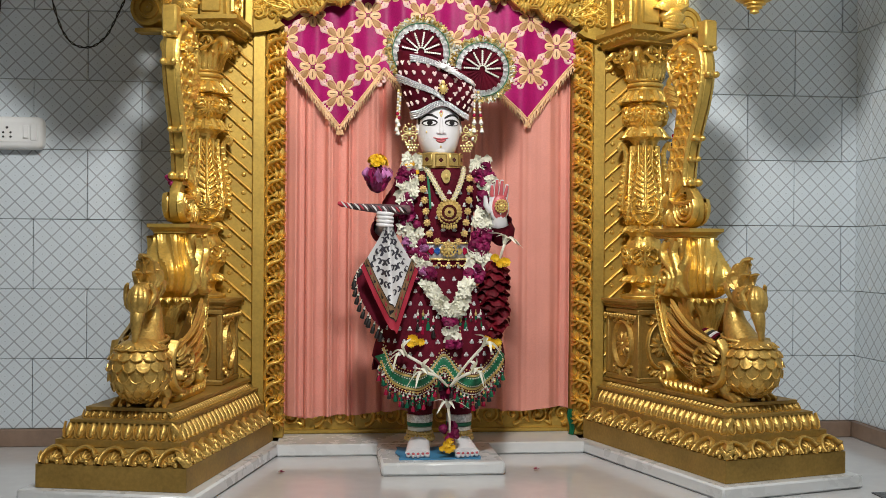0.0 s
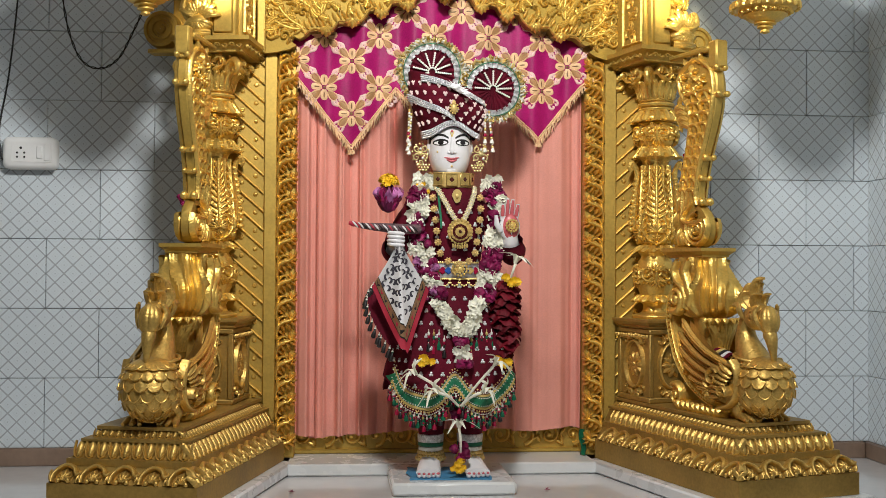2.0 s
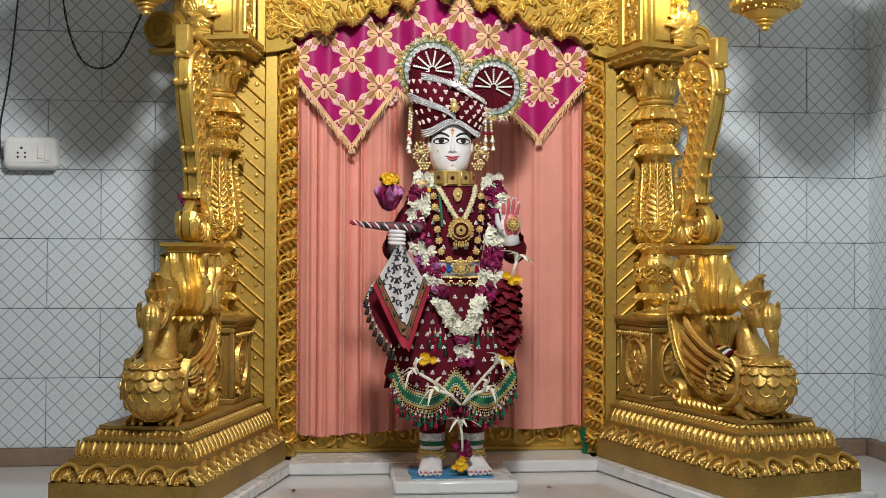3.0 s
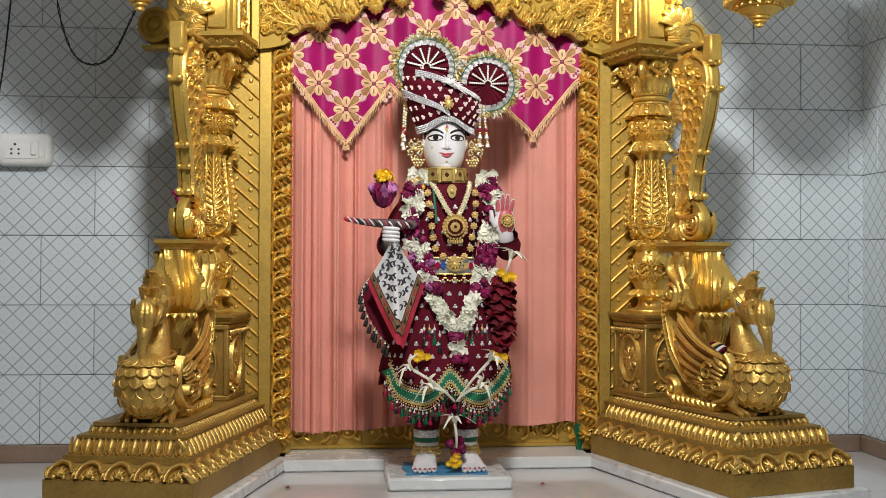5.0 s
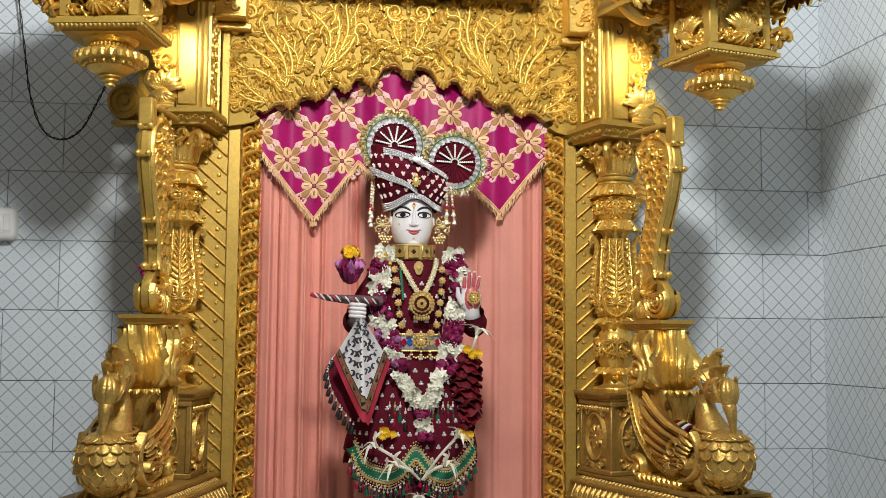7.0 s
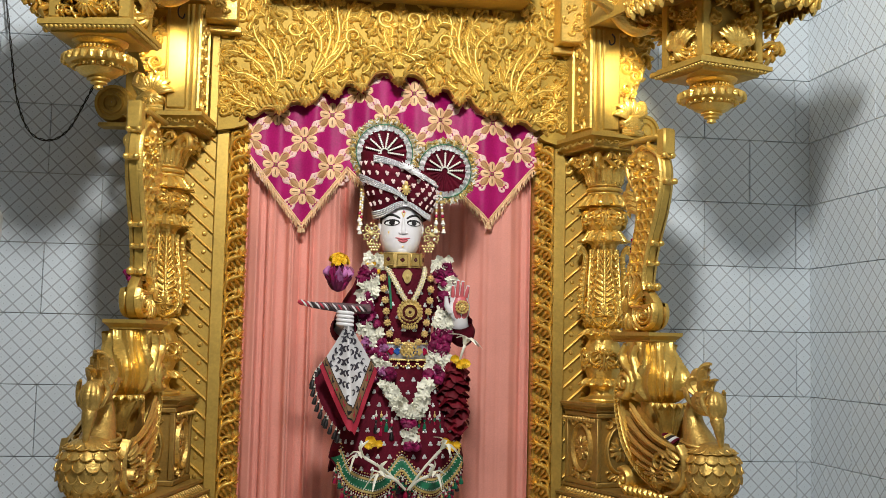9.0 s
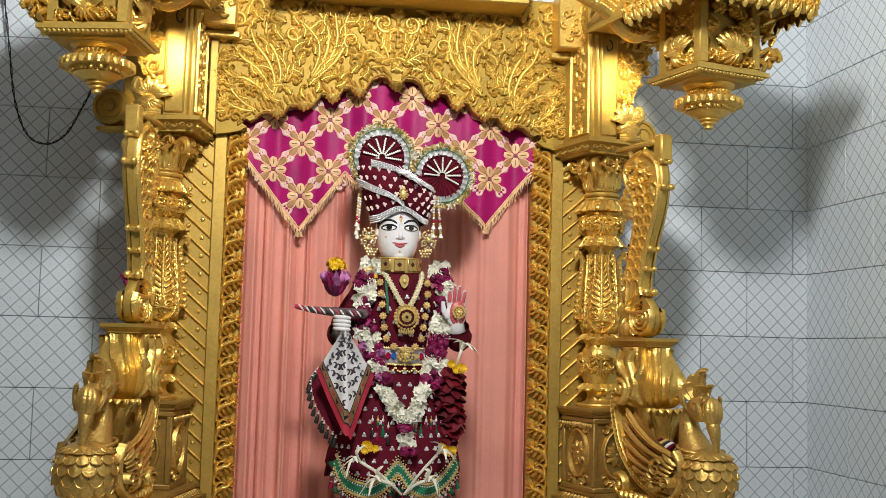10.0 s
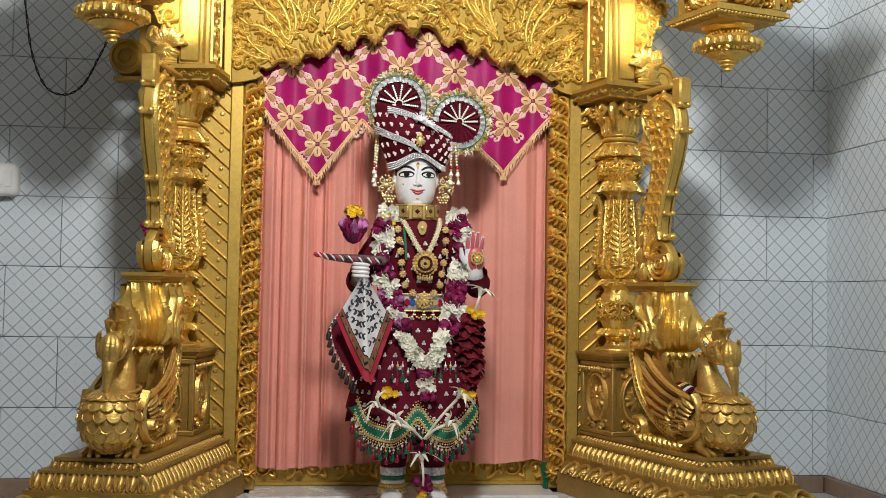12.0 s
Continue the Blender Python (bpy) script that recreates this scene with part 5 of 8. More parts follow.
# low carved panel under the curtain
g = Geo().box(SX - 0.44, SX + 0.44, -0.040, -0.012, 0.035, 0.125, 0.003)
g.box(SX - 0.44, SX + 0.44, -0.052, -0.03, 0.035, 0.047, 0.003)
put = plane_put(-0.040)
base = part("carved_base_panel", g, GOLD_FLAT)
tagged(base, "low gold panel carved with running scrolls below the curtain", "panel")
for k in range(12):
    g = Geo()
    x = SX - 0.40 + k * 0.0727
    sg = 1 if k % 2 else -1
    g.relief(spiral(x, 0.086, 0.03, 0.004, -90 * sg, 430 * sg, 24), 0.007, 0.014, put, 5)
    g.petal(x + 0.035, 0.086, 80 * sg, 0.034, 0.007, 0.012, put)
    g.petal(x + 0.035, 0.086, -60 * sg, 0.028, 0.007, 0.012, put)
    g.petal(x + 0.020, 0.070, 30 * sg, 0.03, 0.006, 0.012, put)
    g.ball(put(x, 0.086, 0.008), 0.008, 9, 6)
    part("scroll", g, GOLD, base)

# arch panel
HALF = [(0.0, 1.333), (0.012, 1.342), (0.03, 1.362), (0.05, 1.362), (0.068, 1.352), (0.078, 1.338), (0.09, 1.318), (0.105, 1.308), (0.118, 1.316), (0.132, 1.325), (0.148, 1.322), (0.158, 1.305), (0.172, 1.288), (0.188, 1.286), (0.198, 1.302), (0.212, 1.300), (0.222, 1.284), (0.238, 1.266), (0.262, 1.258), (0.282, 1.262), (0.300, 1.262), (0.312, 1.245), (0.335, 1.232), (0.36, 1.240), (0.378, 1.236), (0.395, 1.222), (0.41, 1.215), (0.425, 1.222), (0.432, 1.208), (0.418, 1.197), (0.436, 1.186), (0.465, 1.178), (0.505, 1.172), (0.528, 1.174)]
ZT = 1.62
ap = thing("arch_panel", "gold arched panel with scalloped edge and scrolling acanthus carving", "panel", (SX, YF, 1.4))
outline = [(x, z) for x, z in HALF] + [(0.528, ZT)] + [(-0.528, ZT)] + [(-x, z) for x, z in HALF[:0:-1]]
YA = YF - 0.03
n = len(outline)
front = [(SX + x, YA, z) for x, z in outline]
back = [(SX + x, YF + 0.01, z) for x, z in outline]
bmx = bmesh.new()
vf = [bmx.verts.new(p) for p in front]
vb = [bmx.verts.new(p) for p in back]
bmx.faces.new(vf)
bmx.faces.new(vb[::-1])
for i in range(n):
    bmx.faces.new((vf[i], vb[i], vb[(i + 1) % n], vf[(i + 1) % n]))
bmx.normal_update()
bmesh.ops.triangulate(bmx, faces=[f for f in bmx.faces if len(f.verts) > 4])
bmesh.ops.recalc_face_normals(bmx, faces=bmx.faces)
me = bpy.data.meshes.new("board")
bmx.to_mesh(me)
bmx.free()
# board toned darker than its carving, as the shade behind the leaves
me.materials.append(GOLD_SHADE)
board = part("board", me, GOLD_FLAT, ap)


def arch_z(x):
    x = abs(x)
    return lerp_table([(a, b) for a, b in HALF[:28]] + [(0.44, 1.19), (0.53, 1.175)], x)


putA = lambda s, t, h: (SX + s, YA - h, t)
g = Geo()
for sg in (1, -1):                 # raised rim along the scallops
    path = [(sg * x, z + 0.005) for x, z in smooth_line(HALF[:26], 3)]
    g.relief(path, [0.0036] * len(path), 0.007, putA, 4)
    for k in range(30):            # feathering above the rim
        x = 0.015 + k * 0.0132
        z = arch_z(x) + 0.012
        g.petal(sg * x, z, 90 - sg * 28, 0.030, 0.0058, 0.010, putA, 5)
    for x, z in ((0.0, 1.333), (0.105, 1.31), (0.18, 1.287), (0.262, 1.26), (0.335, 1.234)):
        for a in (-150, -120, -90, -60, -30):
            g.petal(sg * x, z + 0.016, a, 0.029 if a == -90 else 0.025, 0.0085, 0.014, putA, 5)
        g.ball(putA(sg * x, z + 0.012, 0.006), 0.007, 8, 5)
part("rim", g, GOLD, board)


def frond(g, ribs, sg, w, put):
    """A bundle of long curved ribs that spring from one root and end in curled tips."""
    mean = [tuple(sum(r[i][c] for r in ribs) / len(ribs) for c in (0, 1)) for i in range(len(ribs[0]))]
    ribs = [[tuple(c + (1 + 0.12 * i) * (p[q] - c) for q, c in ((0, mean[i][0]), (1, mean[i][1]))) for i, p in enumerate(pts)] for pts in ribs]
    for j, pts in enumerate(ribs):
        line = smooth_line([(sg * x, z) for x, z in pts], 7)
        n = len(line) - 1
        g.relief(line, [w * (0.35 + 0.65 * math.sin(math.pi * min(1, 0.12 + 0.80 * i / n))) for i in range(n + 1)], 0.0105, put, 8)
        (x0, z0), (x1, z1) = line[-2], line[-1]
        a = math.degrees(math.atan2(z1 - z0, x1 - x0))
        t = -sg if j % 2 == 0 else sg
        cx, cz = x1 + 0.010 * math.cos(radians(a + 90 * t)), z1 + 0.010 * math.sin(radians(a + 90 * t))
        g.relief(spiral(cx, cz, 0.010, 0.002, a - 90 * t, 330 * t, 12), [0.0046 - 0.002 * i / 12 for i in range(13)], 0.010, put, 4)
        for q in (sg, -sg):                     # lobes along both edges
            for k in range(2, n - 3, 3):
                (xa, za), (xb, zb) = line[k], line[k + 1]
                d = math.degrees(math.atan2(zb - za, xb - xa))
                g.petal(xa, za, d - q * 40, 0.024, 0.0062, 0.0085, put, 6)


WIDE_FRONDS = [([[(0.236, 1.342), (0.182, 1.395), (0.158, 1.455), (0.165, 1.515), (0.150, 1.575)], [(0.238, 1.345), (0.193, 1.405), (0.176, 1.465), (0.186, 1.525), (0.190, 1.585)], [(0.241, 1.348), (0.206, 1.410), (0.196, 1.470), (0.214, 1.520), (0.232, 1.560)], [(0.245, 1.350), (0.222, 1.405), (0.220, 1.455), (0.246, 1.500), (0.262, 1.530)]], 0.0078),
          ([[(0.345, 1.290), (0.333, 1.345), (0.352, 1.400), (0.386, 1.445), (0.392, 1.500)], [(0.349, 1.288), (0.348, 1.335), (0.370, 1.385), (0.408, 1.428), (0.424, 1.470)], [(0.354, 1.286), (0.366, 1.325), (0.394, 1.365), (0.432, 1.395), (0.452, 1.430)], [(0.360, 1.284), (0.384, 1.312), (0.418, 1.340), (0.450, 1.355), (0.470, 1.385)]], 0.0078)]
SMALL_FRONDS = [([[(0.318, 1.330), (0.314, 1.365), (0.322, 1.400), (0.312, 1.430)], [(0.312, 1.330), (0.298, 1.360), (0.296, 1.385), (0.282, 1.405)]], 0.006),
          ([[(0.395, 1.245), (0.430, 1.262), (0.462, 1.290), (0.478, 1.325)], [(0.398, 1.240), (0.436, 1.245), (0.470, 1.262), (0.492, 1.290)]], 0.0062),
          ([[(0.020, 1.400), (0.048, 1.425), (0.075, 1.440), (0.098, 1.432)], [(0.018, 1.405), (0.034, 1.440), (0.048, 1.468), (0.040, 1.492)]], 0.006)]
for ribs, w in WIDE_FRONDS + SMALL_FRONDS:
    for sg in (1, -1):
        g = Geo()
        frond(g, ribs, sg, w, putA)
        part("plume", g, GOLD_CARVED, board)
INNER_SCROLLS = [(0.298, 1.472, 0.023, 200, 430), (0.345, 1.512, 0.019, 20, -420), (0.272, 1.408, 0.019, 100, -420), (0.132, 1.462, 0.024, 300, 430), (0.100, 1.530, 0.022, 200, -430), (0.038, 1.520, 0.028, 250, 440), (0.060, 1.575, 0.018, 90, -420), (0.122, 1.400, 0.018, 200, -420), (0.172, 1.372, 0.016, 180, 400)]
OUTER_SCROLLS = [(0.300, 1.545, 0.022, 120, 430), (0.340, 1.580, 0.018, 10, 400), (0.250, 1.585, 0.018, 300, -400), (0.405, 1.545, 0.022, 200, -430), (0.452, 1.500, 0.022, 60, 430), (0.490, 1.450, 0.019, 120, -420), (0.492, 1.395, 0.017, 250, 420), (0.497, 1.345, 0.016, 90, -400), (0.455, 1.565, 0.022, 10, 420), (0.500, 1.545, 0.019, 170, -400),
           (0.428, 1.300, 0.015, 90, 400), (0.400, 1.290, 0.013, 180, -400), (0.490, 1.225, 0.019, 60, 420), (0.450, 1.222, 0.016, 200, -400), (0.288, 1.335, 0.015, 40, 400), (0.075, 1.475, 0.014, 0, 400), (0.095, 1.412, 0.013, 120, 400), (0.360, 1.450, 0.014, 60, -400)]
SCROLLS = INNER_SCROLLS + OUTER_SCROLLS
for sg in (1, -1):
    for x, z, r, a0, turn in SCROLLS:
        g = Geo()
        leaf_scroll(g, x, z, r, a0, turn, sg, putA)
        part("leaf_scroll", g, GOLD_CARVED, board)
for k in range(6):
    g = Geo().petal(0, 1.385 + k * 0.034, 90, 0.03, 0.008, 0.012, putA)
    g.ball(putA(0, 1.385 + k * 0.034, 0.008), 0.007, 8, 5)
    for q in (1, -1):
        g.petal(q * 0.003, 1.40 + k * 0.034, 90 - q * 55, 0.024, 0.0065, 0.010, putA)
    part("stem_leaf", g, GOLD_CARVED, board)


def acanthus(x, z, ang, length, bend, sg, put):
    """A curved leaf with paired lobes and a curled tip."""
    g, n = Geo(), 8
    path, a = [(sg * x, z)], []
    for i in range(n + 1):
        t = ang + bend * i / n
        a.append(t if sg > 0 else 180 - t)
        if i < n:
            path.append((path[-1][0] + length / n * math.cos(radians(a[-1])), path[-1][1] + length / n * math.sin(radians(a[-1]))))
    g.relief(path, [0.0050 - 0.0030 * i / n for i in range(n + 1)], 0.013, put, 5)
    for i in range(1, n):
        for q in (1, -1):
            g.petal(path[i][0], path[i][1], a[i] + q * (62 - 4 * i), length * 0.40 * (1 - 0.085 * i), 0.0066 - 0.0003 * i, 0.011, put, 5)
    t = 1 if (bend > 0) == (sg > 0) else -1
    cx, cz = path[-1][0] + 0.007 * math.cos(radians(a[-1] + 90 * t)), path[-1][1] + 0.007 * math.sin(radians(a[-1] + 90 * t))
    g.relief(spiral(cx, cz, 0.007, 0.002, a[-1] - 90 * t, 300 * t, 10), [0.0034 - 0.0014 * i / 10 for i in range(11)], 0.012, put, 4)
    return g


rnd = random.Random(21)                          # leaves that fill the ground between the scrolls
spots, tries = [], 0
while len(spots) < 112 and tries < 9000:
    tries += 1
    x, z = rnd.uniform(0.012, 0.505), rnd.uniform(1.19, 1.60)
    if z < arch_z(x) + 0.026 or any((x - a) ** 2 + (z - b) ** 2 < 0.0235 ** 2 for a, b in spots) or any((x - q[0]) ** 2 + (z - q[1]) ** 2 < (q[2] + 0.004) ** 2 for q in SCROLLS):
        continue
    spots.append((x, z))
for x, z in spots:
    ang = math.degrees(math.atan2(z - 1.25, x - 0.26)) + rnd.uniform(-40, 40)
    length, bend = rnd.uniform(0.034, 0.054), rnd.choice((-1, 1)) * rnd.uniform(40, 95)
    for sg in (1, -1):
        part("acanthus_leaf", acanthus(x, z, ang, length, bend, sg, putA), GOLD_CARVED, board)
for sg in (1, -1):
    g = Geo().box(SX + sg * 0.515 - 0.012, SX + sg * 0.515 + 0.012, YA - 0.012, YA + 0.01, 1.172, 1.455, 0.003)
    part("edge_strip", g, GOLD_FLAT, ap)

# lintel with stepped corner blocks above the arch
lt = thing("lintel", "stepped gold lintel above the arched panel", "lintel", (SX, YF, 1.5))
g = Geo().box(SX - 0.36, SX + 0.36, -0.28, YA - 0.001, 1.565, 1.64, 0.004)
part("beam", g, GOLD_FLAT, lt)
for sg in (1, -1):
    M = Matrix.Translation((SX, 0, 0)) @ Matrix.Diagonal((sg, 1, 1, 1))
    g = Geo().box(0.455, 0.545, -0.24, YA - 0.001, 1.46, 1.62, 0.004)
    g.box(0.445, 0.55, -0.19, YA - 0.002, 1.44, 1.459, 0.003)
    f = lambda s, t, h: (s, -0.24 - h, t)
    rnd = random.Random(2)
    for k in range(14):
        g.relief(spiral(0.47 + 0.06 * rnd.random(), 1.475 + 0.1 * rnd.random(), 0.012, 0.002, rnd.uniform(0, 360), 380, 12), 0.0045, 0.008, f, 4)
    part("corner_block", g.moved(M), GOLD, lt)

# ---------------------------------------------------------------- curtain and valance
YC = -0.078


rnd = random.Random(14)
PLEATS = [(rnd.uniform(-0.47, 0.47), rnd.uniform(0.003, 0.018), rnd.uniform(-1, 1)) for _ in range(64)]


def fold(x):
    """Uneven soft pleats with a few sharp creases."""
    y = 0.004 * math.sin(x * 37 + 1.4 * math.sin(x * 11))
    for c, w, a in PLEATS:
        d = (x - c) / w
        y += (0.006 + 0.8 * w) * a * math.exp(-d * d) * (1 - 0.6 * math.tanh(3 * d))
    return y


cu = thing("curtain", "salmon pink pleated chiffon curtain hanging behind the statue", "curtain", (SX, YC, 0.1))
edges = [-0.455, -0.372, -0.17, 0.03, 0.215, 0.372, 0.455]
hems = [(0.092, 0.090), (0.084, 0.096), (0.100, 0.104), (0.106, 0.104), (0.100, 0.110), (0.112, 0.106)]
for i in range(6):
    def sheet(a, b, i=i):
        x = edges[i] + (edges[i + 1] - edges[i]) * a + 0.010 * (a - 0.5) + 0.006 * (1 - b) * math.sin(i * 2.1 + 1)
        z0 = hems[i][0] + (hems[i][1] - hems[i][0]) * a + 0.0015 * math.sin(x * 40)
        return (SX + x, -0.073 + 0.018 * math.tanh(((0.006 if i % 2 else -0.002) + fold(x) * (1.9 - 0.7 * b) + 0.003 * math.sin(b * 9 + x * 20)) / 0.018), z0 + (1.44 - z0) * b)
    part("curtain_panel", Geo().grid(sheet, 130, 16), PINK, cu)

YV = -0.104
HEM = [(-0.46, 1.135), (-0.415, 1.10), (-0.262, 0.908), (-0.135, 1.080), (0.0, 0.93), (0.135, 1.085), (0.278, 0.938), (0.40, 1.09), (0.46, 1.14)]


def val(s, t, h=0.0):
    return (SX + s, YV - h + 0.010 * math.sin(s * 38 + 1.0) + 0.004 * math.sin(s * 90), t)


def valance_sheet(a, b):
    x = -0.46 + 0.92 * a
    z0 = lerp_table(HEM, x)
    return val(x, z0 + (1.43 - z0) * b)


va = thing("valance", "magenta satin valance embroidered with gold flowers and fringed points", "curtain", (SX, YV, 1.4))
part("cloth", Geo().grid(valance_sheet, 160, 30), MAGENTA, va)
CREAM = material("cream_embroidery", (0.80, 0.54, 0.30), 0.6, 0.1, 0.2, 300, 30, 0.3, 0.001)
PALE = material("pale_pink_embroidery", (0.80, 0.55, 0.50), 0.6, 0.0, 0.15, 300, 30, 0.3, 0.001)
OCHRE = material("ochre_embroidery", (0.40, 0.22, 0.09), 0.6, 0.1, 0.2, 300, 30, 0.3, 0.001)
TAN = material("tan_embroidery", (0.24, 0.13, 0.06), 0.6, 0.1, 0.2, 300, 30, 0.3, 0.001)
put = lambda s, t, h: val(s, t, h)


def motif(x, z):
    """Four looped petals with a dark slit, and four scrolled leaves between them."""
    g = Geo()
    for k in range(4):
        a = 90 * k
        ca, sa = math.cos(radians(a)), math.sin(radians(a))
        g.slot = 0
        pill = [(0.006, 0.005), (0.012, 0.0088), (0.020, 0.0100), (0.029, 0.0100), (0.034, 0.0078), (0.0365, 0.003)]
        g.relief([(x + u * ca, z + u * sa) for u, w in pill], [w for u, w in pill], 0.0024, put, 6)
        g.slot = 1
        g.relief([(x + u * ca, z + u * sa) for u in (0.013, 0.017, 0.026, 0.030)], [0.0012, 0.0030, 0.0030, 0.0012], 0.0040, put, 3)
        a = radians(45 + 90 * k)
        ca, sa = math.cos(a), math.sin(a)
        spot = lambda u, v: (x + u * ca - v * sa, z + u * sa + v * ca)
        g.slot = 3
        leaf = [(0.014, 0.002), (0.022, 0.0060), (0.032, 0.0082), (0.042, 0.0066), (0.049, 0.002)]
        g.relief([spot(u, 0.0) for u, w in leaf], [w for u, w in leaf], 0.0016, put, 6)
        for q in (1, -1):
            g.slot = 0
            p = smooth_line([spot(u, v * q) for u, v in ((0.016, 0.003), (0.028, 0.009), (0.042, 0.010), (0.050, 0.003))], 3)
            g.relief(p, [0.0022] * len(p), 0.0026, put, 3)
            g.slot = 2
            p = smooth_line([spot(u, v * q) for u, v in ((0.042, 0.010), (0.053, 0.015), (0.060, 0.010), (0.058, 0.004), (0.054, 0.007))], 3)
            g.relief(p, [0.0040 - 0.0012 * i / len(p) for i in range(len(p))], 0.0026, put, 4)
    g.slot = 1
    g.ball(put(x, z, 0.001), (0.0045, 0.003, 0.0045), 8, 5)
    return part("embroidered_flower", g, [CREAM, TAN, PALE, OCHRE], va)


for row in range(-4, 4):
    for k in range(-3, 5):
        x = -0.026 + k * 0.157 + (0.0785 if row % 2 else 0)
        z = 1.240 + row * 0.0755
        if abs(x) < 0.45 and z > lerp_table(HEM, x) + 0.03:
            motif(x, z)
g = Geo()                                       # fringe along the points
hemline = [(x, lerp_table(HEM, x)) for x in np.linspace(-0.45, 0.45, 210)]
for off, w in ((0.004, 0.0035), (0.013, 0.0025)):
    g.relief([(x, z + off) for x, z in hemline], [w] * len(hemline), 0.003, put, 3)
for x, z in hemline:
    q = rnd.uniform(-0.003, 0.003)
    g.tube([val(x, z + 0.008, 0.003), val(x + q, z - 0.004, 0.006), val(x - q, z - 0.012 - rnd.uniform(0, 0.008), 0.003)], [0.0016, 0.0018, 0.0007], 4)
for x, z in ((-0.262, 0.908), (0.278, 0.938)):
    for k in range(8):
        g.tube([val(x + 0.002 * k - 0.007, z, 0.003), val(x + 0.003 * k - 0.010, z - 0.012, 0.003)], [0.002, 0.001], 4)
part("fringe", g, CREAM, va)
# ---------------------------------------------------------------- the statue, one plain body
PAINT_BLACK = material("black_paint", (0.012, 0.010, 0.010), 0.35, 0, 0.2, 80, 10, 0.02)
PAINT_RED = material("red_paint", (0.52, 0.11, 0.13), 0.4, 0, 0.1, 80, 10, 0.02)
PAINT_PINK = material("pink_paint", (0.56, 0.11, 0.12), 0.4, 0, 0.15, 80, 10, 0.02)
PAINT_WHITE = material("white_paint", (0.85, 0.85, 0.85), 0.3, 0, 0.03, 80, 10, 0.02)
BRASS = material("jewel_gold", (0.72, 0.53, 0.19), 0.33, 0.45, 0.2, 400, 40, 0.3, 0.001)
SILVER = material("silver_sequin", (0.74, 0.75, 0.76), 0.30, 0.4, 0.6, 500, 120, 0.5, 0.001)
GREEN = material("green_velvet", (0.008, 0.15, 0.068), 0.5, 0, 0.5, 300, 40, 0.3, 0.001)
CRIMSON = material("crimson_cloth", (0.42, 0.02, 0.045), 0.6, 0, 0.15, 300, 20, 0.2, 0.001)
LINEN = material("white_linen", (0.72, 0.71, 0.71), 0.75, 0, 0.06, 300, 12, 0.2, 0.001)
PRINT = material("dark_print", (0.05, 0.045, 0.06), 0.8, 0, 0.2, 300, 20)
JASMINE = material("white_petals", (0.80, 0.79, 0.66), 0.55, 0, 0.12, 200, 30, 0.2, 0.001, random_tint=0.12)
ROSE = material("magenta_petals", (0.19, 0.008, 0.060), 0.5, 0, 0.5, 150, 30, 0.25, 0.001, random_tint=0.4, spec=0.25)
PLUM = material("plum_petals", (0.10, 0.008, 0.040), 0.5, 0, 0.45, 150, 30, 0.25, 0.001, spec=0.25)
ORCHID = material("purple_petals", (0.46, 0.15, 0.36), 0.5, 0, 0.3, 150, 30, 0.25, 0.001, random_tint=0.35)
DARK_ROSE = material("burgundy_petals", (0.11, 0.002, 0.008), 0.6, 0, 0.5, 150, 30, 0.3, 0.001, random_tint=0.3, spec=0.2)
MARIGOLD = material("marigold_petals", (0.82, 0.50, 0.01), 0.55, 0, 0.2, 200, 40, 0.3, 0.001, random_tint=0.12)
PEARL = material("pearl", (0.78, 0.76, 0.68), 0.25, 0.1, 0.08, 100, 20, 0.02)
RUBY = material("ruby_bead", (0.30, 0.008, 0.04), 0.2, 0, 0.3, 100, 20, 0.02)
EMERALD = material("emerald_bead", (0.01, 0.12, 0.06), 0.2, 0, 0.3, 100, 20, 0.02)
BLUE_CLOTH = material("blue_cloth", (0.06, 0.24, 0.42), 0.7, 0, 0.15, 200, 12, 0.2, 0.001)

CX, CY = -0.010, -0.355
ROBE = [(0.17, 0.170), (0.21, 0.180), (0.26, 0.181), (0.32, 0.170), (0.38, 0.152), (0.44, 0.122), (0.49, 0.090), (0.53, 0.074), (0.58, 0.076), (0.64, 0.084), (0.70, 0.092), (0.74, 0.094), (0.765, 0.078), (0.785, 0.052), (0.80, 0.044)]


def robe_r(z):
    rx = lerp_table(ROBE, z)
    return rx, (0.046 + 0.36 * rx)


def robe_y(x, z):
    rx, ry = robe_r(z)
    f = min(0.985, abs(x - CX) / rx)
    return CY - ry * math.sqrt(1 - f * f)


on_robe = lambda s, t, h: (s, robe_y(s, t) - h, t)
HX, HY = -0.0165, -0.362
HEAD = [(0.8085, 0.010, 0.022), (0.8125, 0.026, 0.041), (0.8225, 0.0385, 0.053), (0.838, 0.0470, 0.0595), (0.860, 0.0540, 0.0625), (0.892, 0.0585, 0.0635), (0.92, 0.059, 0.0635), (0.95, 0.056, 0.062), (0.98, 0.045, 0.05)]
head_line = smooth_line(HEAD, 4)
hr = [(z, a) for z, a, b in head_line]
hd = [(z, b) for z, a, b in head_line]


def on_face(s, t, h):
    a, b = lerp_table(hr, t), lerp_table(hd, t)
    f = min(0.97, abs(s - HX) / a)
    return (s, HY - b * math.sqrt(1 - f * f) - h, t)


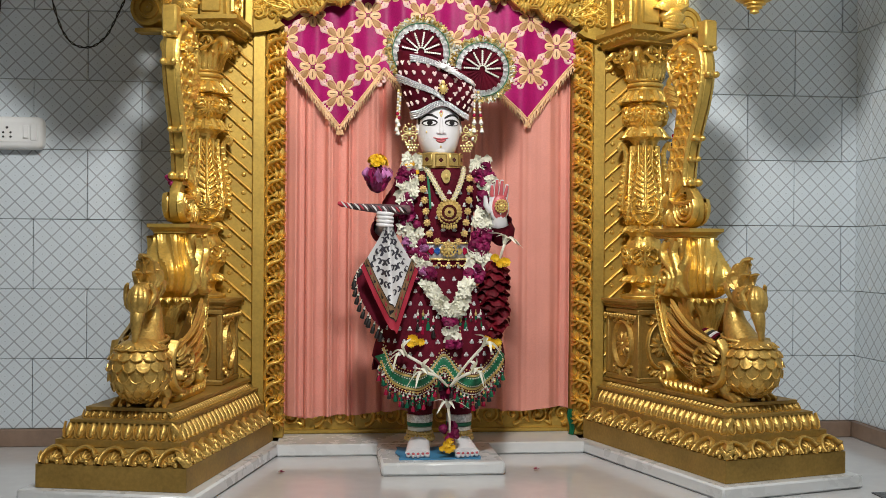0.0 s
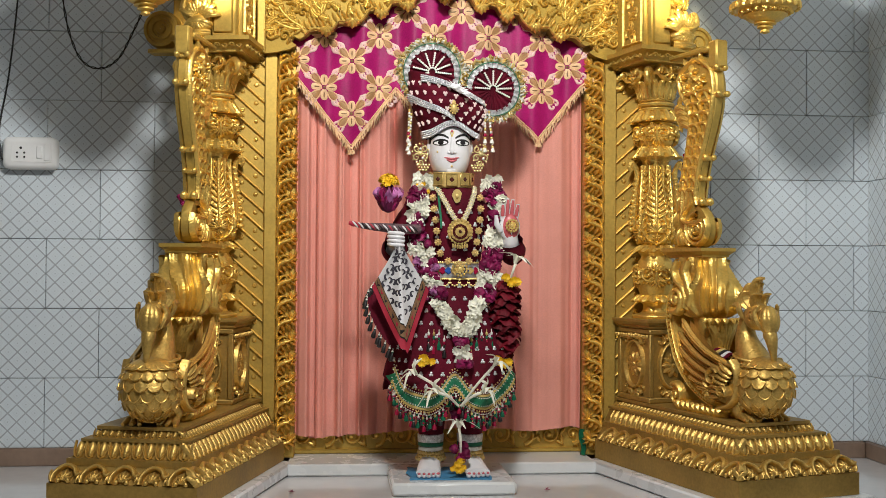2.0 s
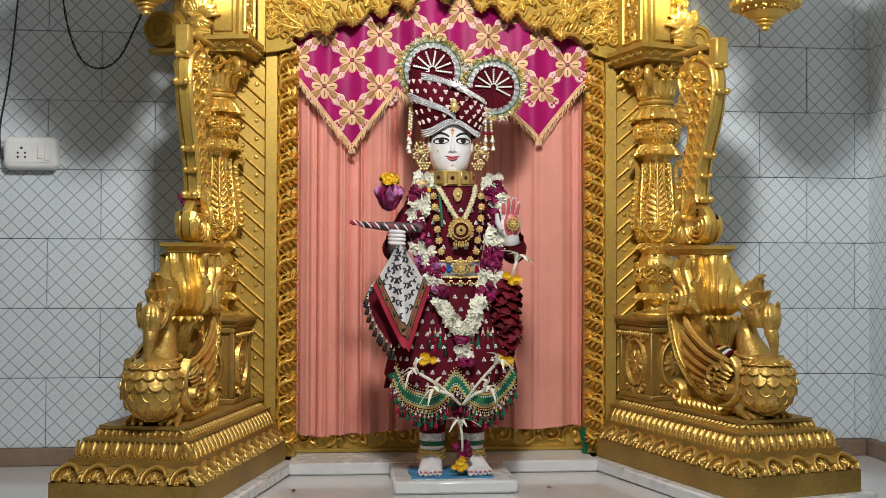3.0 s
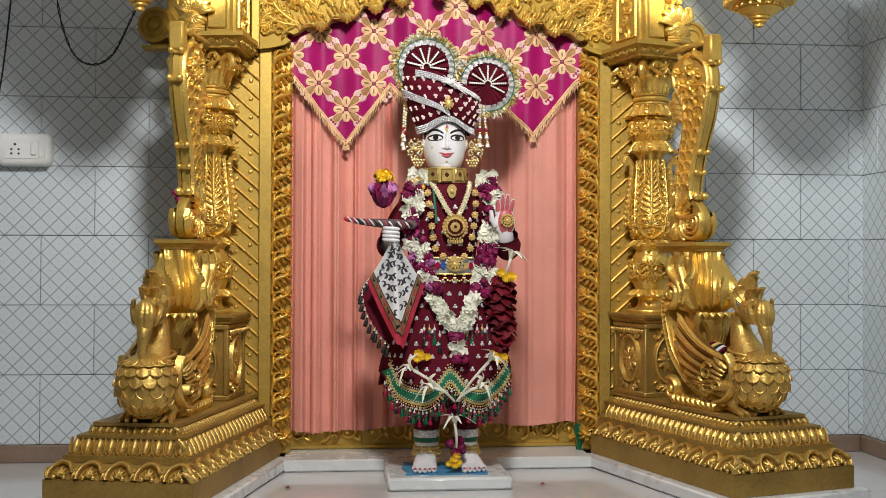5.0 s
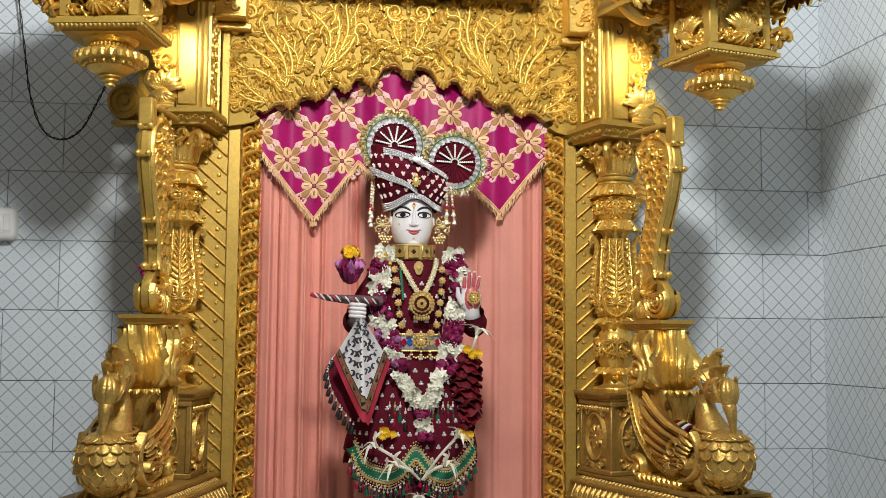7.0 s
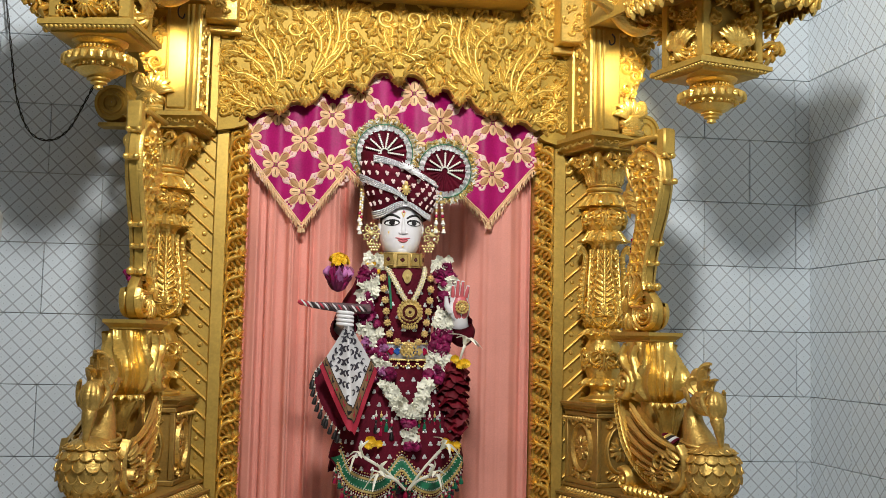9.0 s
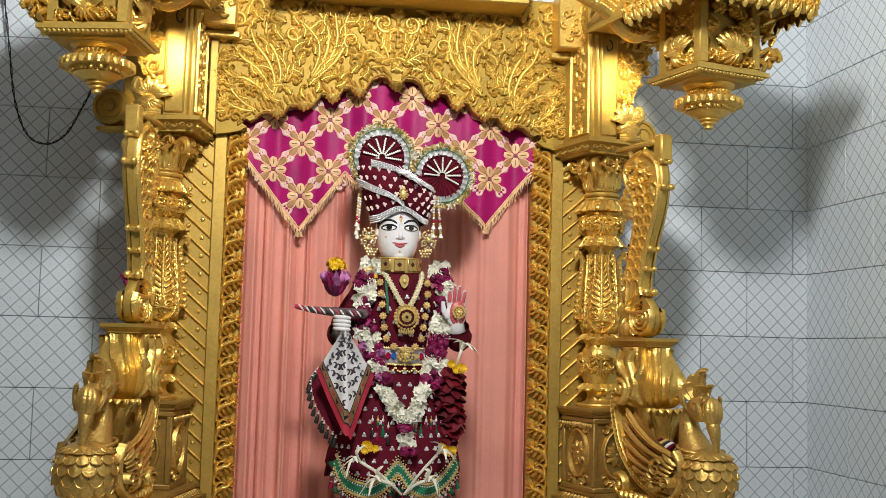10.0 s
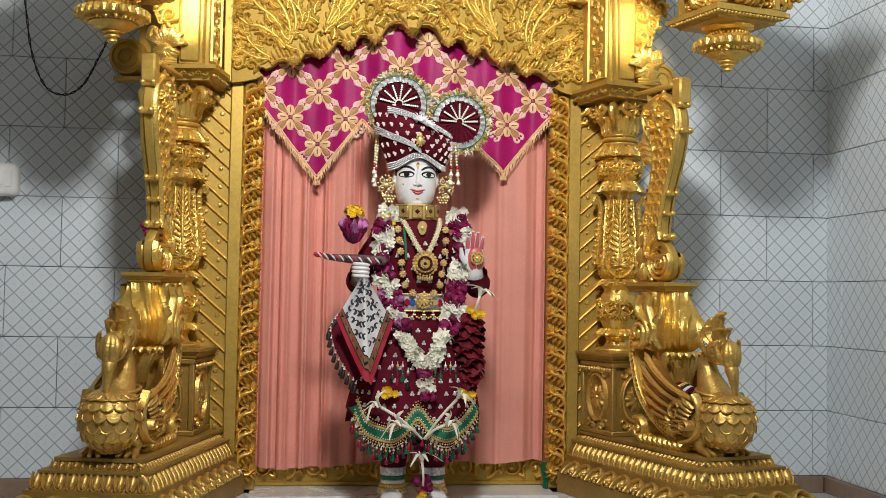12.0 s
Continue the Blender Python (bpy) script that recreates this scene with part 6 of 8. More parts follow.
g = Geo()
g.loft([[(HX + a * math.sin(2 * math.pi * k / 40), HY - b * math.cos(2 * math.pi * k / 40), z) for k in range(40)] for z, a, b in head_line])
g.tube([(HX, HY + 0.01, 0.76), (HX, HY + 0.004, 0.80), (HX, HY, 0.84)], [0.045, 0.040, 0.040], 20)
nose = [(HX, 0.911), (HX, 0.897), (HX, 0.883), (HX, 0.8745), (HX, 0.870)]
g.relief(nose, [0.0036, 0.0044, 0.0060, 0.0082, 0.003], 0.0086, on_face, 8)
for sg in (1, -1):
    g.ball(on_face(HX + sg * 0.0080, 0.8738, 0.001), (0.0042, 0.0050, 0.0038), 10, 6)
    g.ball(on_face(HX + sg * 0.052, 0.89, -0.02), (0.010, 0.016, 0.022), 10, 8)
g.ball(on_face(HX, 0.829, -0.0115), (0.018, 0.013, 0.013), 16, 12)
for sg in (1, -1):
    ex = HX + sg * 0.0288
    eye = lambda n, w, h, e: [(ex + w * math.cos(2 * math.pi * k / n), 0.9005 + h * math.sin(2 * math.pi * k / n)) for k in range(n)]
    for slot, w, h, e, off in ((1, 0.0198, 0.0086, 0.0012, 0), (3, 0.0162, 0.0050, 0.0022, -0.0014), (1, 0.0072, 0.0058, 0.0030, -0.0006)):
        g.slot = slot
        ring = [on_face(x, z + off, e) for x, z in eye(20, w, h, e)]
        g.add(ring + [on_face(ex, 0.9005 + off, e + 0.0008)], [(k, (k + 1) % 20, 20) for k in range(20)])
    g.slot = 1
    g.relief(smooth_line([(HX + sg * 0.0085, 0.9105), (HX + sg * 0.022, 0.9185), (HX + sg * 0.038, 0.9195), (HX + sg * 0.0515, 0.9095)], 4), [0.0016, 0.0022, 0.0026, 0.0028, 0.0029, 0.0029, 0.0028, 0.0026, 0.0024, 0.002, 0.0017, 0.0013, 0.001], 0.0014, on_face, 3)
g.slot = 1
for sg in (1, -1):
    g.relief(smooth_line([(HX + sg * 0.046, 0.936), (HX + sg * 0.0530, 0.920), (HX + sg * 0.0545, 0.898)], 4), [0.0045 - 0.0003 * k for k in range(9)], 0.002, on_face, 4)
g.slot = 2
g.relief(smooth_line([(HX - 0.0195, 0.8610), (HX - 0.006, 0.8580), (HX, 0.8564), (HX + 0.006, 0.8580), (HX + 0.0195, 0.8610)], 4), [0.0009 + 0.0025 * math.sin(math.pi * k / 16) for k in range(17)], 0.004, on_face, 4)
g.relief(smooth_line([(HX - 0.0135, 0.8555), (HX, 0.8508), (HX + 0.0135, 0.8555)], 4), [0.001 + 0.0026 * math.sin(math.pi * k / 8) for k in range(9)], 0.004, on_face, 4)
g.slot = 4
for x, z in ((HX, 0.838), (HX - 0.036, 0.876)):
    g.ball(on_face(x, z, 0.0005), (0.0030, 0.0014, 0.0030), 8, 5)
for sg in (1, -1):
    g.relief([(HX, 0.914), (HX + sg * 0.0042, 0.928)], [0.0016, 0.0016], 0.0012, on_face, 3)
g.slot = 2
g.ball(on_face(HX, 0.9285, 0.0), (0.0034, 0.0018, 0.0034), 10, 6)
g.slot = 0
# trunk and legs under the clothes
g.lathe([(0.03, 0.25), (0.06, 0.30), (0.065, 0.6), (0.07, 0.72), (0.03, 0.79)], 20, m=Matrix.Translation((CX, CY, 0)) @ Matrix.Diagonal((1, 0.7, 1, 1)))
for sg, fx in ((-1, -0.060), (1, 0.044)):
    g.tube([(fx, -0.345, 0.045), (fx, -0.345, 0.10), (fx, -0.35, 0.25), (fx * 0.7, -0.355, 0.36)], [0.026, 0.024, 0.034, 0.045], 18)
    foot = smooth_line([(fx, -0.33, 0.054, 0.028, 0.020), (fx + sg * 0.003, -0.365, 0.062, 0.028, 0.026), (fx + sg * 0.008, -0.40, 0.055, 0.031, 0.018), (fx + sg * 0.012, -0.43, 0.049, 0.032, 0.0115)], 4)
    g.loft([[(x + w * math.cos(2 * math.pi * k / 20), y, z + h * math.sin(2 * math.pi * k / 20)) for k in range(20)] for x, y, z, w, h in foot])
    for k in range(5):
        tx = fx + sg * 0.012 + (-0.025 + 0.0122 * k)
        big = 1.35 if (k == 0) == (sg > 0) and k in (0, 4) or (k == 4 and sg < 0) else 1
        ty = -0.437 - 0.004 * big - 0.004 * math.sin(k)
        g.slot = 0
        g.ball((tx, ty, 0.0455), (0.0058 * big, 0.012, 0.0075 * big), 10, 6)
        g.slot = 2
        g.ball((tx, ty - 0.008, 0.0495), (0.0038 * big, 0.0042, 0.0034), 8, 5)
    g.slot = 0
# right arm: fist that grips the rod
g.tube(smooth_line([(-0.095, -0.36, 0.74), (-0.145, -0.37, 0.65), (-0.163, -0.40, 0.618), (-0.158, -0.44, 0.636)], 4), [0.034 - 0.0014 * i for i in range(13)], 14)
g.ball((-0.159, -0.447, 0.646), (0.021, 0.020, 0.024), 14, 10)
for k in range(4):
    z = 0.664 - 0.0098 * k
    g.tube(smooth_line([(-0.180, -0.445, z), (-0.174, -0.464, z - 0.001), (-0.156, -0.470, z - 0.002), (-0.141, -0.461, z - 0.003)], 3), [0.0046, 0.0052, 0.0056, 0.0054, 0.0050, 0.0054, 0.0054, 0.0050, 0.0044, 0.0034], 8)
# left arm: raised open palm
g.tube(smooth_line([(0.085, -0.36, 0.74), (0.135, -0.365, 0.66), (0.145, -0.385, 0.622), (0.140, -0.41, 0.64), (0.136, -0.425, 0.675)], 4), [0.034 - 0.0010 * i for i in range(17)], 14)
g.ball((0.135, -0.428, 0.682), (0.028, 0.012, 0.036), 16, 10)
for k in range(4):
    x = 0.116 + 0.0115 * k
    top = (0.742, 0.756, 0.754, 0.742)[k]
    g.tube([(x, -0.428, 0.70), (x + 0.001 * k, -0.43, (0.70 + top) / 2), (x + 0.002 * k, -0.431, top)], [0.0068, 0.0064, 0.0045], 10)
g.tube([(0.112, -0.430, 0.672), (0.100, -0.436, 0.69), (0.098, -0.438, 0.712)], [0.0085, 0.0075, 0.0045], 10)
g.slot = 5
g.ball((0.137, -0.4335, 0.683), (0.0225, 0.0090, 0.033), 14, 8)
for k in range(4):
    x = 0.116 + 0.0115 * k
    top = (0.742, 0.756, 0.754, 0.742)[k]
    g.tube([(x, -0.4325, 0.71), (x + 0.001 * k, -0.4345, (0.71 + top) / 2), (x + 0.002 * k, -0.4345, top - 0.003)], [0.0052, 0.0050, 0.0032], 8)
statue = part("statue", g, [SKIN, PAINT_BLACK, PAINT_RED, PAINT_WHITE, BRASS, PAINT_PINK], angle=60)
tagged(statue, "white painted marble standing statue dressed in maroon temple clothes", "statue")

# blue cloth under the feet
g = Geo().grid(lambda a, b: (-0.122 + 0.21 * a + 0.004 * math.sin(b * 9), -0.455 + 0.165 * b + 0.003 * math.sin(a * 11), 0.0375 + 0.0012 * math.sin(a * 23 + b * 8)), 24, 16)
g.grid(lambda a, b: (-0.122 + 0.21 * a, -0.455 + 0.003 * math.sin(a * 11), 0.0345 + (0.003 + 0.0012 * math.sin(a * 23)) * b), 24, 1)
tagged(part("foot_cloth", g, BLUE_CLOTH), "small blue cloth spread on the marble slab", "cloth")

# ---------------------------------------------------------------- robe
robe = thing("robe", "maroon velvet robe with silver sprigs, green hem and bead tassels", "robe", (CX, CY, 0.2))
HEMZ = smooth_line([(-0.195, 0.300), (-0.170, 0.262), (-0.135, 0.215), (-0.085, 0.194), (-0.045, 0.210), (-0.010, 0.252), (0.025, 0.212), (0.065, 0.196), (0.11, 0.216), (0.15, 0.265), (0.175, 0.300)], 6)


def robe_sheet(a, b):
    th = a * 2 * math.pi
    z1 = 0.80
    x = CX + robe_r(0.25)[0] * math.sin(th)
    z0 = lerp_table(HEMZ, x) if math.cos(th) > -0.2 else 0.25
    z = z0 + (z1 - z0) * b
    rx, ry = robe_r(z)
    f = 1 + 0.035 * max(0, 1 - (z - 0.2) / 0.3) * math.sin(13 * th + 2 * math.sin(3 * th)) if z < 0.5 else 1
    return (CX + rx * f * math.sin(th), CY - ry * f * math.cos(th), z)


part("skirt_and_body", Geo().grid(robe_sheet, 120, 60, wrap_u=True), MAROON, robe)
for pts, name in ((((-0.088, -0.36, 0.745), (-0.14, -0.37, 0.66), (-0.163, -0.40, 0.618), (-0.161, -0.430, 0.628)), "sleeve"), (((0.078, -0.36, 0.745), (0.13, -0.365, 0.665), (0.152, -0.385, 0.614), (0.142, -0.412, 0.646)), "sleeve")):
    line = smooth_line(pts, 5)
    part(name, Geo().tube(line, [0.041 - 0.0008 * i + 0.002 * math.sin(i * 2.2) for i in range(len(line))], 20, closed=False), MAROON, robe)
g = Geo()
for row in range(16):
    z = 0.24 + row * 0.032
    rx, ry = robe_r(z)
    n = max(3, int(2 * rx / 0.03))
    for k in range(-n, n + 1):
        th = (k + (0.5 if row % 2 else 0)) * 0.030 / rx
        if abs(th) > 1.35 or z < lerp_table(HEMZ, CX + rx * math.sin(th)) + 0.055:
            continue
        f = 1 + 0.035 * max(0, 1 - (z - 0.2) / 0.3) * math.sin(13 * th + 2 * math.sin(3 * th)) if z < 0.5 else 1
        p = Vector((CX + rx * f * math.sin(th), CY - ry * f * math.cos(th), z))
        for dx, dz in ((0, 0.0032), (-0.003, -0.002), (0.003, -0.002)):
            g.ball(p + Vector((dx * math.cos(th), dx * math.sin(th) * 0.5 - 0.0008, dz)), (0.0034, 0.0015, 0.0034), 6, 4)
tagged(part("sprig_pattern", g, SILVER, robe, "small silver three-dot sprigs"), kind="stuff")


def hem_band(off, w, h):
    g = Geo()
    path = [(x, lerp_table(HEMZ, x) + off) for x in np.linspace(-0.172, 0.152, 80)]

    def put(s, t, hh):
        th = math.asin(max(-1, min(1, (s - CX) / 0.178)))
        rx, ry = robe_r(max(0.2, t))
        f = 1 + 0.035 * max(0, 1 - (t - 0.2) / 0.3) * math.sin(13 * th + 2 * math.sin(3 * th))
        return (CX + rx * f * math.sin(th), CY - ry * f * math.cos(th) - 0.001 - hh, t)
    g.relief(path, [w] * len(path), h, put, 4)
    return g


part("hem_band", hem_band(0.036, 0.0145, 0.004), GREEN, robe, "green velvet band")
for off in (0.020, 0.052):
    part("hem_trim", hem_band(off, 0.0036, 0.004), BRASS, robe, "gold sequin trim")


def hem_beads(off, step, r):
    """A row of small beads that follows the hem."""
    g = Geo()
    for x in np.arange(-0.172, 0.152, step):
        x = float(x)
        t = lerp_table(HEMZ, x) + off
        th = math.asin(max(-1, min(1, (x - CX) / 0.178)))
        rx, ry = robe_r(max(0.2, t))
        f = 1 + 0.035 * max(0, 1 - (t - 0.2) / 0.3) * math.sin(13 * th + 2 * math.sin(3 * th))
        g.ball((CX + rx * f * math.sin(th), CY - ry * f * math.cos(th) - 0.005, t), r, 6, 4)
    return g


for off, step, r, mat in ((0.006, 0.0045, 0.0019, PEARL), (0.013, 0.0055, 0.0023, BRASS), (0.026, 0.005, 0.0019, PEARL), (0.046, 0.005, 0.0019, PEARL), (0.059, 0.0045, 0.0019, PEARL), (0.0665, 0.0065, 0.0022, BRASS)):
    tagged(part("beading", hem_beads(off, step, r), mat, robe, "row of tiny beads"), kind="stuff")


def tassel_mesh(length, mats, drop):
    g = Geo()
    g.slot = 0
    g.tube([(0, 0, 0.002), (0, 0, -length)], 0.0012, 5)
    for k in range(3):
        g.slot = (0, 1, 2)[k % 3]
        g.ball((0, 0, -0.006 - k * (length - 0.014) / 3), 0.0034, 7, 5)
    g.slot = 2
    g.lathe([(0.002, -length + 0.008), (0.0052, -length + 0.001), (0.006, -length - drop), (0.001, -length - drop - 0.002)], 8)
    return g.mesh("tassel", mats, 60)


TAS = [tassel_mesh(0.030, [PEARL, RUBY, PAINT_BLACK], 0.006), tassel_mesh(0.034, [BRASS, EMERALD, RUBY], 0.006), tassel_mesh(0.026, [PEARL, ROSE, EMERALD], 0.007)]
for k, x in enumerate(np.linspace(-0.172, 0.152, 64)):
    th = math.asin(max(-1, min(1, (float(x) - CX) / 0.178)))
    z = lerp_table(HEMZ, float(x)) + 0.004
    rx, ry = robe_r(max(0.2, z))
    piece("tassel", TAS[k % 3], Matrix.Translation((CX + rx * math.sin(th), CY - ry * math.cos(th) - 0.004 + 0.005 * (k % 2), z + 0.010 * (k % 2))) @ Matrix.Rotation(0.12 * math.sin(k * 2.3), 4, "Y"), robe)
# bead strings across the thighs
for k, x in enumerate([-0.075, -0.062, -0.049, -0.036, 0.034, 0.048, 0.062, 0.076, 0.09]):
    z = 0.415 if abs(x) > 0.045 else 0.40
    piece("tassel", TAS[k % 3], Matrix.Translation((x, robe_y(x, z) - 0.006, z)) @ Matrix.Diagonal((1.1, 1.1, 1.5, 1)), robe)

# leggings with sequin cuffs
for sg, fx in ((-1, -0.060), (1, 0.044)):
    lg = thing("legging", "maroon legging with a silver and green cuff", "legging", (fx, -0.35, 0.09), "leggings")
    part("cloth", Geo().lathe([(0.030, 0.122), (0.034, 0.15), (0.042, 0.20), (0.05, 0.26)], 28, lambda th, z: 1 + 0.03 * math.sin(7 * th + z * 60), m=Matrix.Translation((fx, -0.347, 0))), MAROON, lg)
    part("silver_cuff", Geo().lathe([(0.031, 0.116), (0.034, 0.117), (0.035, 0.136), (0.032, 0.138)], 28, m=Matrix.Translation((fx, -0.347, 0))), SILVER, lg, "silver sequin cuff")
    part("green_cuff", Geo().lathe([(0.030, 0.106), (0.034, 0.107), (0.034, 0.1155), (0.030, 0.116)], 28, m=Matrix.Translation((fx, -0.347, 0))), GREEN, lg, "green velvet cuff")
    an = thing("anklet", "gold bell anklet round a painted foot", "anklet", (fx, -0.347, 0.08), "anklets")
    part("band", Geo().lathe([(0.028, 0.094), (0.032, 0.095), (0.032, 0.104), (0.028, 0.105)], 24, m=Matrix.Translation((fx, -0.347, 0))), PEARL, an)
    bell = Geo().ball((0, 0, 0), 0.0055, 8, 6).mesh("bell", BRASS, 60)
    for row, (r, z) in enumerate(((0.031, 0.089), (0.033, 0.080), (0.036, 0.073))):
        for k in range(12):
            a = math.pi * (k + 0.5 * (row % 2)) / 11 - math.pi / 2
            piece("bell", bell, Matrix.Translation((fx + r * math.sin(a), -0.347 - r * math.cos(a), z)), an)
# ---------------------------------------------------------------- turban, fans and jewels
def tur(th, f, h=0.0):
    """Point of the turban's side: th from the front, f from the brow to the top."""
    cx = -0.0135 - 0.016 * f
    r = 0.064 + 0.043 * math.sin(min(1.0, f * 1.25) * math.pi / 2) - 0.010 * f * f + h
    x = cx + r * math.sin(th)
    z = 0.914 + 0.142 * f - 0.34 * f * (x - cx) + 0.026 * (1 - f) * max(0, math.cos(th)) ** 5
    return (x, HY - r * 0.98 * math.cos(th), z)


BLUSH = material("blush_thread", (0.72, 0.55, 0.52), 0.5, 0, 0.15, 200, 30)
BAND_GREY = material("grey_band", (0.30, 0.31, 0.33), 0.5, 0.2, 0.3, 300, 60, 0.3, 0.001)
SEQUIN = material("sequin_bead", (0.78, 0.79, 0.80), 0.25, 0.4, 0.4, 700, 300, 0.3, 0.001)
tb = thing("turban", "maroon velvet turban with silver sequin bands and a brooch", "turban", (HX, HY, 0.92))
g = Geo().grid(lambda a, b: tur(a * 2 * math.pi, b, 0.0015 * math.sin(b * 30 + a * 12)), 64, 20, wrap_u=True)
g.grid(lambda a, b: tuple(Vector(tur(a * 2 * math.pi, 1.0)) * (1 - b) + (Vector((-0.030, HY, 1.062))) * b), 64, 4, wrap_u=True)
part("cloth", g, MAROON, tb)


def band(pts, w, n=30):
    g = Geo()
    path = smooth_line(pts, 8)
    rows, m1 = [], 5
    for i, (s, t) in enumerate(path):
        for k in range(m1):
            q = -1 + 2 * k / (m1 - 1)
            rows.append(tur(s, t + q * w, 0.0035 * (1 - 0.5 * q * q) + 0.004 * (1 - q) * max(0, 1 - 2 * t)))
    g.add(rows, [(i * m1 + k, i * m1 + k + 1, (i + 1) * m1 + k + 1, (i + 1) * m1 + k) for i in range(len(path) - 1) for k in range(m1 - 1)])
    g.slot = 1
    fine = smooth_line(pts, 14)
    for i in range(0, len(fine), 1):
        for q in (-0.72, -0.24, 0.24, 0.72):
            s, t = fine[i]
            g.ball(tur(s, t + q * w, 0.0045 + 0.004 * (1 - q) * max(0, 1 - 2 * t)), 0.0020, 6, 4)
    return g


part("brow_band", band([(-1.7, 0.06), (-0.8, 0.05), (0, 0.07), (0.8, 0.05), (1.7, 0.06)], 0.065), [BAND_GREY, SEQUIN], tb, "silver sequin band")
part("cross_band", band([(-1.6, 0.62), (-1.0, 0.54), (-0.4, 0.38), (0.05, 0.16)], 0.06), [BAND_GREY, SEQUIN], tb, "silver sequin band")
part("top_band", band([(-0.75, 0.90), (-0.2, 0.90), (0.4, 0.86), (1.0, 0.84), (1.6, 0.90)], 0.065), [BAND_GREY, SEQUIN], tb, "silver sequin band")
g = Geo()
rnd = random.Random(4)
for row in range(5):
    for k in range(-5, 6):
        th, f = (k + (0.5 if row % 2 else 0)) * 0.27, 0.22 + row * 0.15
        p = Vector(tur(th, f, 0.001))
        for dx, dz in ((0, -0.0030), (-0.0030, 0.0022), (0.0030, 0.0022)):
            g.ball(p + Vector((dx, 0, dz)), (0.0034, 0.0015, 0.0036), 7, 5)
tagged(part("sprig_pattern", g, BLUSH, tb, "small white three-dot sprigs"), kind="stuff")
g = Geo()
rnd = random.Random(9)
for k in range(110):
    a, l = rnd.uniform(-0.5, math.pi + 0.5), rnd.uniform(0.012, 0.034)
    p = Vector(tur(0.15, 0.80, 0.006))
    q = p + Vector((l * math.cos(a) * 1.1 + 0.008, -0.004 - 0.006 * rnd.random(), l * math.sin(a) * 0.55 - l * math.cos(a) * 0.55))
    g.tube([p, (p + q) / 2 + Vector((0, -0.006, 0.002)), q], [0.0016, 0.0018, 0.0006], 4)
part("feather_tuft", g, PAINT_WHITE, tb, "white feather tuft")
g = Geo()
p = Vector(tur(0.04, 0.38, 0.008))
g.ball(p, (0.0085, 0.005, 0.011), 12, 8)
g.ball(p + Vector((0, 0, 0.014)), (0.005, 0.004, 0.007), 10, 6)
for k in range(10):
    a = 2 * math.pi * k / 10
    g.ball(p + Vector((0.0105 * math.cos(a), 0, 0.0135 * math.sin(a))), 0.0028, 7, 5)
part("brooch", g, BRASS, tb, "teardrop gold brooch")

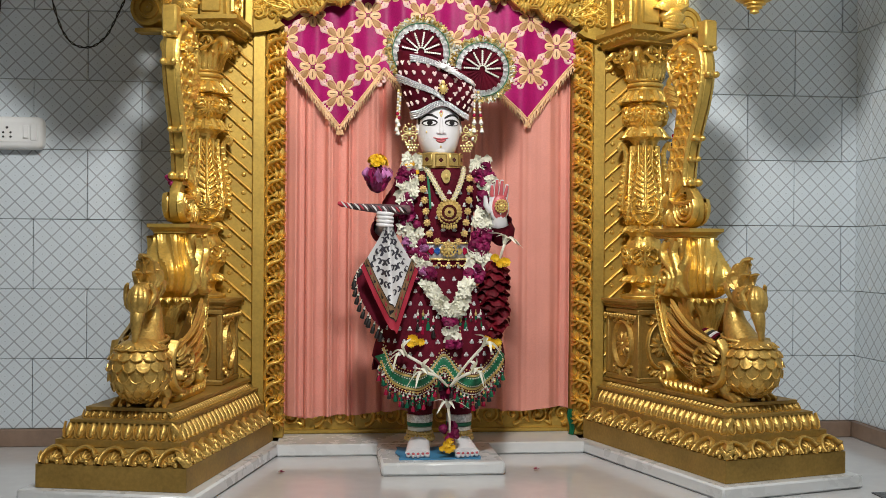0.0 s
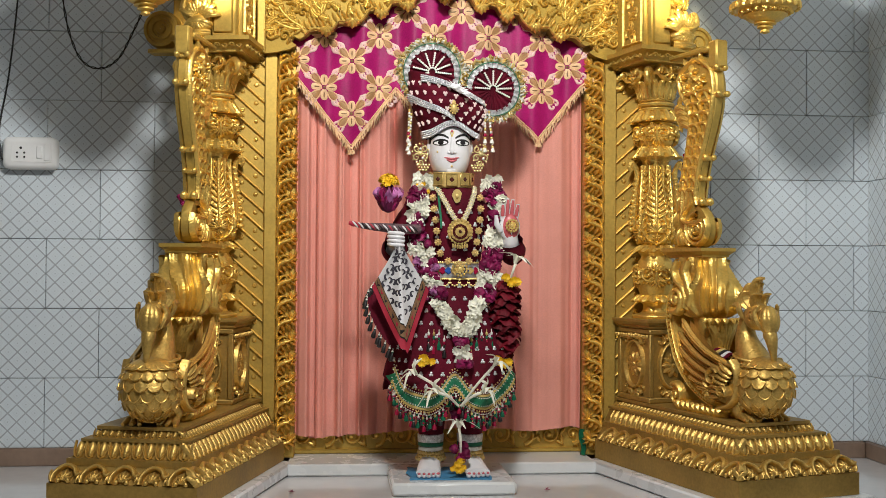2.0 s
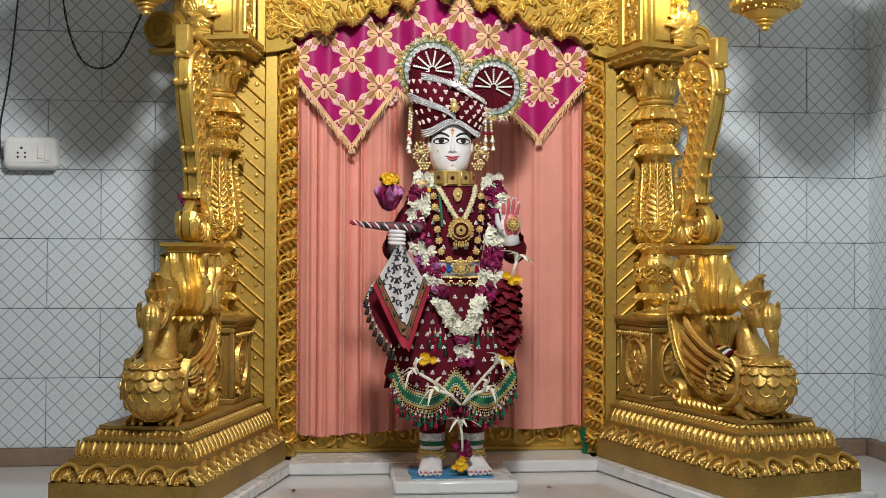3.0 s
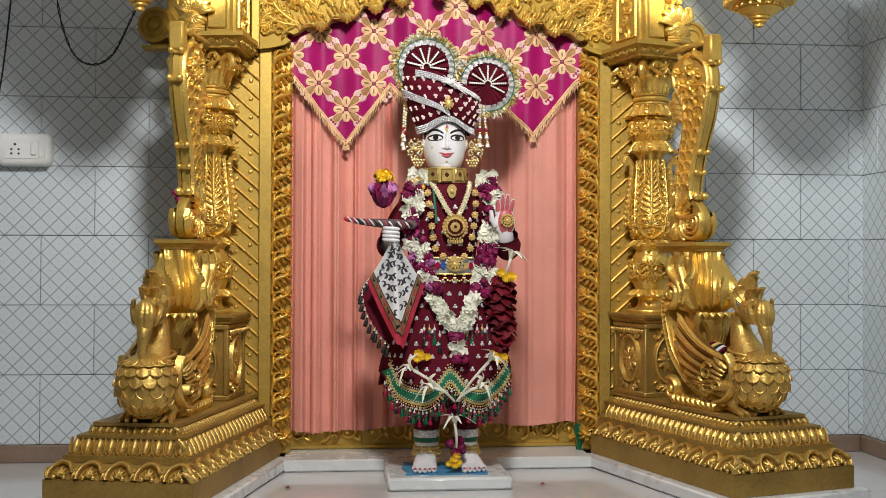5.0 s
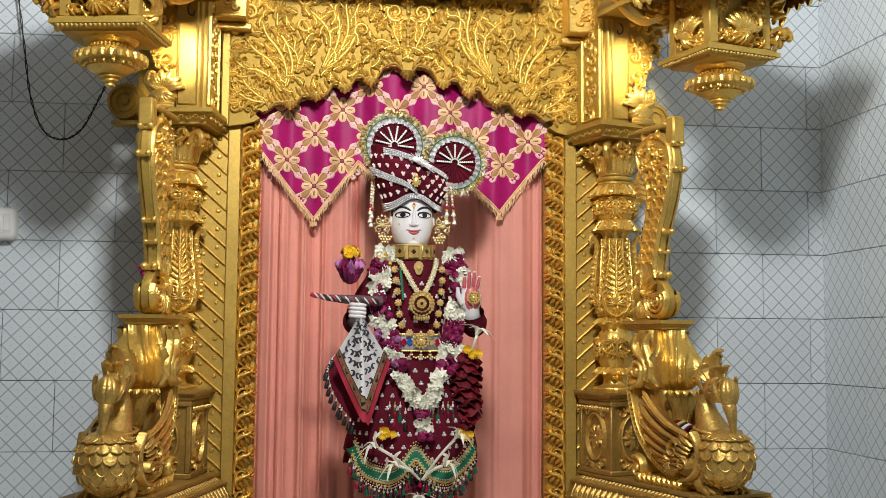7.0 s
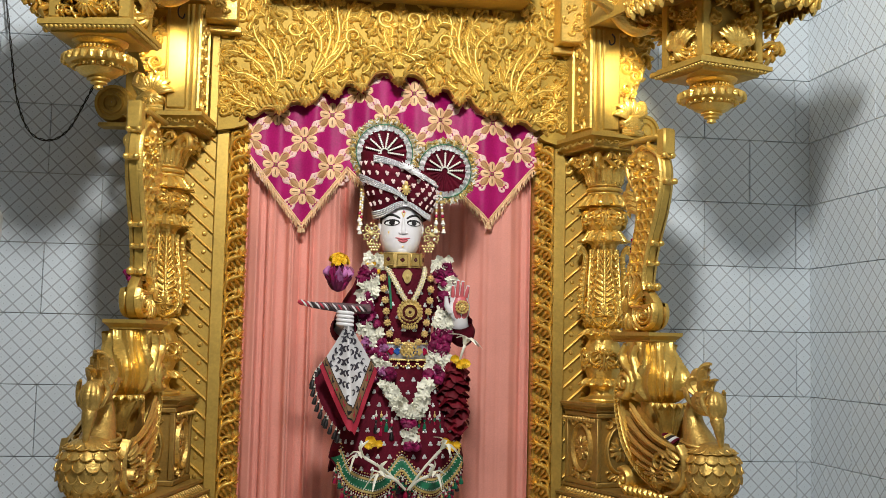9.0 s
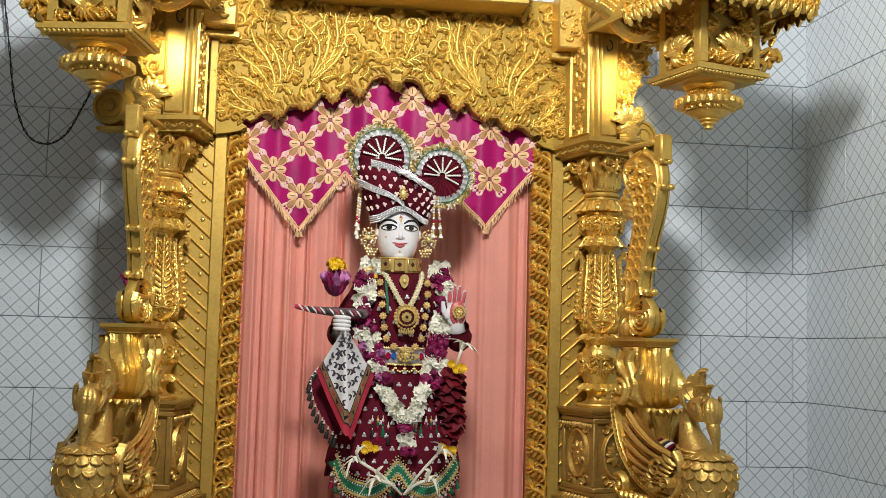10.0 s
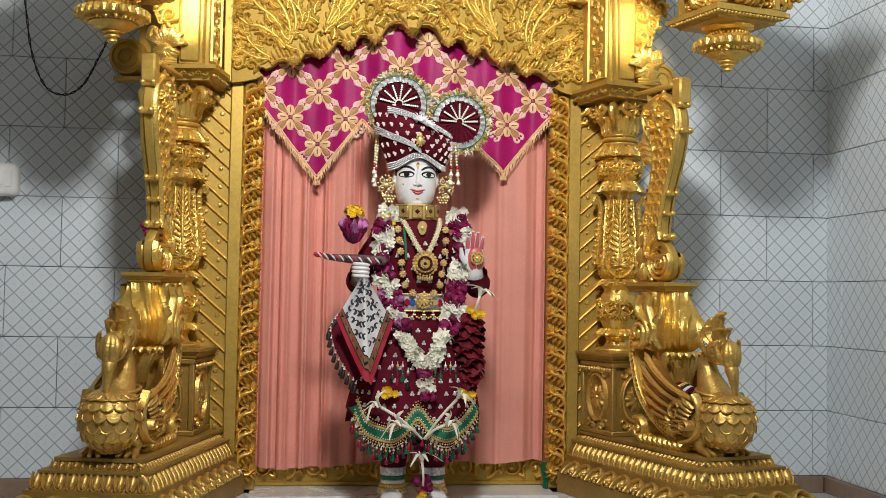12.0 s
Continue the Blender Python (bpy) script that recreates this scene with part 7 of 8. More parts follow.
# fans
for cx, cz, R, tilt, y in ((-0.063, 1.096, 0.090, -8, HY + 0.03), (0.103, 1.056, 0.086, 12, HY + 0.045)):
    fan = thing("turban_fan", "round pleated maroon fan with silver and gold frill border", "fan", (cx, y, cz), "turban fans")
    M = Matrix.Translation((cx, y, cz)) @ Matrix.Rotation(radians(tilt), 4, "Y")
    disc = Geo().grid(lambda a, b: (0.70 * R * b * math.cos(a * 2 * math.pi), -0.010 + 0.004 * math.sin(a * 2 * math.pi * 22) * b, 0.70 * R * b * math.sin(a * 2 * math.pi)), 132, 6, wrap_u=True, m=M)
    pleats = part("pleats", disc, MAROON, fan)
    ring = Geo().grid(lambda a, b: ((0.66 + 0.17 * b) * R * math.cos(a * 2 * math.pi), -0.014 + 0.004 * math.sin(a * 2 * math.pi * 26) + 0.006 * b, (0.66 + 0.17 * b) * R * math.sin(a * 2 * math.pi)), 156, 4, wrap_u=True, m=M)
    part("silver_ring", ring, SILVER, fan, "silver sequin ring")
    edge = Geo().grid(lambda a, b: (0.84 * R * math.cos(a * 2 * math.pi) * (1 + 0.02 * math.cos(b * 2 * math.pi)), -0.011 + 0.003 * math.sin(b * 2 * math.pi), 0.84 * R * math.sin(a * 2 * math.pi) * (1 + 0.02 * math.cos(b * 2 * math.pi))), 80, 6, wrap_u=True, wrap_v=True, m=M)
    part("green_cord", edge, GREEN, fan, "green cord")
    rag = lambda a: 0.020 * math.sin(a * 2 * math.pi * 31) + 0.022 * math.sin(a * 2 * math.pi * 17 + 1)
    frill = Geo().grid(lambda a, b: ((0.85 + (0.19 + rag(a)) * b) * R * math.cos(a * 2 * math.pi), -0.006 + 0.011 * b * math.sin(a * 2 * math.pi * 31 + 2 * math.sin(a * 40)), (0.85 + (0.19 + rag(a)) * b) * R * math.sin(a * 2 * math.pi)), 310, 4, wrap_u=True, m=M)
    FRILL = bpy.data.materials.get("gold_lace_frill") or material("gold_lace_frill", (0.62, 0.56, 0.36), 0.4, 0.4, 0.45, 260, 60, 0.5, 0.002)
    part("frill", frill, FRILL, fan, "gold lace frill")
    tinsel, rnd = Geo(), random.Random(int(R * 1000))
    for k in range(230):
        a, rr, l, lean = rnd.uniform(0, 2 * math.pi), R * rnd.uniform(0.86, 0.98), rnd.uniform(0.006, 0.014), rnd.uniform(-1.3, 1.3)
        p = Vector((rr * math.cos(a), -0.012 - rnd.uniform(0, 0.006), rr * math.sin(a)))
        d = Vector((math.cos(a + lean), rnd.uniform(-0.5, 0.2), math.sin(a + lean))) * l
        sd = Vector((-math.sin(a + lean), 0, math.cos(a + lean))) * rnd.uniform(0.0016, 0.0034)
        tinsel.slot = k % 3
        tinsel.add([M @ (p - sd), M @ (p + sd), M @ (p + d + sd * 0.4), M @ (p + d - sd * 0.4), M @ (p + d * 0.5 + Vector((0, -0.002, 0)))], [(0, 1, 4), (1, 2, 4), (2, 3, 4), (3, 0, 4)])
    tagged(part("tinsel", tinsel, [BRASS, PEARL, GOLD_SHADE], fan, "shredded gold and pale tinsel"), kind="stuff")
    back = Geo().lathe([(0.001, 0.0), (0.80 * R, 0.0), (0.82 * R, 0.004), (0.001, 0.006)], 48, m=M @ Matrix.Rotation(radians(-90), 4, "X"))
    part("backing", back, MAROON, fan)
    spokes = Geo()
    for k in range(8):
        a = radians(-14 + 29 * k)
        for j in range(8):
            q = 0.12 + 0.062 * j
            spokes.ball(M @ Vector((R * q * math.cos(a), -0.016, R * q * math.sin(a))), (0.0030, 0.0022, 0.0030), 6, 4)
    tagged(part("pearl_pattern", spokes, PEARL, pleats, "rows of small pearls"), kind="stuff")

# hanging pearl strings beside the turban
bead_p = Geo().ball((0, 0, 0), 0.0038, 8, 6).mesh("bead", PEARL, 60)
bead_b = Geo().ball((0, 0, 0), 0.0040, 8, 6).mesh("bead", BRASS, 60)
bead_r = Geo().ball((0, 0, 0), 0.0052, 8, 6).mesh("bead", RUBY, 60)
bead_t = Geo().lathe([(0.001, 0.008), (0.004, 0.002), (0.0065, -0.006), (0.001, -0.009)], 10).mesh("bead", PEARL, 60)
for x, z0, lean in ((-0.125, 0.985, -0.02), (-0.120, 0.975, -0.03), (0.074, 0.985, 0.0), (0.084, 0.985, 0.05)):
    st = thing("pearl_string", "hanging string of pearls and gold beads on the turban", "jewellery", (x, HY - 0.03, z0), "turban strings")
    for k in range(14):
        mesh = bead_r if k == 8 else bead_t if k in (10, 13) else (bead_b if k % 3 == 0 else bead_p)
        piece("bead", mesh, Matrix.Translation((x + lean * k * 0.008 * 2, HY - 0.03, z0 - k * 0.0076)), st)

PALE_GOLD = material("pale_gold", (0.78, 0.64, 0.30), 0.32, 0.55, 0.3, 400, 60, 0.3, 0.0008)
for sg, x in ((-1, -0.096), (1, 0.063)):
    er = thing("earring", "openwork gold earring with pearls beside the face", "earring", (x, HY - 0.03, 0.875), "earrings")
    g = Geo()
    M = Matrix.Translation((x, HY - 0.025, 0.873))
    for dx, dz, r, a0, turn in ((0.010, 0.014, 0.010, 200, 460), (-0.009, 0.013, 0.0095, -20, -460), (0.011, -0.009, 0.0095, 120, -440), (-0.010, -0.010, 0.010, 60, 440), (0.0, 0.003, 0.007, 90, 400), (0.001, -0.022, 0.008, 200, 420)):
        g.tube([M @ Vector((-sg * u, -0.003 - 0.00015 * i, v)) for i, (u, v) in enumerate(spiral(dx, dz, r, 0.0018, a0, turn, 18))], [0.0021 - 0.00004 * i for i in range(19)], 6)
    for k in range(15):
        a = 2 * math.pi * k / 15
        g.ball(M @ Vector(((0.019 + 0.003 * (k % 2)) * math.cos(a), -0.002, 0.026 * math.sin(a))), 0.0028, 6, 4)
    g.ball(M @ Vector((0, -0.004, 0)), 0.0062, 10, 6)
    for j in range(3):
        for k in range(5 - j):
            g.ball(M @ Vector((-sg * 0.008 + 0.0075 * (k - 2 + 0.5 * j), -0.002, -0.029 - 0.007 * j)), 0.0032, 6, 4)
    part("setting", g, PALE_GOLD, er)
    piece("pearl", bead_p, M @ Matrix.Translation((0, -0.01, 0.012)), er)
    piece("pearl", bead_p, M @ Matrix.Translation((0.006, -0.01, -0.012)), er)

# collar
co = thing("collar", "broad gold collar of square jewelled plates", "necklace", (HX, HY, 0.8))
OLD_GOLD = material("old_gold", (0.50, 0.35, 0.11), 0.35, 0.6, 0.35, 500, 60, 0.4, 0.001)
GARNET = material("garnet_stone", (0.06, 0.012, 0.010), 0.2, 0, 0.3, 100, 20)
plate = Geo().box(-0.0150, 0.0150, -0.003, 0.003, -0.0175, 0.0175, 0.003)
plate.slot = 1
plate.box(-0.0050, 0.0050, -0.005, 0.0, -0.0050, 0.0050, 0.0015, Matrix.Rotation(radians(45), 4, "Y"))
plate.slot = 0
plate.box(-0.0148, 0.0148, -0.0045, 0.0, 0.0135, 0.0165, 0.001)
plate.box(-0.0148, 0.0148, -0.0045, 0.0, -0.0165, -0.0135, 0.001)
plate_mesh = plate.mesh("plate", [OLD_GOLD, GARNET], 40)
part("band", Geo().lathe([(0.052, 0.782), (0.058, 0.784), (0.057, 0.821), (0.052, 0.824)], 40, m=Matrix.Translation((HX, HY + 0.001, 0)) @ Matrix.Diagonal((1, 1.08, 1, 1))), BRASS, co)
for k in range(-2, 3):
    th = k * 0.60
    piece("plate", plate_mesh, Matrix.Translation((HX + 0.060 * math.sin(th), HY + 0.001 - 0.066 * math.cos(th), 0.803 + 0.002 * abs(k))) @ Matrix.Rotation(th, 4, "Z"), co)

# ---------------------------------------------------------------- necklaces and belt
def chain(name, pts, mesh, pitch, label, lift=0.012, parent=None, jitter=0.0, seed=1):
    """Pieces strung along a line over the robe."""
    line = smooth_line(pts, 10)
    top = parent or thing(name, label, "necklace", on_robe(line[0][0], line[0][1], lift), "necklaces")
    rnd, dist, nxt = random.Random(seed), 0.0, 0.0
    for (x0, z0), (x1, z1) in zip(line, line[1:]):
        L = math.hypot(x1 - x0, z1 - z0)
        while nxt <= dist + L:
            f = (nxt - dist) / L
            x, z = x0 + (x1 - x0) * f, z0 + (z1 - z0) * f
            a = math.atan2(z1 - z0, x1 - x0)
            piece("link", mesh, Matrix.Translation(on_robe(x, z, lift + jitter * rnd.random())) @ Matrix.Rotation(-a, 4, "Y"), top)
            nxt += pitch
        dist += L
    return top


def coin_mesh(r, mats):
    g = Geo()
    for k in range(8):
        g.petal(0.3 * r * math.cos(k * math.pi / 4), 0.3 * r * math.sin(k * math.pi / 4), 45 * k, r * 0.75, r * 0.3, 0.004, plane_put(0))
    g.lathe([(0.001, 0.003), (r * 0.7, 0.002), (r * 0.75, 0.0), (r * 0.7, -0.002)], 16, m=Matrix.Rotation(radians(90), 4, "X"))
    g.slot = 1
    g.ball((0, -0.004, 0), r * 0.3, 8, 6)
    return g.mesh("link", mats, 50)


PALE_GOLD = material("pale_gold_pearls", (0.74, 0.66, 0.42), 0.35, 0.3, 0.2, 300, 40, 0.3, 0.001)
AMBER_GOLD = material("amber_gold", (0.74, 0.53, 0.22), 0.35, 0.6, 0.2, 300, 40, 0.3, 0.001)
LINK_S, LINK_L = coin_mesh(0.0078, [PALE_GOLD, PEARL]), coin_mesh(0.0100, [AMBER_GOLD, BRASS])
short = chain("necklace", [(-0.058, 0.79), (-0.035, 0.745), (-0.012, 0.705), (0.005, 0.69), (0.020, 0.712), (0.036, 0.75), (0.050, 0.79)], LINK_S, 0.009, "gold and pearl necklace with a round medallion", 0.012)
M = Matrix.Translation(on_robe(0.003, 0.668, 0.022))
g = Geo()
for r, n, b in ((0.030, 22, 0.0042), (0.022, 16, 0.0034), (0.013, 10, 0.0034)):
    for k in range(n):
        g.ball(M @ Vector((r * math.cos(2 * math.pi * k / n), 0, r * math.sin(2 * math.pi * k / n))), b, 7, 5)
g.lathe([(0.001, 0.004), (0.008, 0.004), (0.009, 0.001), (0.017, 0.001), (0.018, 0.003), (0.020, 0.003), (0.021, 0.0), (0.030, -0.001), (0.031, -0.004)], 28, m=M @ Matrix.Rotation(radians(90), 4, "X"))
for k in range(7):
    g.ball(M @ Vector((-0.018 + 0.006 * k, 0, -0.036 - 0.003 * math.sin(math.pi * k / 6))), (0.003, 0.003, 0.006), 7, 5)
g.slot = 1
g.lathe([(0.0125, 0.0030), (0.0195, 0.0032), (0.0198, 0.0)], 28, m=M @ Matrix.Rotation(radians(90), 4, "X"))
g.ball(M @ Vector((0, -0.005, 0)), (0.0042, 0.002, 0.0042), 10, 6)
g.relief([(0.0265 * math.cos(radians(a)), 0.0265 * math.sin(radians(a))) for a in range(205, 336, 10)], [0.0006 + 0.0032 * math.sin(math.pi * k / 13) for k in range(14)], 0.003, lambda s, t, h: M @ Vector((s, -0.002 - h, t)), 3)
part("medallion", g, [BRASS, GARNET], short, "round beaded gold medallion with dark enamel")
g = Geo()
M = Matrix.Translation(on_robe(-0.004, 0.760, 0.012))
g.prism([(0.013 * math.cos(radians(a)) * (1 if math.sin(radians(a)) > 0 else 0.8), 0.018 * math.sin(radians(a))) for a in range(0, 360, 20)], 0.004, m=M)
g.ball(M @ Vector((0, -0.002, 0)), (0.005, 0.003, 0.006), 8, 6)
part("pendant", g, BRASS, short, "heart-shaped gold pendant")
chain("necklace", [(-0.068, 0.785), (-0.064, 0.74), (-0.058, 0.69), (-0.050, 0.63), (-0.038, 0.60), (0.0, 0.585), (0.040, 0.60), (0.050, 0.64), (0.058, 0.70), (0.060, 0.75), (0.058, 0.785)], LINK_L, 0.029, "long necklace of gold flower links", 0.014)
chain("necklace", [(-0.052, 0.79), (-0.05, 0.75), (-0.046, 0.71), (-0.044, 0.68)], Geo().box(-0.006, 0.006, -0.001, 0.001, -0.003, 0.003, 0.001).mesh("link", GREEN, 40), 0.009, "green ribbon strung beside the necklace", 0.010)

bl = thing("belt", "jewelled gold belt with blue and red stones", "belt", (CX, CY, 0.56))
g = Geo()
path = [(CX + 0.077 * math.sin(t), 0.568) for t in np.linspace(-1.35, 1.35, 30)]
g.relief(path, [0.020] * 30, 0.006, on_robe, 5)
part("band", g, material("belt_white", (0.55, 0.56, 0.6), 0.4, 0.2, 0.3, 200, 60, 0.3), bl, "pale beaded band")
BLUE = material("blue_stone", (0.03, 0.10, 0.35), 0.2, 0, 0.3, 100, 20)
for k, x in enumerate(np.linspace(-0.068, 0.048, 9)):
    mesh_mat = (BLUE, BRASS, RUBY)[k % 3]
    m = Matrix.Translation(on_robe(float(x), 0.568, 0.008)) @ Matrix.Rotation(radians(45), 4, "Y")
    piece("stone", Geo().box(-0.008, 0.008, -0.002, 0.003, -0.008, 0.008, 0.002).mesh("stone", mesh_mat, 40), m, bl)
g = Geo()
for k in range(15):
    x = -0.070 + 0.0083 * k
    for s in range(7):
        a = math.pi * s / 6
        if k % 3 == 0 and x < 0.05:
            g.ball(on_robe(x + 0.012 - 0.012 * math.cos(a), 0.545 - 0.016 * math.sin(a), 0.008), 0.0028, 6, 4)
for row in range(2):
    for x in np.linspace(-0.076, 0.056, 26):
        g.ball(on_robe(float(x), 0.589 - 0.042 * row, 0.006), 0.003, 6, 4)
tagged(part("beading", g, BRASS, bl, "gold bead swags"), kind="stuff")
g = Geo()
M = Matrix.Translation(on_robe(0.004, 0.572, 0.012))
for r, n in ((0.019, 14), (0.011, 8)):
    for k in range(n):
        g.ball(M @ Vector((r * math.cos(2 * math.pi * k / n), -0.002, 0.9 * r * math.sin(2 * math.pi * k / n))), 0.004, 7, 5)
g.ball(M.translation, (0.009, 0.006, 0.008), 10, 6)
part("buckle", g, BRASS, bl, "round gold buckle")

# ---------------------------------------------------------------- flower garlands
def blossom_mesh(r, n, mat, seed, cup=0.5, name="blossom"):
    """A small flower of n curled petals, facing -y."""
    g, rnd = Geo(), random.Random(seed)
    for ring, (k2, rr) in enumerate(((n, 1.0), (max(3, n - 2), 0.6))):
        for k in range(k2):
            a = 2 * math.pi * (k + 0.5 * ring + rnd.uniform(-0.15, 0.15)) / k2
            R = r * rr * rnd.uniform(0.85, 1.1)
            ca, sa = math.cos(a), math.sin(a)

            def sheet(u, v, R=R, ca=ca, sa=sa, ring=ring):
                w = R * 0.42 * math.sin(math.pi * (0.1 + 0.85 * v)) * (u * 2 - 1)
                d = R * v
                y = -0.002 - 0.003 * ring - cup * R * (v * v * 0.5 + ring * 0.25) + 0.25 * abs(w)
                return (d * ca - w * sa, y, d * sa + w * ca)
            g.grid(sheet, 2, 3)
    return g.mesh(name, mat, 70)


def ruffle_mesh(r, mat, seed, name="rose_blossom"):
    """A crumpled bunch of rose petals."""
    g, rnd = Geo(), random.Random(seed)
    for k in range(9):
        a, e = rnd.uniform(0, 6.28), rnd.uniform(-0.5, 0.9)
        ax = Vector((math.cos(a) * math.cos(e), -abs(math.sin(e)) - 0.2, math.sin(a) * math.cos(e))).normalized()
        s1 = ax.orthogonal().normalized()
        s2 = ax.cross(s1)
        c = ax * r * rnd.uniform(0.25, 0.6)
        ph = rnd.uniform(0, 6)

        def sheet(u, v, c=c, s1=s1, s2=s2, ax=ax, ph=ph):
            p, q = (u * 2 - 1) * r * 0.75, (v * 2 - 1) * r * 0.7
            return c + s1 * p + s2 * q + ax * (0.35 * r * math.sin(p / r * 2.2 + ph) + 0.25 * r * math.cos(q / r * 3))
        g.grid(sheet, 4, 4)
    return g.mesh(name, mat, 70)


JAS = [blossom_mesh(0.0135, 6, JASMINE, s, 0.6) for s in range(4)]
RUF = [ruffle_mesh(0.0145, ROSE, s) for s in range(3)] + [ruffle_mesh(0.0145, ORCHID, 5)]
MAR = [blossom_mesh(0.011, 9, MARIGOLD, s, 0.9, "marigold") for s in range(2)]
ga = thing("garland", "thick garland of white blossoms and magenta rose petals over the shoulders", "garland", on_robe(-0.1, 0.74, 0.02))


def string(pts, pattern, per, spread, top, lift, seed):
    line = smooth_line(pts, 12)
    total = sum(math.hypot(b[0] - a[0], b[1] - a[1]) for a, b in zip(line, line[1:]))
    n = int(total / 0.0085)
    rnd = random.Random(seed)
    for k in range(n):
        f = k / n
        i = f * (len(line) - 1)
        j = int(i)
        x, z = (line[j][c] + (line[min(j + 1, len(line) - 1)][c] - line[j][c]) * (i - j) for c in (0, 1))
        kind = pattern[int(f * len(pattern)) % len(pattern)]
        for _ in range(per):
            ox, oz = rnd.uniform(-spread, spread), rnd.uniform(-spread, spread) * 0.6
            xx = max(CX - 0.2, min(CX + 0.2, x + ox))
            rx = robe_r(z)[0]
            xr = max(CX - rx * 0.9, min(CX + rx * 0.9, xx))
            y = robe_y(xr, z) - lift - rnd.uniform(0, 0.012)
            rot = Matrix.Rotation(rnd.uniform(0, 6.28), 4, "Y") @ Matrix.Rotation(rnd.uniform(-0.6, 0.6), 4, "X") @ Matrix.Rotation(rnd.uniform(-0.6, 0.6), 4, "Z")
            mesh = rnd.choice(JAS if kind == "w" else RUF[:3] if kind == "m" else RUF if kind == "p" else MAR)
            piece("blossom" if kind in "wy" else "rose_blossom", mesh, Matrix.Translation((xx, y, z + oz)) @ rot @ Matrix.Scale(rnd.uniform(0.95, 1.3) if kind == "w" else rnd.uniform(0.65, 0.95), 4), top)


string([(-0.088, 0.80), (-0.104, 0.765), (-0.106, 0.71), (-0.100, 0.65), (-0.090, 0.60), (-0.078, 0.56), (-0.070, 0.525), (-0.058, 0.495)], "wywmwwwppmwwwwppmwwwwpm", 5, 0.022, ga, 0.012, 1)
string([(0.088, 0.80), (0.102, 0.76), (0.108, 0.715), (0.103, 0.665), (0.096, 0.62), (0.088, 0.575), (0.078, 0.53), (0.070, 0.50)], "wwmmwwwppmwwwwppmmwwwwpm", 5, 0.022, ga, 0.012, 2)
string([(-0.052, 0.482), (-0.036, 0.458), (-0.012, 0.428), (0.008, 0.412), (0.030, 0.432), (0.045, 0.465), (0.056, 0.490)], "w", 4, 0.013, ga, 0.014, 3)
string([(0.006, 0.392), (0.010, 0.37), (0.012, 0.345), (0.012, 0.32)], "pwm", 3, 0.014, ga, 0.014, 4)

# burgundy petal swag at the side
sw = thing("petal_swag", "long swag of layered burgundy rose petals with marigold ends", "garland", (0.133, -0.40, 0.43))
for k in range(15):
    z = 0.532 - 0.0134 * k
    w = 0.024 + 0.018 * math.sin(math.pi * min(1, (k + 1.5) / 15)) ** 0.6
    x = 0.128 + 0.005 * math.sin(k * 0.8)

    def ruffle(a, b, k=k, w=w):
        th = a * 2 * math.pi
        e = w * (0.35 + 0.65 * b) * (1 + 0.09 * math.sin(5 * th + k * 1.9) + 0.05 * math.sin(11 * th + k))
        return (e * math.cos(th), 0.85 * e * math.sin(th), 0.010 - 0.018 * b * b + 0.006 * b * math.sin(4 * th + k * 2.3) + 0.003 * b * math.sin(9 * th + k))
    g = Geo().grid(ruffle, 60, 6, wrap_u=True, m=Matrix.Translation((x, -0.40, z)))
    part("petal_layer", g, DARK_ROSE, sw)
rnd = random.Random(6)
for x0, z0, n in ((0.138, 0.545, 7), (0.122, 0.333, 8), (-0.085, 0.338, 8)):
    holder = sw if x0 > 0 else ga
    for _ in range(n):
        piece("marigold", rnd.choice(MAR), Matrix.Translation((x0 + rnd.uniform(-0.018, 0.018), (-0.43 if x0 > 0 else robe_y(x0, z0) - 0.014) - rnd.uniform(0, 0.008), z0 + rnd.uniform(-0.009, 0.009))) @ Matrix.Rotation(rnd.uniform(0, 6), 4, "Y"), holder)

# lotus bud with marigold on the fist
bud = thing("flower_bud", "magenta lotus bud topped with a yellow marigold", "flower", (-0.176, -0.44, 0.72))
for lay_k, (z0, r, n, h) in enumerate(((0.720, 0.025, 9, 0.046), (0.734, 0.030, 11, 0.038), (0.747, 0.034, 12, 0.028))):
    for k in range(n):
        a = 2 * math.pi * (k + 0.5 * (lay_k % 2)) / n

        def sheet(u, v, a=a, z0=z0, r=r, h=h):
            w = (u * 2 - 1) * 0.42
            rr = r * (0.45 + 0.6 * math.sin(math.pi * min(1, 0.1 + v * 0.75))) * (1 + 0.24 * v * math.sin(u * 9 + a * 3))
            return (-0.181 + rr * math.cos(a + w * (1 - v * 0.7)), -0.445 + rr * math.sin(a + w * (1 - v * 0.7)), z0 + h * v + 0.006 * v * math.sin(u * 7 + a * 5))
        part("petal", Geo().grid(sheet, 6, 7), (PLUM, ROSE, ORCHID)[lay_k] if k % 4 else (ROSE, ORCHID, ROSE)[lay_k], bud)
part("calyx", Geo().lathe([(0.004, 0.715), (0.014, 0.72), (0.024, 0.735), (0.022, 0.76), (0.010, 0.79)], 16, m=Matrix.Translation((-0.181, -0.445, 0))), PLUM, bud)
for k in range(40):
    a, e = rnd.uniform(0, 6.28), rnd.uniform(-0.1, 1.5)
    d = Vector((math.cos(a) * math.cos(e), math.sin(a) * math.cos(e), math.sin(e)))
    m = Matrix.Translation(Vector((-0.181, -0.445, 0.788)) + Vector((d.x * 0.020, d.y * 0.020, d.z * 0.019))) @ d.to_track_quat("-Y", "Z").to_matrix().to_4x4()
    piece("marigold", MAR[k % 2], m @ Matrix.Scale(0.9, 4), bud)

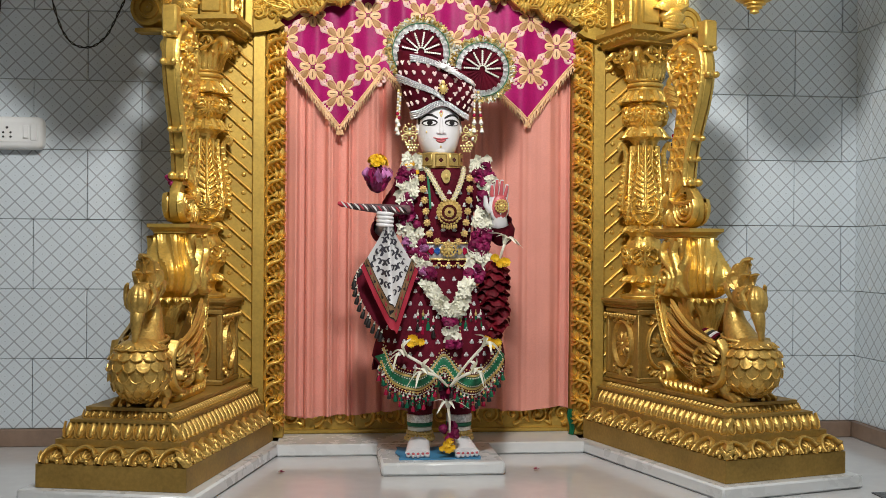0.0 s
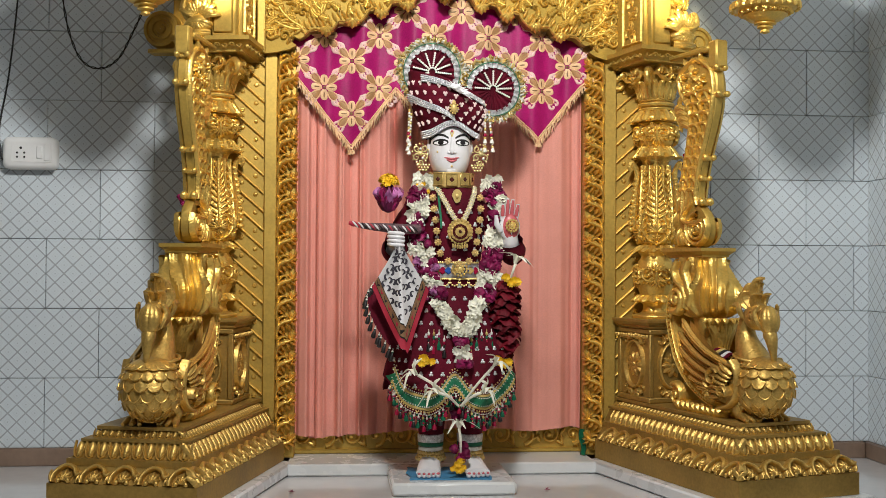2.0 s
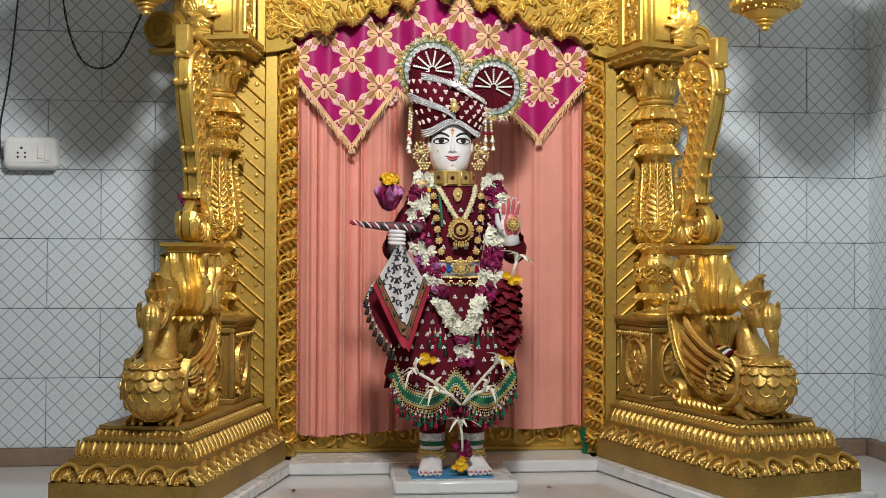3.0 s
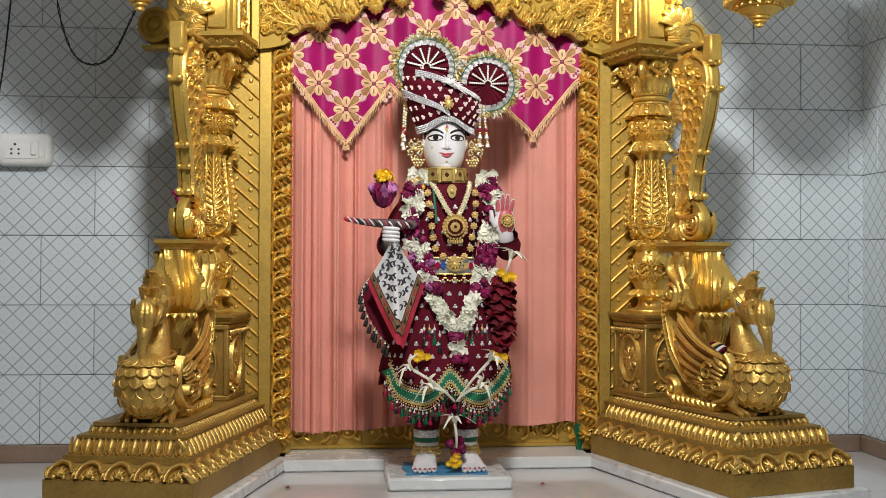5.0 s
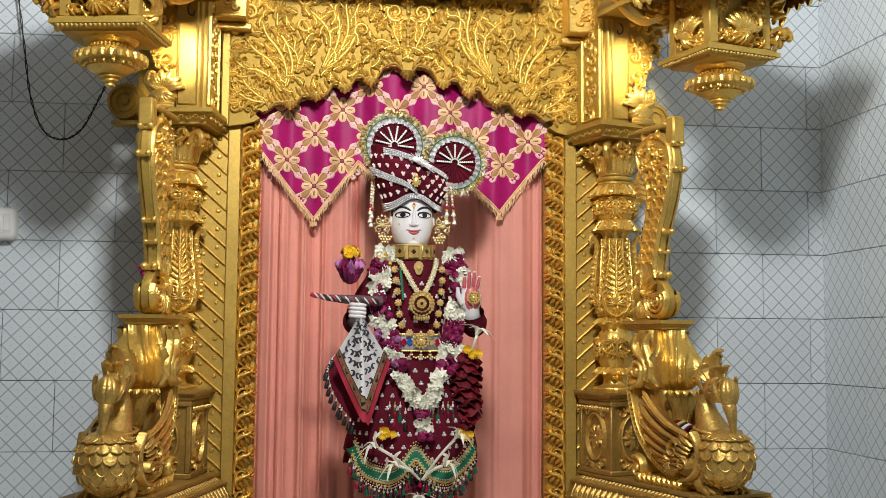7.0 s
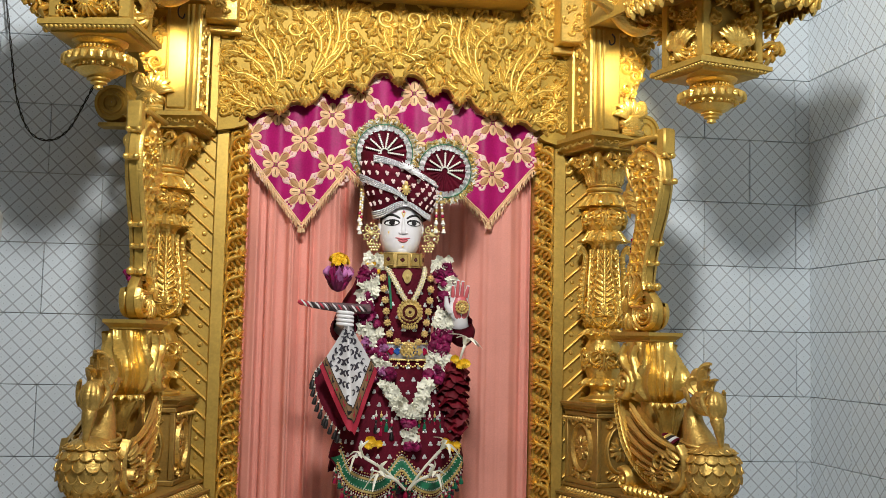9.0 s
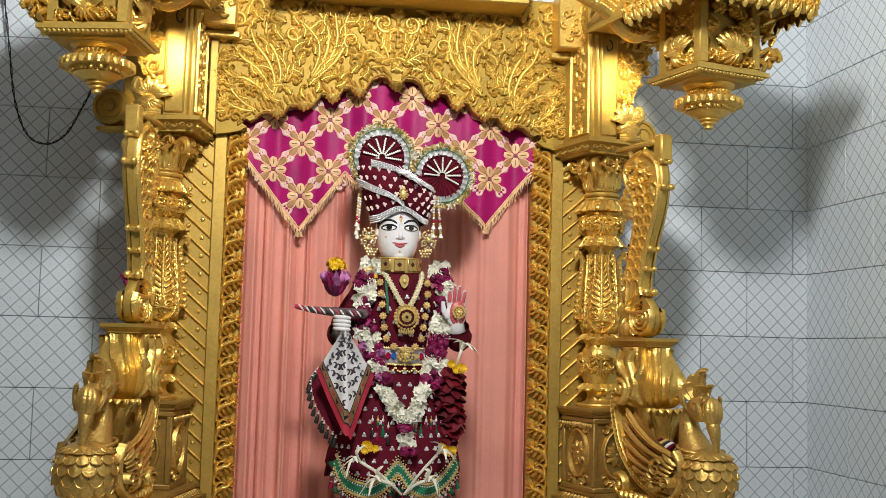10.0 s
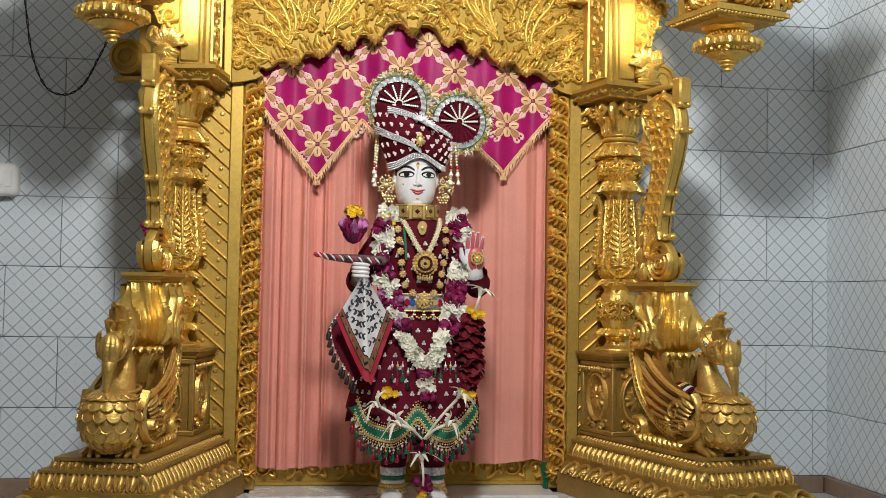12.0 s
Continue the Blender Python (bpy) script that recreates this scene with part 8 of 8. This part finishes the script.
# pointed wrapped rod held across the fist
g = Geo()
rod = smooth_line([(-0.281, -0.455, 0.688), (-0.25, -0.455, 0.681), (-0.20, -0.452, 0.677), (-0.14, -0.445, 0.674), (-0.10, -0.43, 0.674)], 5)
rd = thing("sceptre", "tapering patterned rod with a red tip held in the fist", "sceptre", rod[0])
part("shaft", Geo().tube(rod, [0.003 + 0.0095 * min(1, i / 12) for i in range(len(rod))], 14), material("banded_cloth", (0.10, 0.055, 0.06), 0.6, 0, 0.8, 120, 60, 0.3), rd)
part("tip", Geo().tube(rod[:4], [0.004, 0.0056, 0.0066, 0.0072], 12), CRIMSON, rd, "crimson tip")
for k in range(16):
    p = Vector(rod[3 + k])
    w = 0.0004 * k
    g = Geo().tube([p + Vector((-0.007, -0.004 - w, 0.008)), p + Vector((-0.002, -0.0085 - w, 0.003)), p + Vector((0.003, -0.0085 - w, -0.003)), p + Vector((0.007, -0.004 - w, -0.008))], [0.0012, 0.0022, 0.0022, 0.0012], 6)
    part("binding", g, (LINEN, CRIMSON, LINEN, PAINT_BLACK)[k % 4], rd)

# kerchief
kc = thing("kerchief", "white printed kerchief with a crimson border hanging from the hand", "cloth", (-0.155, -0.47, 0.64))


def kerchief(a, b, h=0.0):
    """a across from -1 to 1, b down."""
    low = 0.270 - 0.135 * abs(a - 0.12) ** 1.1 * (1.1 if a < 0.12 else 1.35)
    w = 0.008 + 0.057 * b ** 1.1
    x = -0.153 + 0.004 * b + a * w * (1.12 if a < 0 else 0.95) + 0.010 * b * (a > 0)
    z = 0.630 - (low + 0.002) * b
    y = -0.468 - 0.014 * math.cos(a * 5.5) * (0.35 + 0.65 * b) + 0.010 * b - 0.02 * (1 - abs(a)) * b
    return (x, y - h, z)


def kerchief_zone(b0, b1, mat, h, label=""):
    part("cloth" if not label else "border", Geo().grid(lambda a, b: kerchief(a * 2 - 1, b0 + (b1 - b0) * b, h), 56, 18), mat, kc, label)


kerchief_zone(0.0, 0.76, LINEN, 0.0)
kerchief_zone(0.76, 0.885, TAN, 0.0008, "tan patterned band")
kerchief_zone(0.885, 1.0, CRIMSON, 0.0, "crimson border")
for f in (0.75, 0.88):
    part("border", Geo().grid(lambda a, b, f=f: kerchief(a * 2 - 1, f + 0.014 * b, 0.0018), 56, 1), PAINT_BLACK, kc, "thin dark line")
for row in range(11):
    b = 0.10 + row * 0.060
    n = 1 + int(b * 2.6)
    for k in range(-n, n + 1):
        a = (k + (0.5 if row % 2 else 0)) / (n + 0.5)
        if abs(a) < 0.97:
            w = 0.008 + 0.057 * b ** 1.1
            at = kerchief(a, b)
            near = lambda s, t, h, a=a, b=b, w=w, at=at: (at[0] + s, kerchief(max(-1, min(1, a + s / w)), b)[1] - h - 0.0012, at[2] + t)
            sg = 1 if (row + k) % 2 else -1
            comma = smooth_line([(-0.0050 * sg, 0.0050), (-0.0015 * sg, 0.0068), (0.0026 * sg, 0.0040), (0.0030 * sg, -0.0015), (0.0, -0.0055), (-0.0030 * sg, -0.0050)], 2)
            g = Geo().relief(comma, [0.0008, 0.0012, 0.0016, 0.0020, 0.0024, 0.0028, 0.0030, 0.0032, 0.0030, 0.0022, 0.0010], 0.0006, near, 3)
            part("paisley", g, PRINT, kc)
for k in range(13):
    a = -0.92 + 1.84 * k / 12
    g = Geo()
    g.relief([(a - 0.05, 0.805), (a, 0.845), (a + 0.05, 0.805)], [0.008, 0.022, 0.008], 0.0008, lambda s, t, h: kerchief(s, t, h + 0.0018), 3)
    part("border_motif", g, CRIMSON if k % 2 else PAINT_BLACK, kc)

# shawl end with dark tassels behind the kerchief
sh = thing("shawl_end", "maroon shawl end edged with dark bead tassels", "shawl", (-0.20, -0.40, 0.5))
edge = smooth_line([(-0.215, -0.40, 0.535), (-0.232, -0.41, 0.505), (-0.222, -0.42, 0.45), (-0.195, -0.425, 0.40), (-0.165, -0.43, 0.365)], 6)
part("cloth", Geo().grid(lambda a, b: tuple(Vector(edge[min(len(edge) - 1, round(a * (len(edge) - 1)))]) * (1 - b) + Vector((-0.10, -0.415, 0.52 - 0.10 * a)) * b + Vector((0, 0.008 * math.sin(b * 12), 0))), len(edge) - 1, 12), MAROON, sh)
dark_t = tassel_mesh(0.018, [PEARL, EMERALD, PAINT_BLACK], 0.012)
for k in range(14):
    p = edge[min(len(edge) - 1, round(k * (len(edge) - 1) / 13))]
    piece("tassel", dark_t, Matrix.Translation(p) @ Matrix.Rotation(0.25, 4, "Y"), sh)

# white spider lilies on the skirt and flowers at the feet
def lily(name, base, tips, mouth, label):
    top = thing(name, label, "flower", base, "white lilies")
    for tip in tips:
        mid = (Vector(base) + Vector(tip)) / 2 + Vector((0, -0.012, 0.008))
        part("stem", Geo().tube(smooth_line([base, mid, tip], 5), [0.0028 + 0.00014 * i for i in range(11)], 7), JASMINE, top)
        d = (Vector(tip) - Vector(base)).normalized()
        rnd = random.Random(int(abs(tip[0]) * 1e4))
        for k in range(6):
            a = 2 * math.pi * k / 6
            s = d.orthogonal().normalized()
            q = (Matrix.Rotation(a, 3, d) @ s)
            p0, p1, p2 = Vector(tip), Vector(tip) + d * 0.024 + q * 0.014, Vector(tip) + d * (0.026 + rnd.uniform(-0.010, 0.010)) + q * rnd.uniform(0.040, 0.058) + Vector((0, 0, -0.016))
            part("petal", Geo().tube(smooth_line([p0, p1, p2], 4), [0.0034, 0.0048, 0.0056, 0.0058, 0.0054, 0.0046, 0.0036, 0.0024, 0.0008], 6, 0.3), JASMINE, top)


lily("lily_spray", (0.0, -0.475, 0.225), [(-0.055, -0.50, 0.262), (-0.105, -0.49, 0.305)], None, "spray of white spider lilies laid on the skirt")
lily("lily_spray", (0.006, -0.475, 0.225), [(0.055, -0.50, 0.262), (0.085, -0.49, 0.325)], None, "spray of white spider lilies laid on the skirt")
lily("lily_spray", (0.010, -0.44, 0.10), [(0.004, -0.455, 0.165)], None, "single white lily standing between the legs")
lily("lily_spray", (0.138, -0.425, 0.545), [(0.150, -0.43, 0.585)], None, "pale lily rising from the petal swag")
ff = thing("foot_flowers", "red rose petals and marigold tucked between the feet", "flower", (0.01, -0.40, 0.08))
for k in range(26):
    x, z = 0.006 + rnd.uniform(-0.016, 0.022), rnd.uniform(0.075, 0.235)
    if 0.13 < z < 0.19:
        continue
    piece("rose_blossom", RUF[k % 3], Matrix.Translation((x, -0.435 - rnd.uniform(0, 0.01), z)) @ Matrix.Rotation(rnd.uniform(0, 6), 4, "Y") @ Matrix.Scale(0.8, 4), ff)
for k in range(12):
    piece("marigold", MAR[k % 2], Matrix.Translation((0.002 + rnd.uniform(-0.014, 0.014), -0.452, 0.066 + rnd.uniform(-0.014, 0.018))) @ Matrix.Rotation(rnd.uniform(0, 6), 4, "Y") @ Matrix.Scale(0.8, 4), ff)
# jewel on the raised palm
g = Geo()
M = Matrix.Translation((0.139, -0.447, 0.685))
for r, n in ((0.015, 14), (0.008, 8)):
    for k in range(n):
        g.ball(M @ Vector((r * math.cos(2 * math.pi * k / n), 0, r * math.sin(2 * math.pi * k / n))), 0.0036, 7, 5)
g.ball(M.translation, 0.006, 8, 6)
tagged(part("hand_ornament", g, BRASS), "round beaded gold ornament on the raised palm", "jewellery")

# loose petals on the floor
petal = blossom_mesh(0.010, 4, ROSE, 3, 0.3, "petal")
for x, y in ((0.105, -0.36), (0.235, -0.44), (-0.42, -0.43)):
    ob = new("loose_petal", petal)
    ob.matrix_world = Matrix.Translation((x, y, 0.003)) @ Matrix.Rotation(radians(-90), 4, "X")
    tagged(ob, "pink flower petal lying on the marble floor", "petal", "loose petals")

# ---------------------------------------------------------------- small odds and ends about the plinths
W = wing(1)
bundle = thing("cloth_bundle", "small striped cloth bundle tucked behind a gilded peacock", "cloth", W @ Vector((0.15, 0.235, 0.36)))
for k in range(5):
    g = Geo().tube(smooth_line([(0.118, 0.222 + 0.010 * k, 0.346 + 0.005 * k), (0.145, 0.228 + 0.009 * k, 0.360 + 0.003 * k), (0.170, 0.240 + 0.008 * k, 0.350)], 4), [0.0048] * 9, 8)
    part("fold", g.moved(W), (MAROON, LINEN, BLACK, BRASS, MAROON)[k], bundle)
chain_top = thing("bead_chain", "black bead chain hanging beside a gilded peacock", "chain", W @ Vector((0.235, 0.16, 0.206)))
black_bead = Geo().ball((0, 0, 0), 0.006, 8, 6).mesh("bead", BLACK, 60)
for k in range(16):
    piece("bead", black_bead, Matrix.Translation(W @ Vector((0.222 + 0.016 * math.sin(k * 1.7), 0.16 + 0.01 * math.cos(k * 2.3), 0.2125 + 0.0042 * k))), chain_top)
string_top = thing("bead_string", "dark red bead string hanging behind a carved strut", "chain", W @ Vector((0.215, 0.50, 0.885)))
red_bead = Geo().ball((0, 0, 0), 0.0052, 8, 6).mesh("bead", RUBY, 60)
for k in range(17):
    piece("bead", black_bead if k % 4 == 3 else red_bead, Matrix.Translation(W @ Vector((0.1905 + 0.003 * math.sin(k * 1.3), 0.50, 0.895 - 0.0085 * k))), string_top)
tuft = thing("flower_tuft", "small pink flower tuft stuck on a carved strut", "flower", wing(-1) @ Vector((0.162, 0.335, 0.742)))
for k in range(4):
    piece("rose_blossom", RUF[k % 3], Matrix.Translation(wing(-1) @ Vector((0.160 + 0.003 * k, 0.336, 0.734 + 0.006 * k))) @ Matrix.Rotation(k * 1.3, 4, "Y") @ Matrix.Scale(0.42, 4), tuft)
g = Geo().grid(lambda a, b: (0.392 + 0.022 * a + 0.004 * math.sin(b * 6), -0.118 + 0.008 * math.sin(a * 9), 0.036 + 0.075 * b), 8, 8)
tagged(part("green_cloth", g, GREEN), "scrap of green cloth tucked beside the curtain hem", "cloth")
# ---------------------------------------------------------------- switchboard and wires on the wall
sb = thing("switchboard", "white plastic switchboard with a three-pin socket and switch", "switch", (-1.19, -0.005, 0.895))
g = Geo()
loops = [(0.0, -0.003), (0.0, -0.028), (0.004, -0.036), (0.012, -0.040)]


def rounded(w, h, r, y, n=6):
    pts = []
    for cxs, czs, a0 in ((1, 1, 0), (-1, 1, 90), (-1, -1, 180), (1, -1, 270)):
        for k in range(n + 1):
            a = radians(a0 + 90 * k / n)
            pts.append((cxs * (w / 2 - r) + r * math.cos(a), y, czs * (h / 2 - r) + r * math.sin(a)))
    return pts


SB = Matrix.Translation((-1.185, 0, 0.893))
g.loft([rounded(0.150 - 2 * i, 0.092 - 2 * i, 0.018, y) for i, y in loops], m=SB)
part("case", g, WHITE_PLASTIC, sb)
g = Geo().loft([rounded(0.112, 0.056, 0.004, y) for y in (-0.038, -0.0415)], m=SB @ Matrix.Translation((0.008, 0, 0.002)))
face = part("face_plate", g, WHITE_PLASTIC, sb, "inset white face plate")
part("switch", Geo().box(0.022, 0.038, -0.046, -0.040, -0.016, 0.020, 0.002, SB), WHITE_PLASTIC, face)
part("switch", Geo().box(0.042, 0.060, -0.044, -0.040, -0.022, 0.026, 0.002, SB), WHITE_PLASTIC, face)
for x, z, r in ((-0.022, 0.014, 0.0036), (-0.032, 0.0, 0.003), (-0.012, 0.0, 0.003), (-0.032, -0.012, 0.003), (-0.012, -0.012, 0.003)):
    part("socket_hole", Geo().lathe([(0.0005, 0.0), (r, 0.0), (r, 0.001), (0.0005, 0.0012)], 12, m=SB @ Matrix.Translation((x, -0.0418, z)) @ Matrix.Rotation(radians(90), 4, "X")), BLACK, face)

wire = smooth_line([(-1.14, -0.03, 1.62), (-1.11, -0.03, 1.42), (-1.085, -0.03, 1.26), (-1.045, -0.03, 1.163), (-0.99, -0.03, 1.140), (-0.94, -0.03, 1.172), (-0.90, -0.04, 1.245), (-0.86, -0.06, 1.32), (-0.80, -0.1, 1.42)], 10)
cord = thing("cable", "black twisted cord hanging in a loop on the wall", "cable", wire[0])
for ph in (0, math.pi):
    line = [(p[0] + 0.0022 * math.cos(i * 0.9 + ph), p[1], p[2] + 0.0022 * math.sin(i * 0.9 + ph)) for i, p in enumerate(wire)]
    part("strand", Geo().tube(line, 0.0017, 6), BLACK, cord)
wire = smooth_line([(-1.215, -0.02, 1.6), (-1.225, -0.02, 1.36), (-1.25, -0.015, 1.12), (-1.275, -0.012, 0.97), (-1.27, -0.012, 0.89), (-1.262, -0.02, 0.875)], 8)
tagged(part("cable", Geo().tube(wire, 0.0026, 6), BLACK), "thin black cable running down to the switchboard", "cable")
# ---------------------------------------------------------------- wall tiles, one by one
def tile_mesh(w):
    return Geo().box(-w / 2 + 0.0009, w / 2 - 0.0009, 0.0, 0.010, -0.0991, 0.0991, 0.0012).mesh("tile", TILE, 20)


tile_meshes = {}


def lay(wall, m, w):
    k = round(w, 3)
    if k not in tile_meshes:
        tile_meshes[k] = tile_mesh(k)
    ob = new("tile", tile_meshes[k])
    ob.parent = wall
    ob.matrix_basis = m


for row in range(9):
    z = 0.15 + 0.2 * row
    start = 1.12 if row % 2 else 0.97
    edges = sorted(x for x in [start + 0.302 * k for k in range(-12, 3)] if -1.85 < x < CORNER) + [CORNER - 0.001]
    for a, b in zip(edges, edges[1:]):
        if b > -1.85 and not (a > -0.45 and b < 0.45):
            lay(wall_north, Matrix.Translation(((a + b) / 2, -0.003, z)), b - a)
    start = -0.245 if row % 2 else -0.395
    edges = [-0.001] + [start - 0.3 * k for k in range(0, 6)]
    if row % 2 == 0:
        edges = [-0.001, -0.095] + [start - 0.3 * k for k in range(0, 6)]
    for a, b in zip(edges, edges[1:]):
        lay(wall_east, Matrix.Translation((CORNER - 0.003, (a + b) / 2, z)) @ Matrix.Rotation(-math.pi / 2, 4, "Z"), a - b)
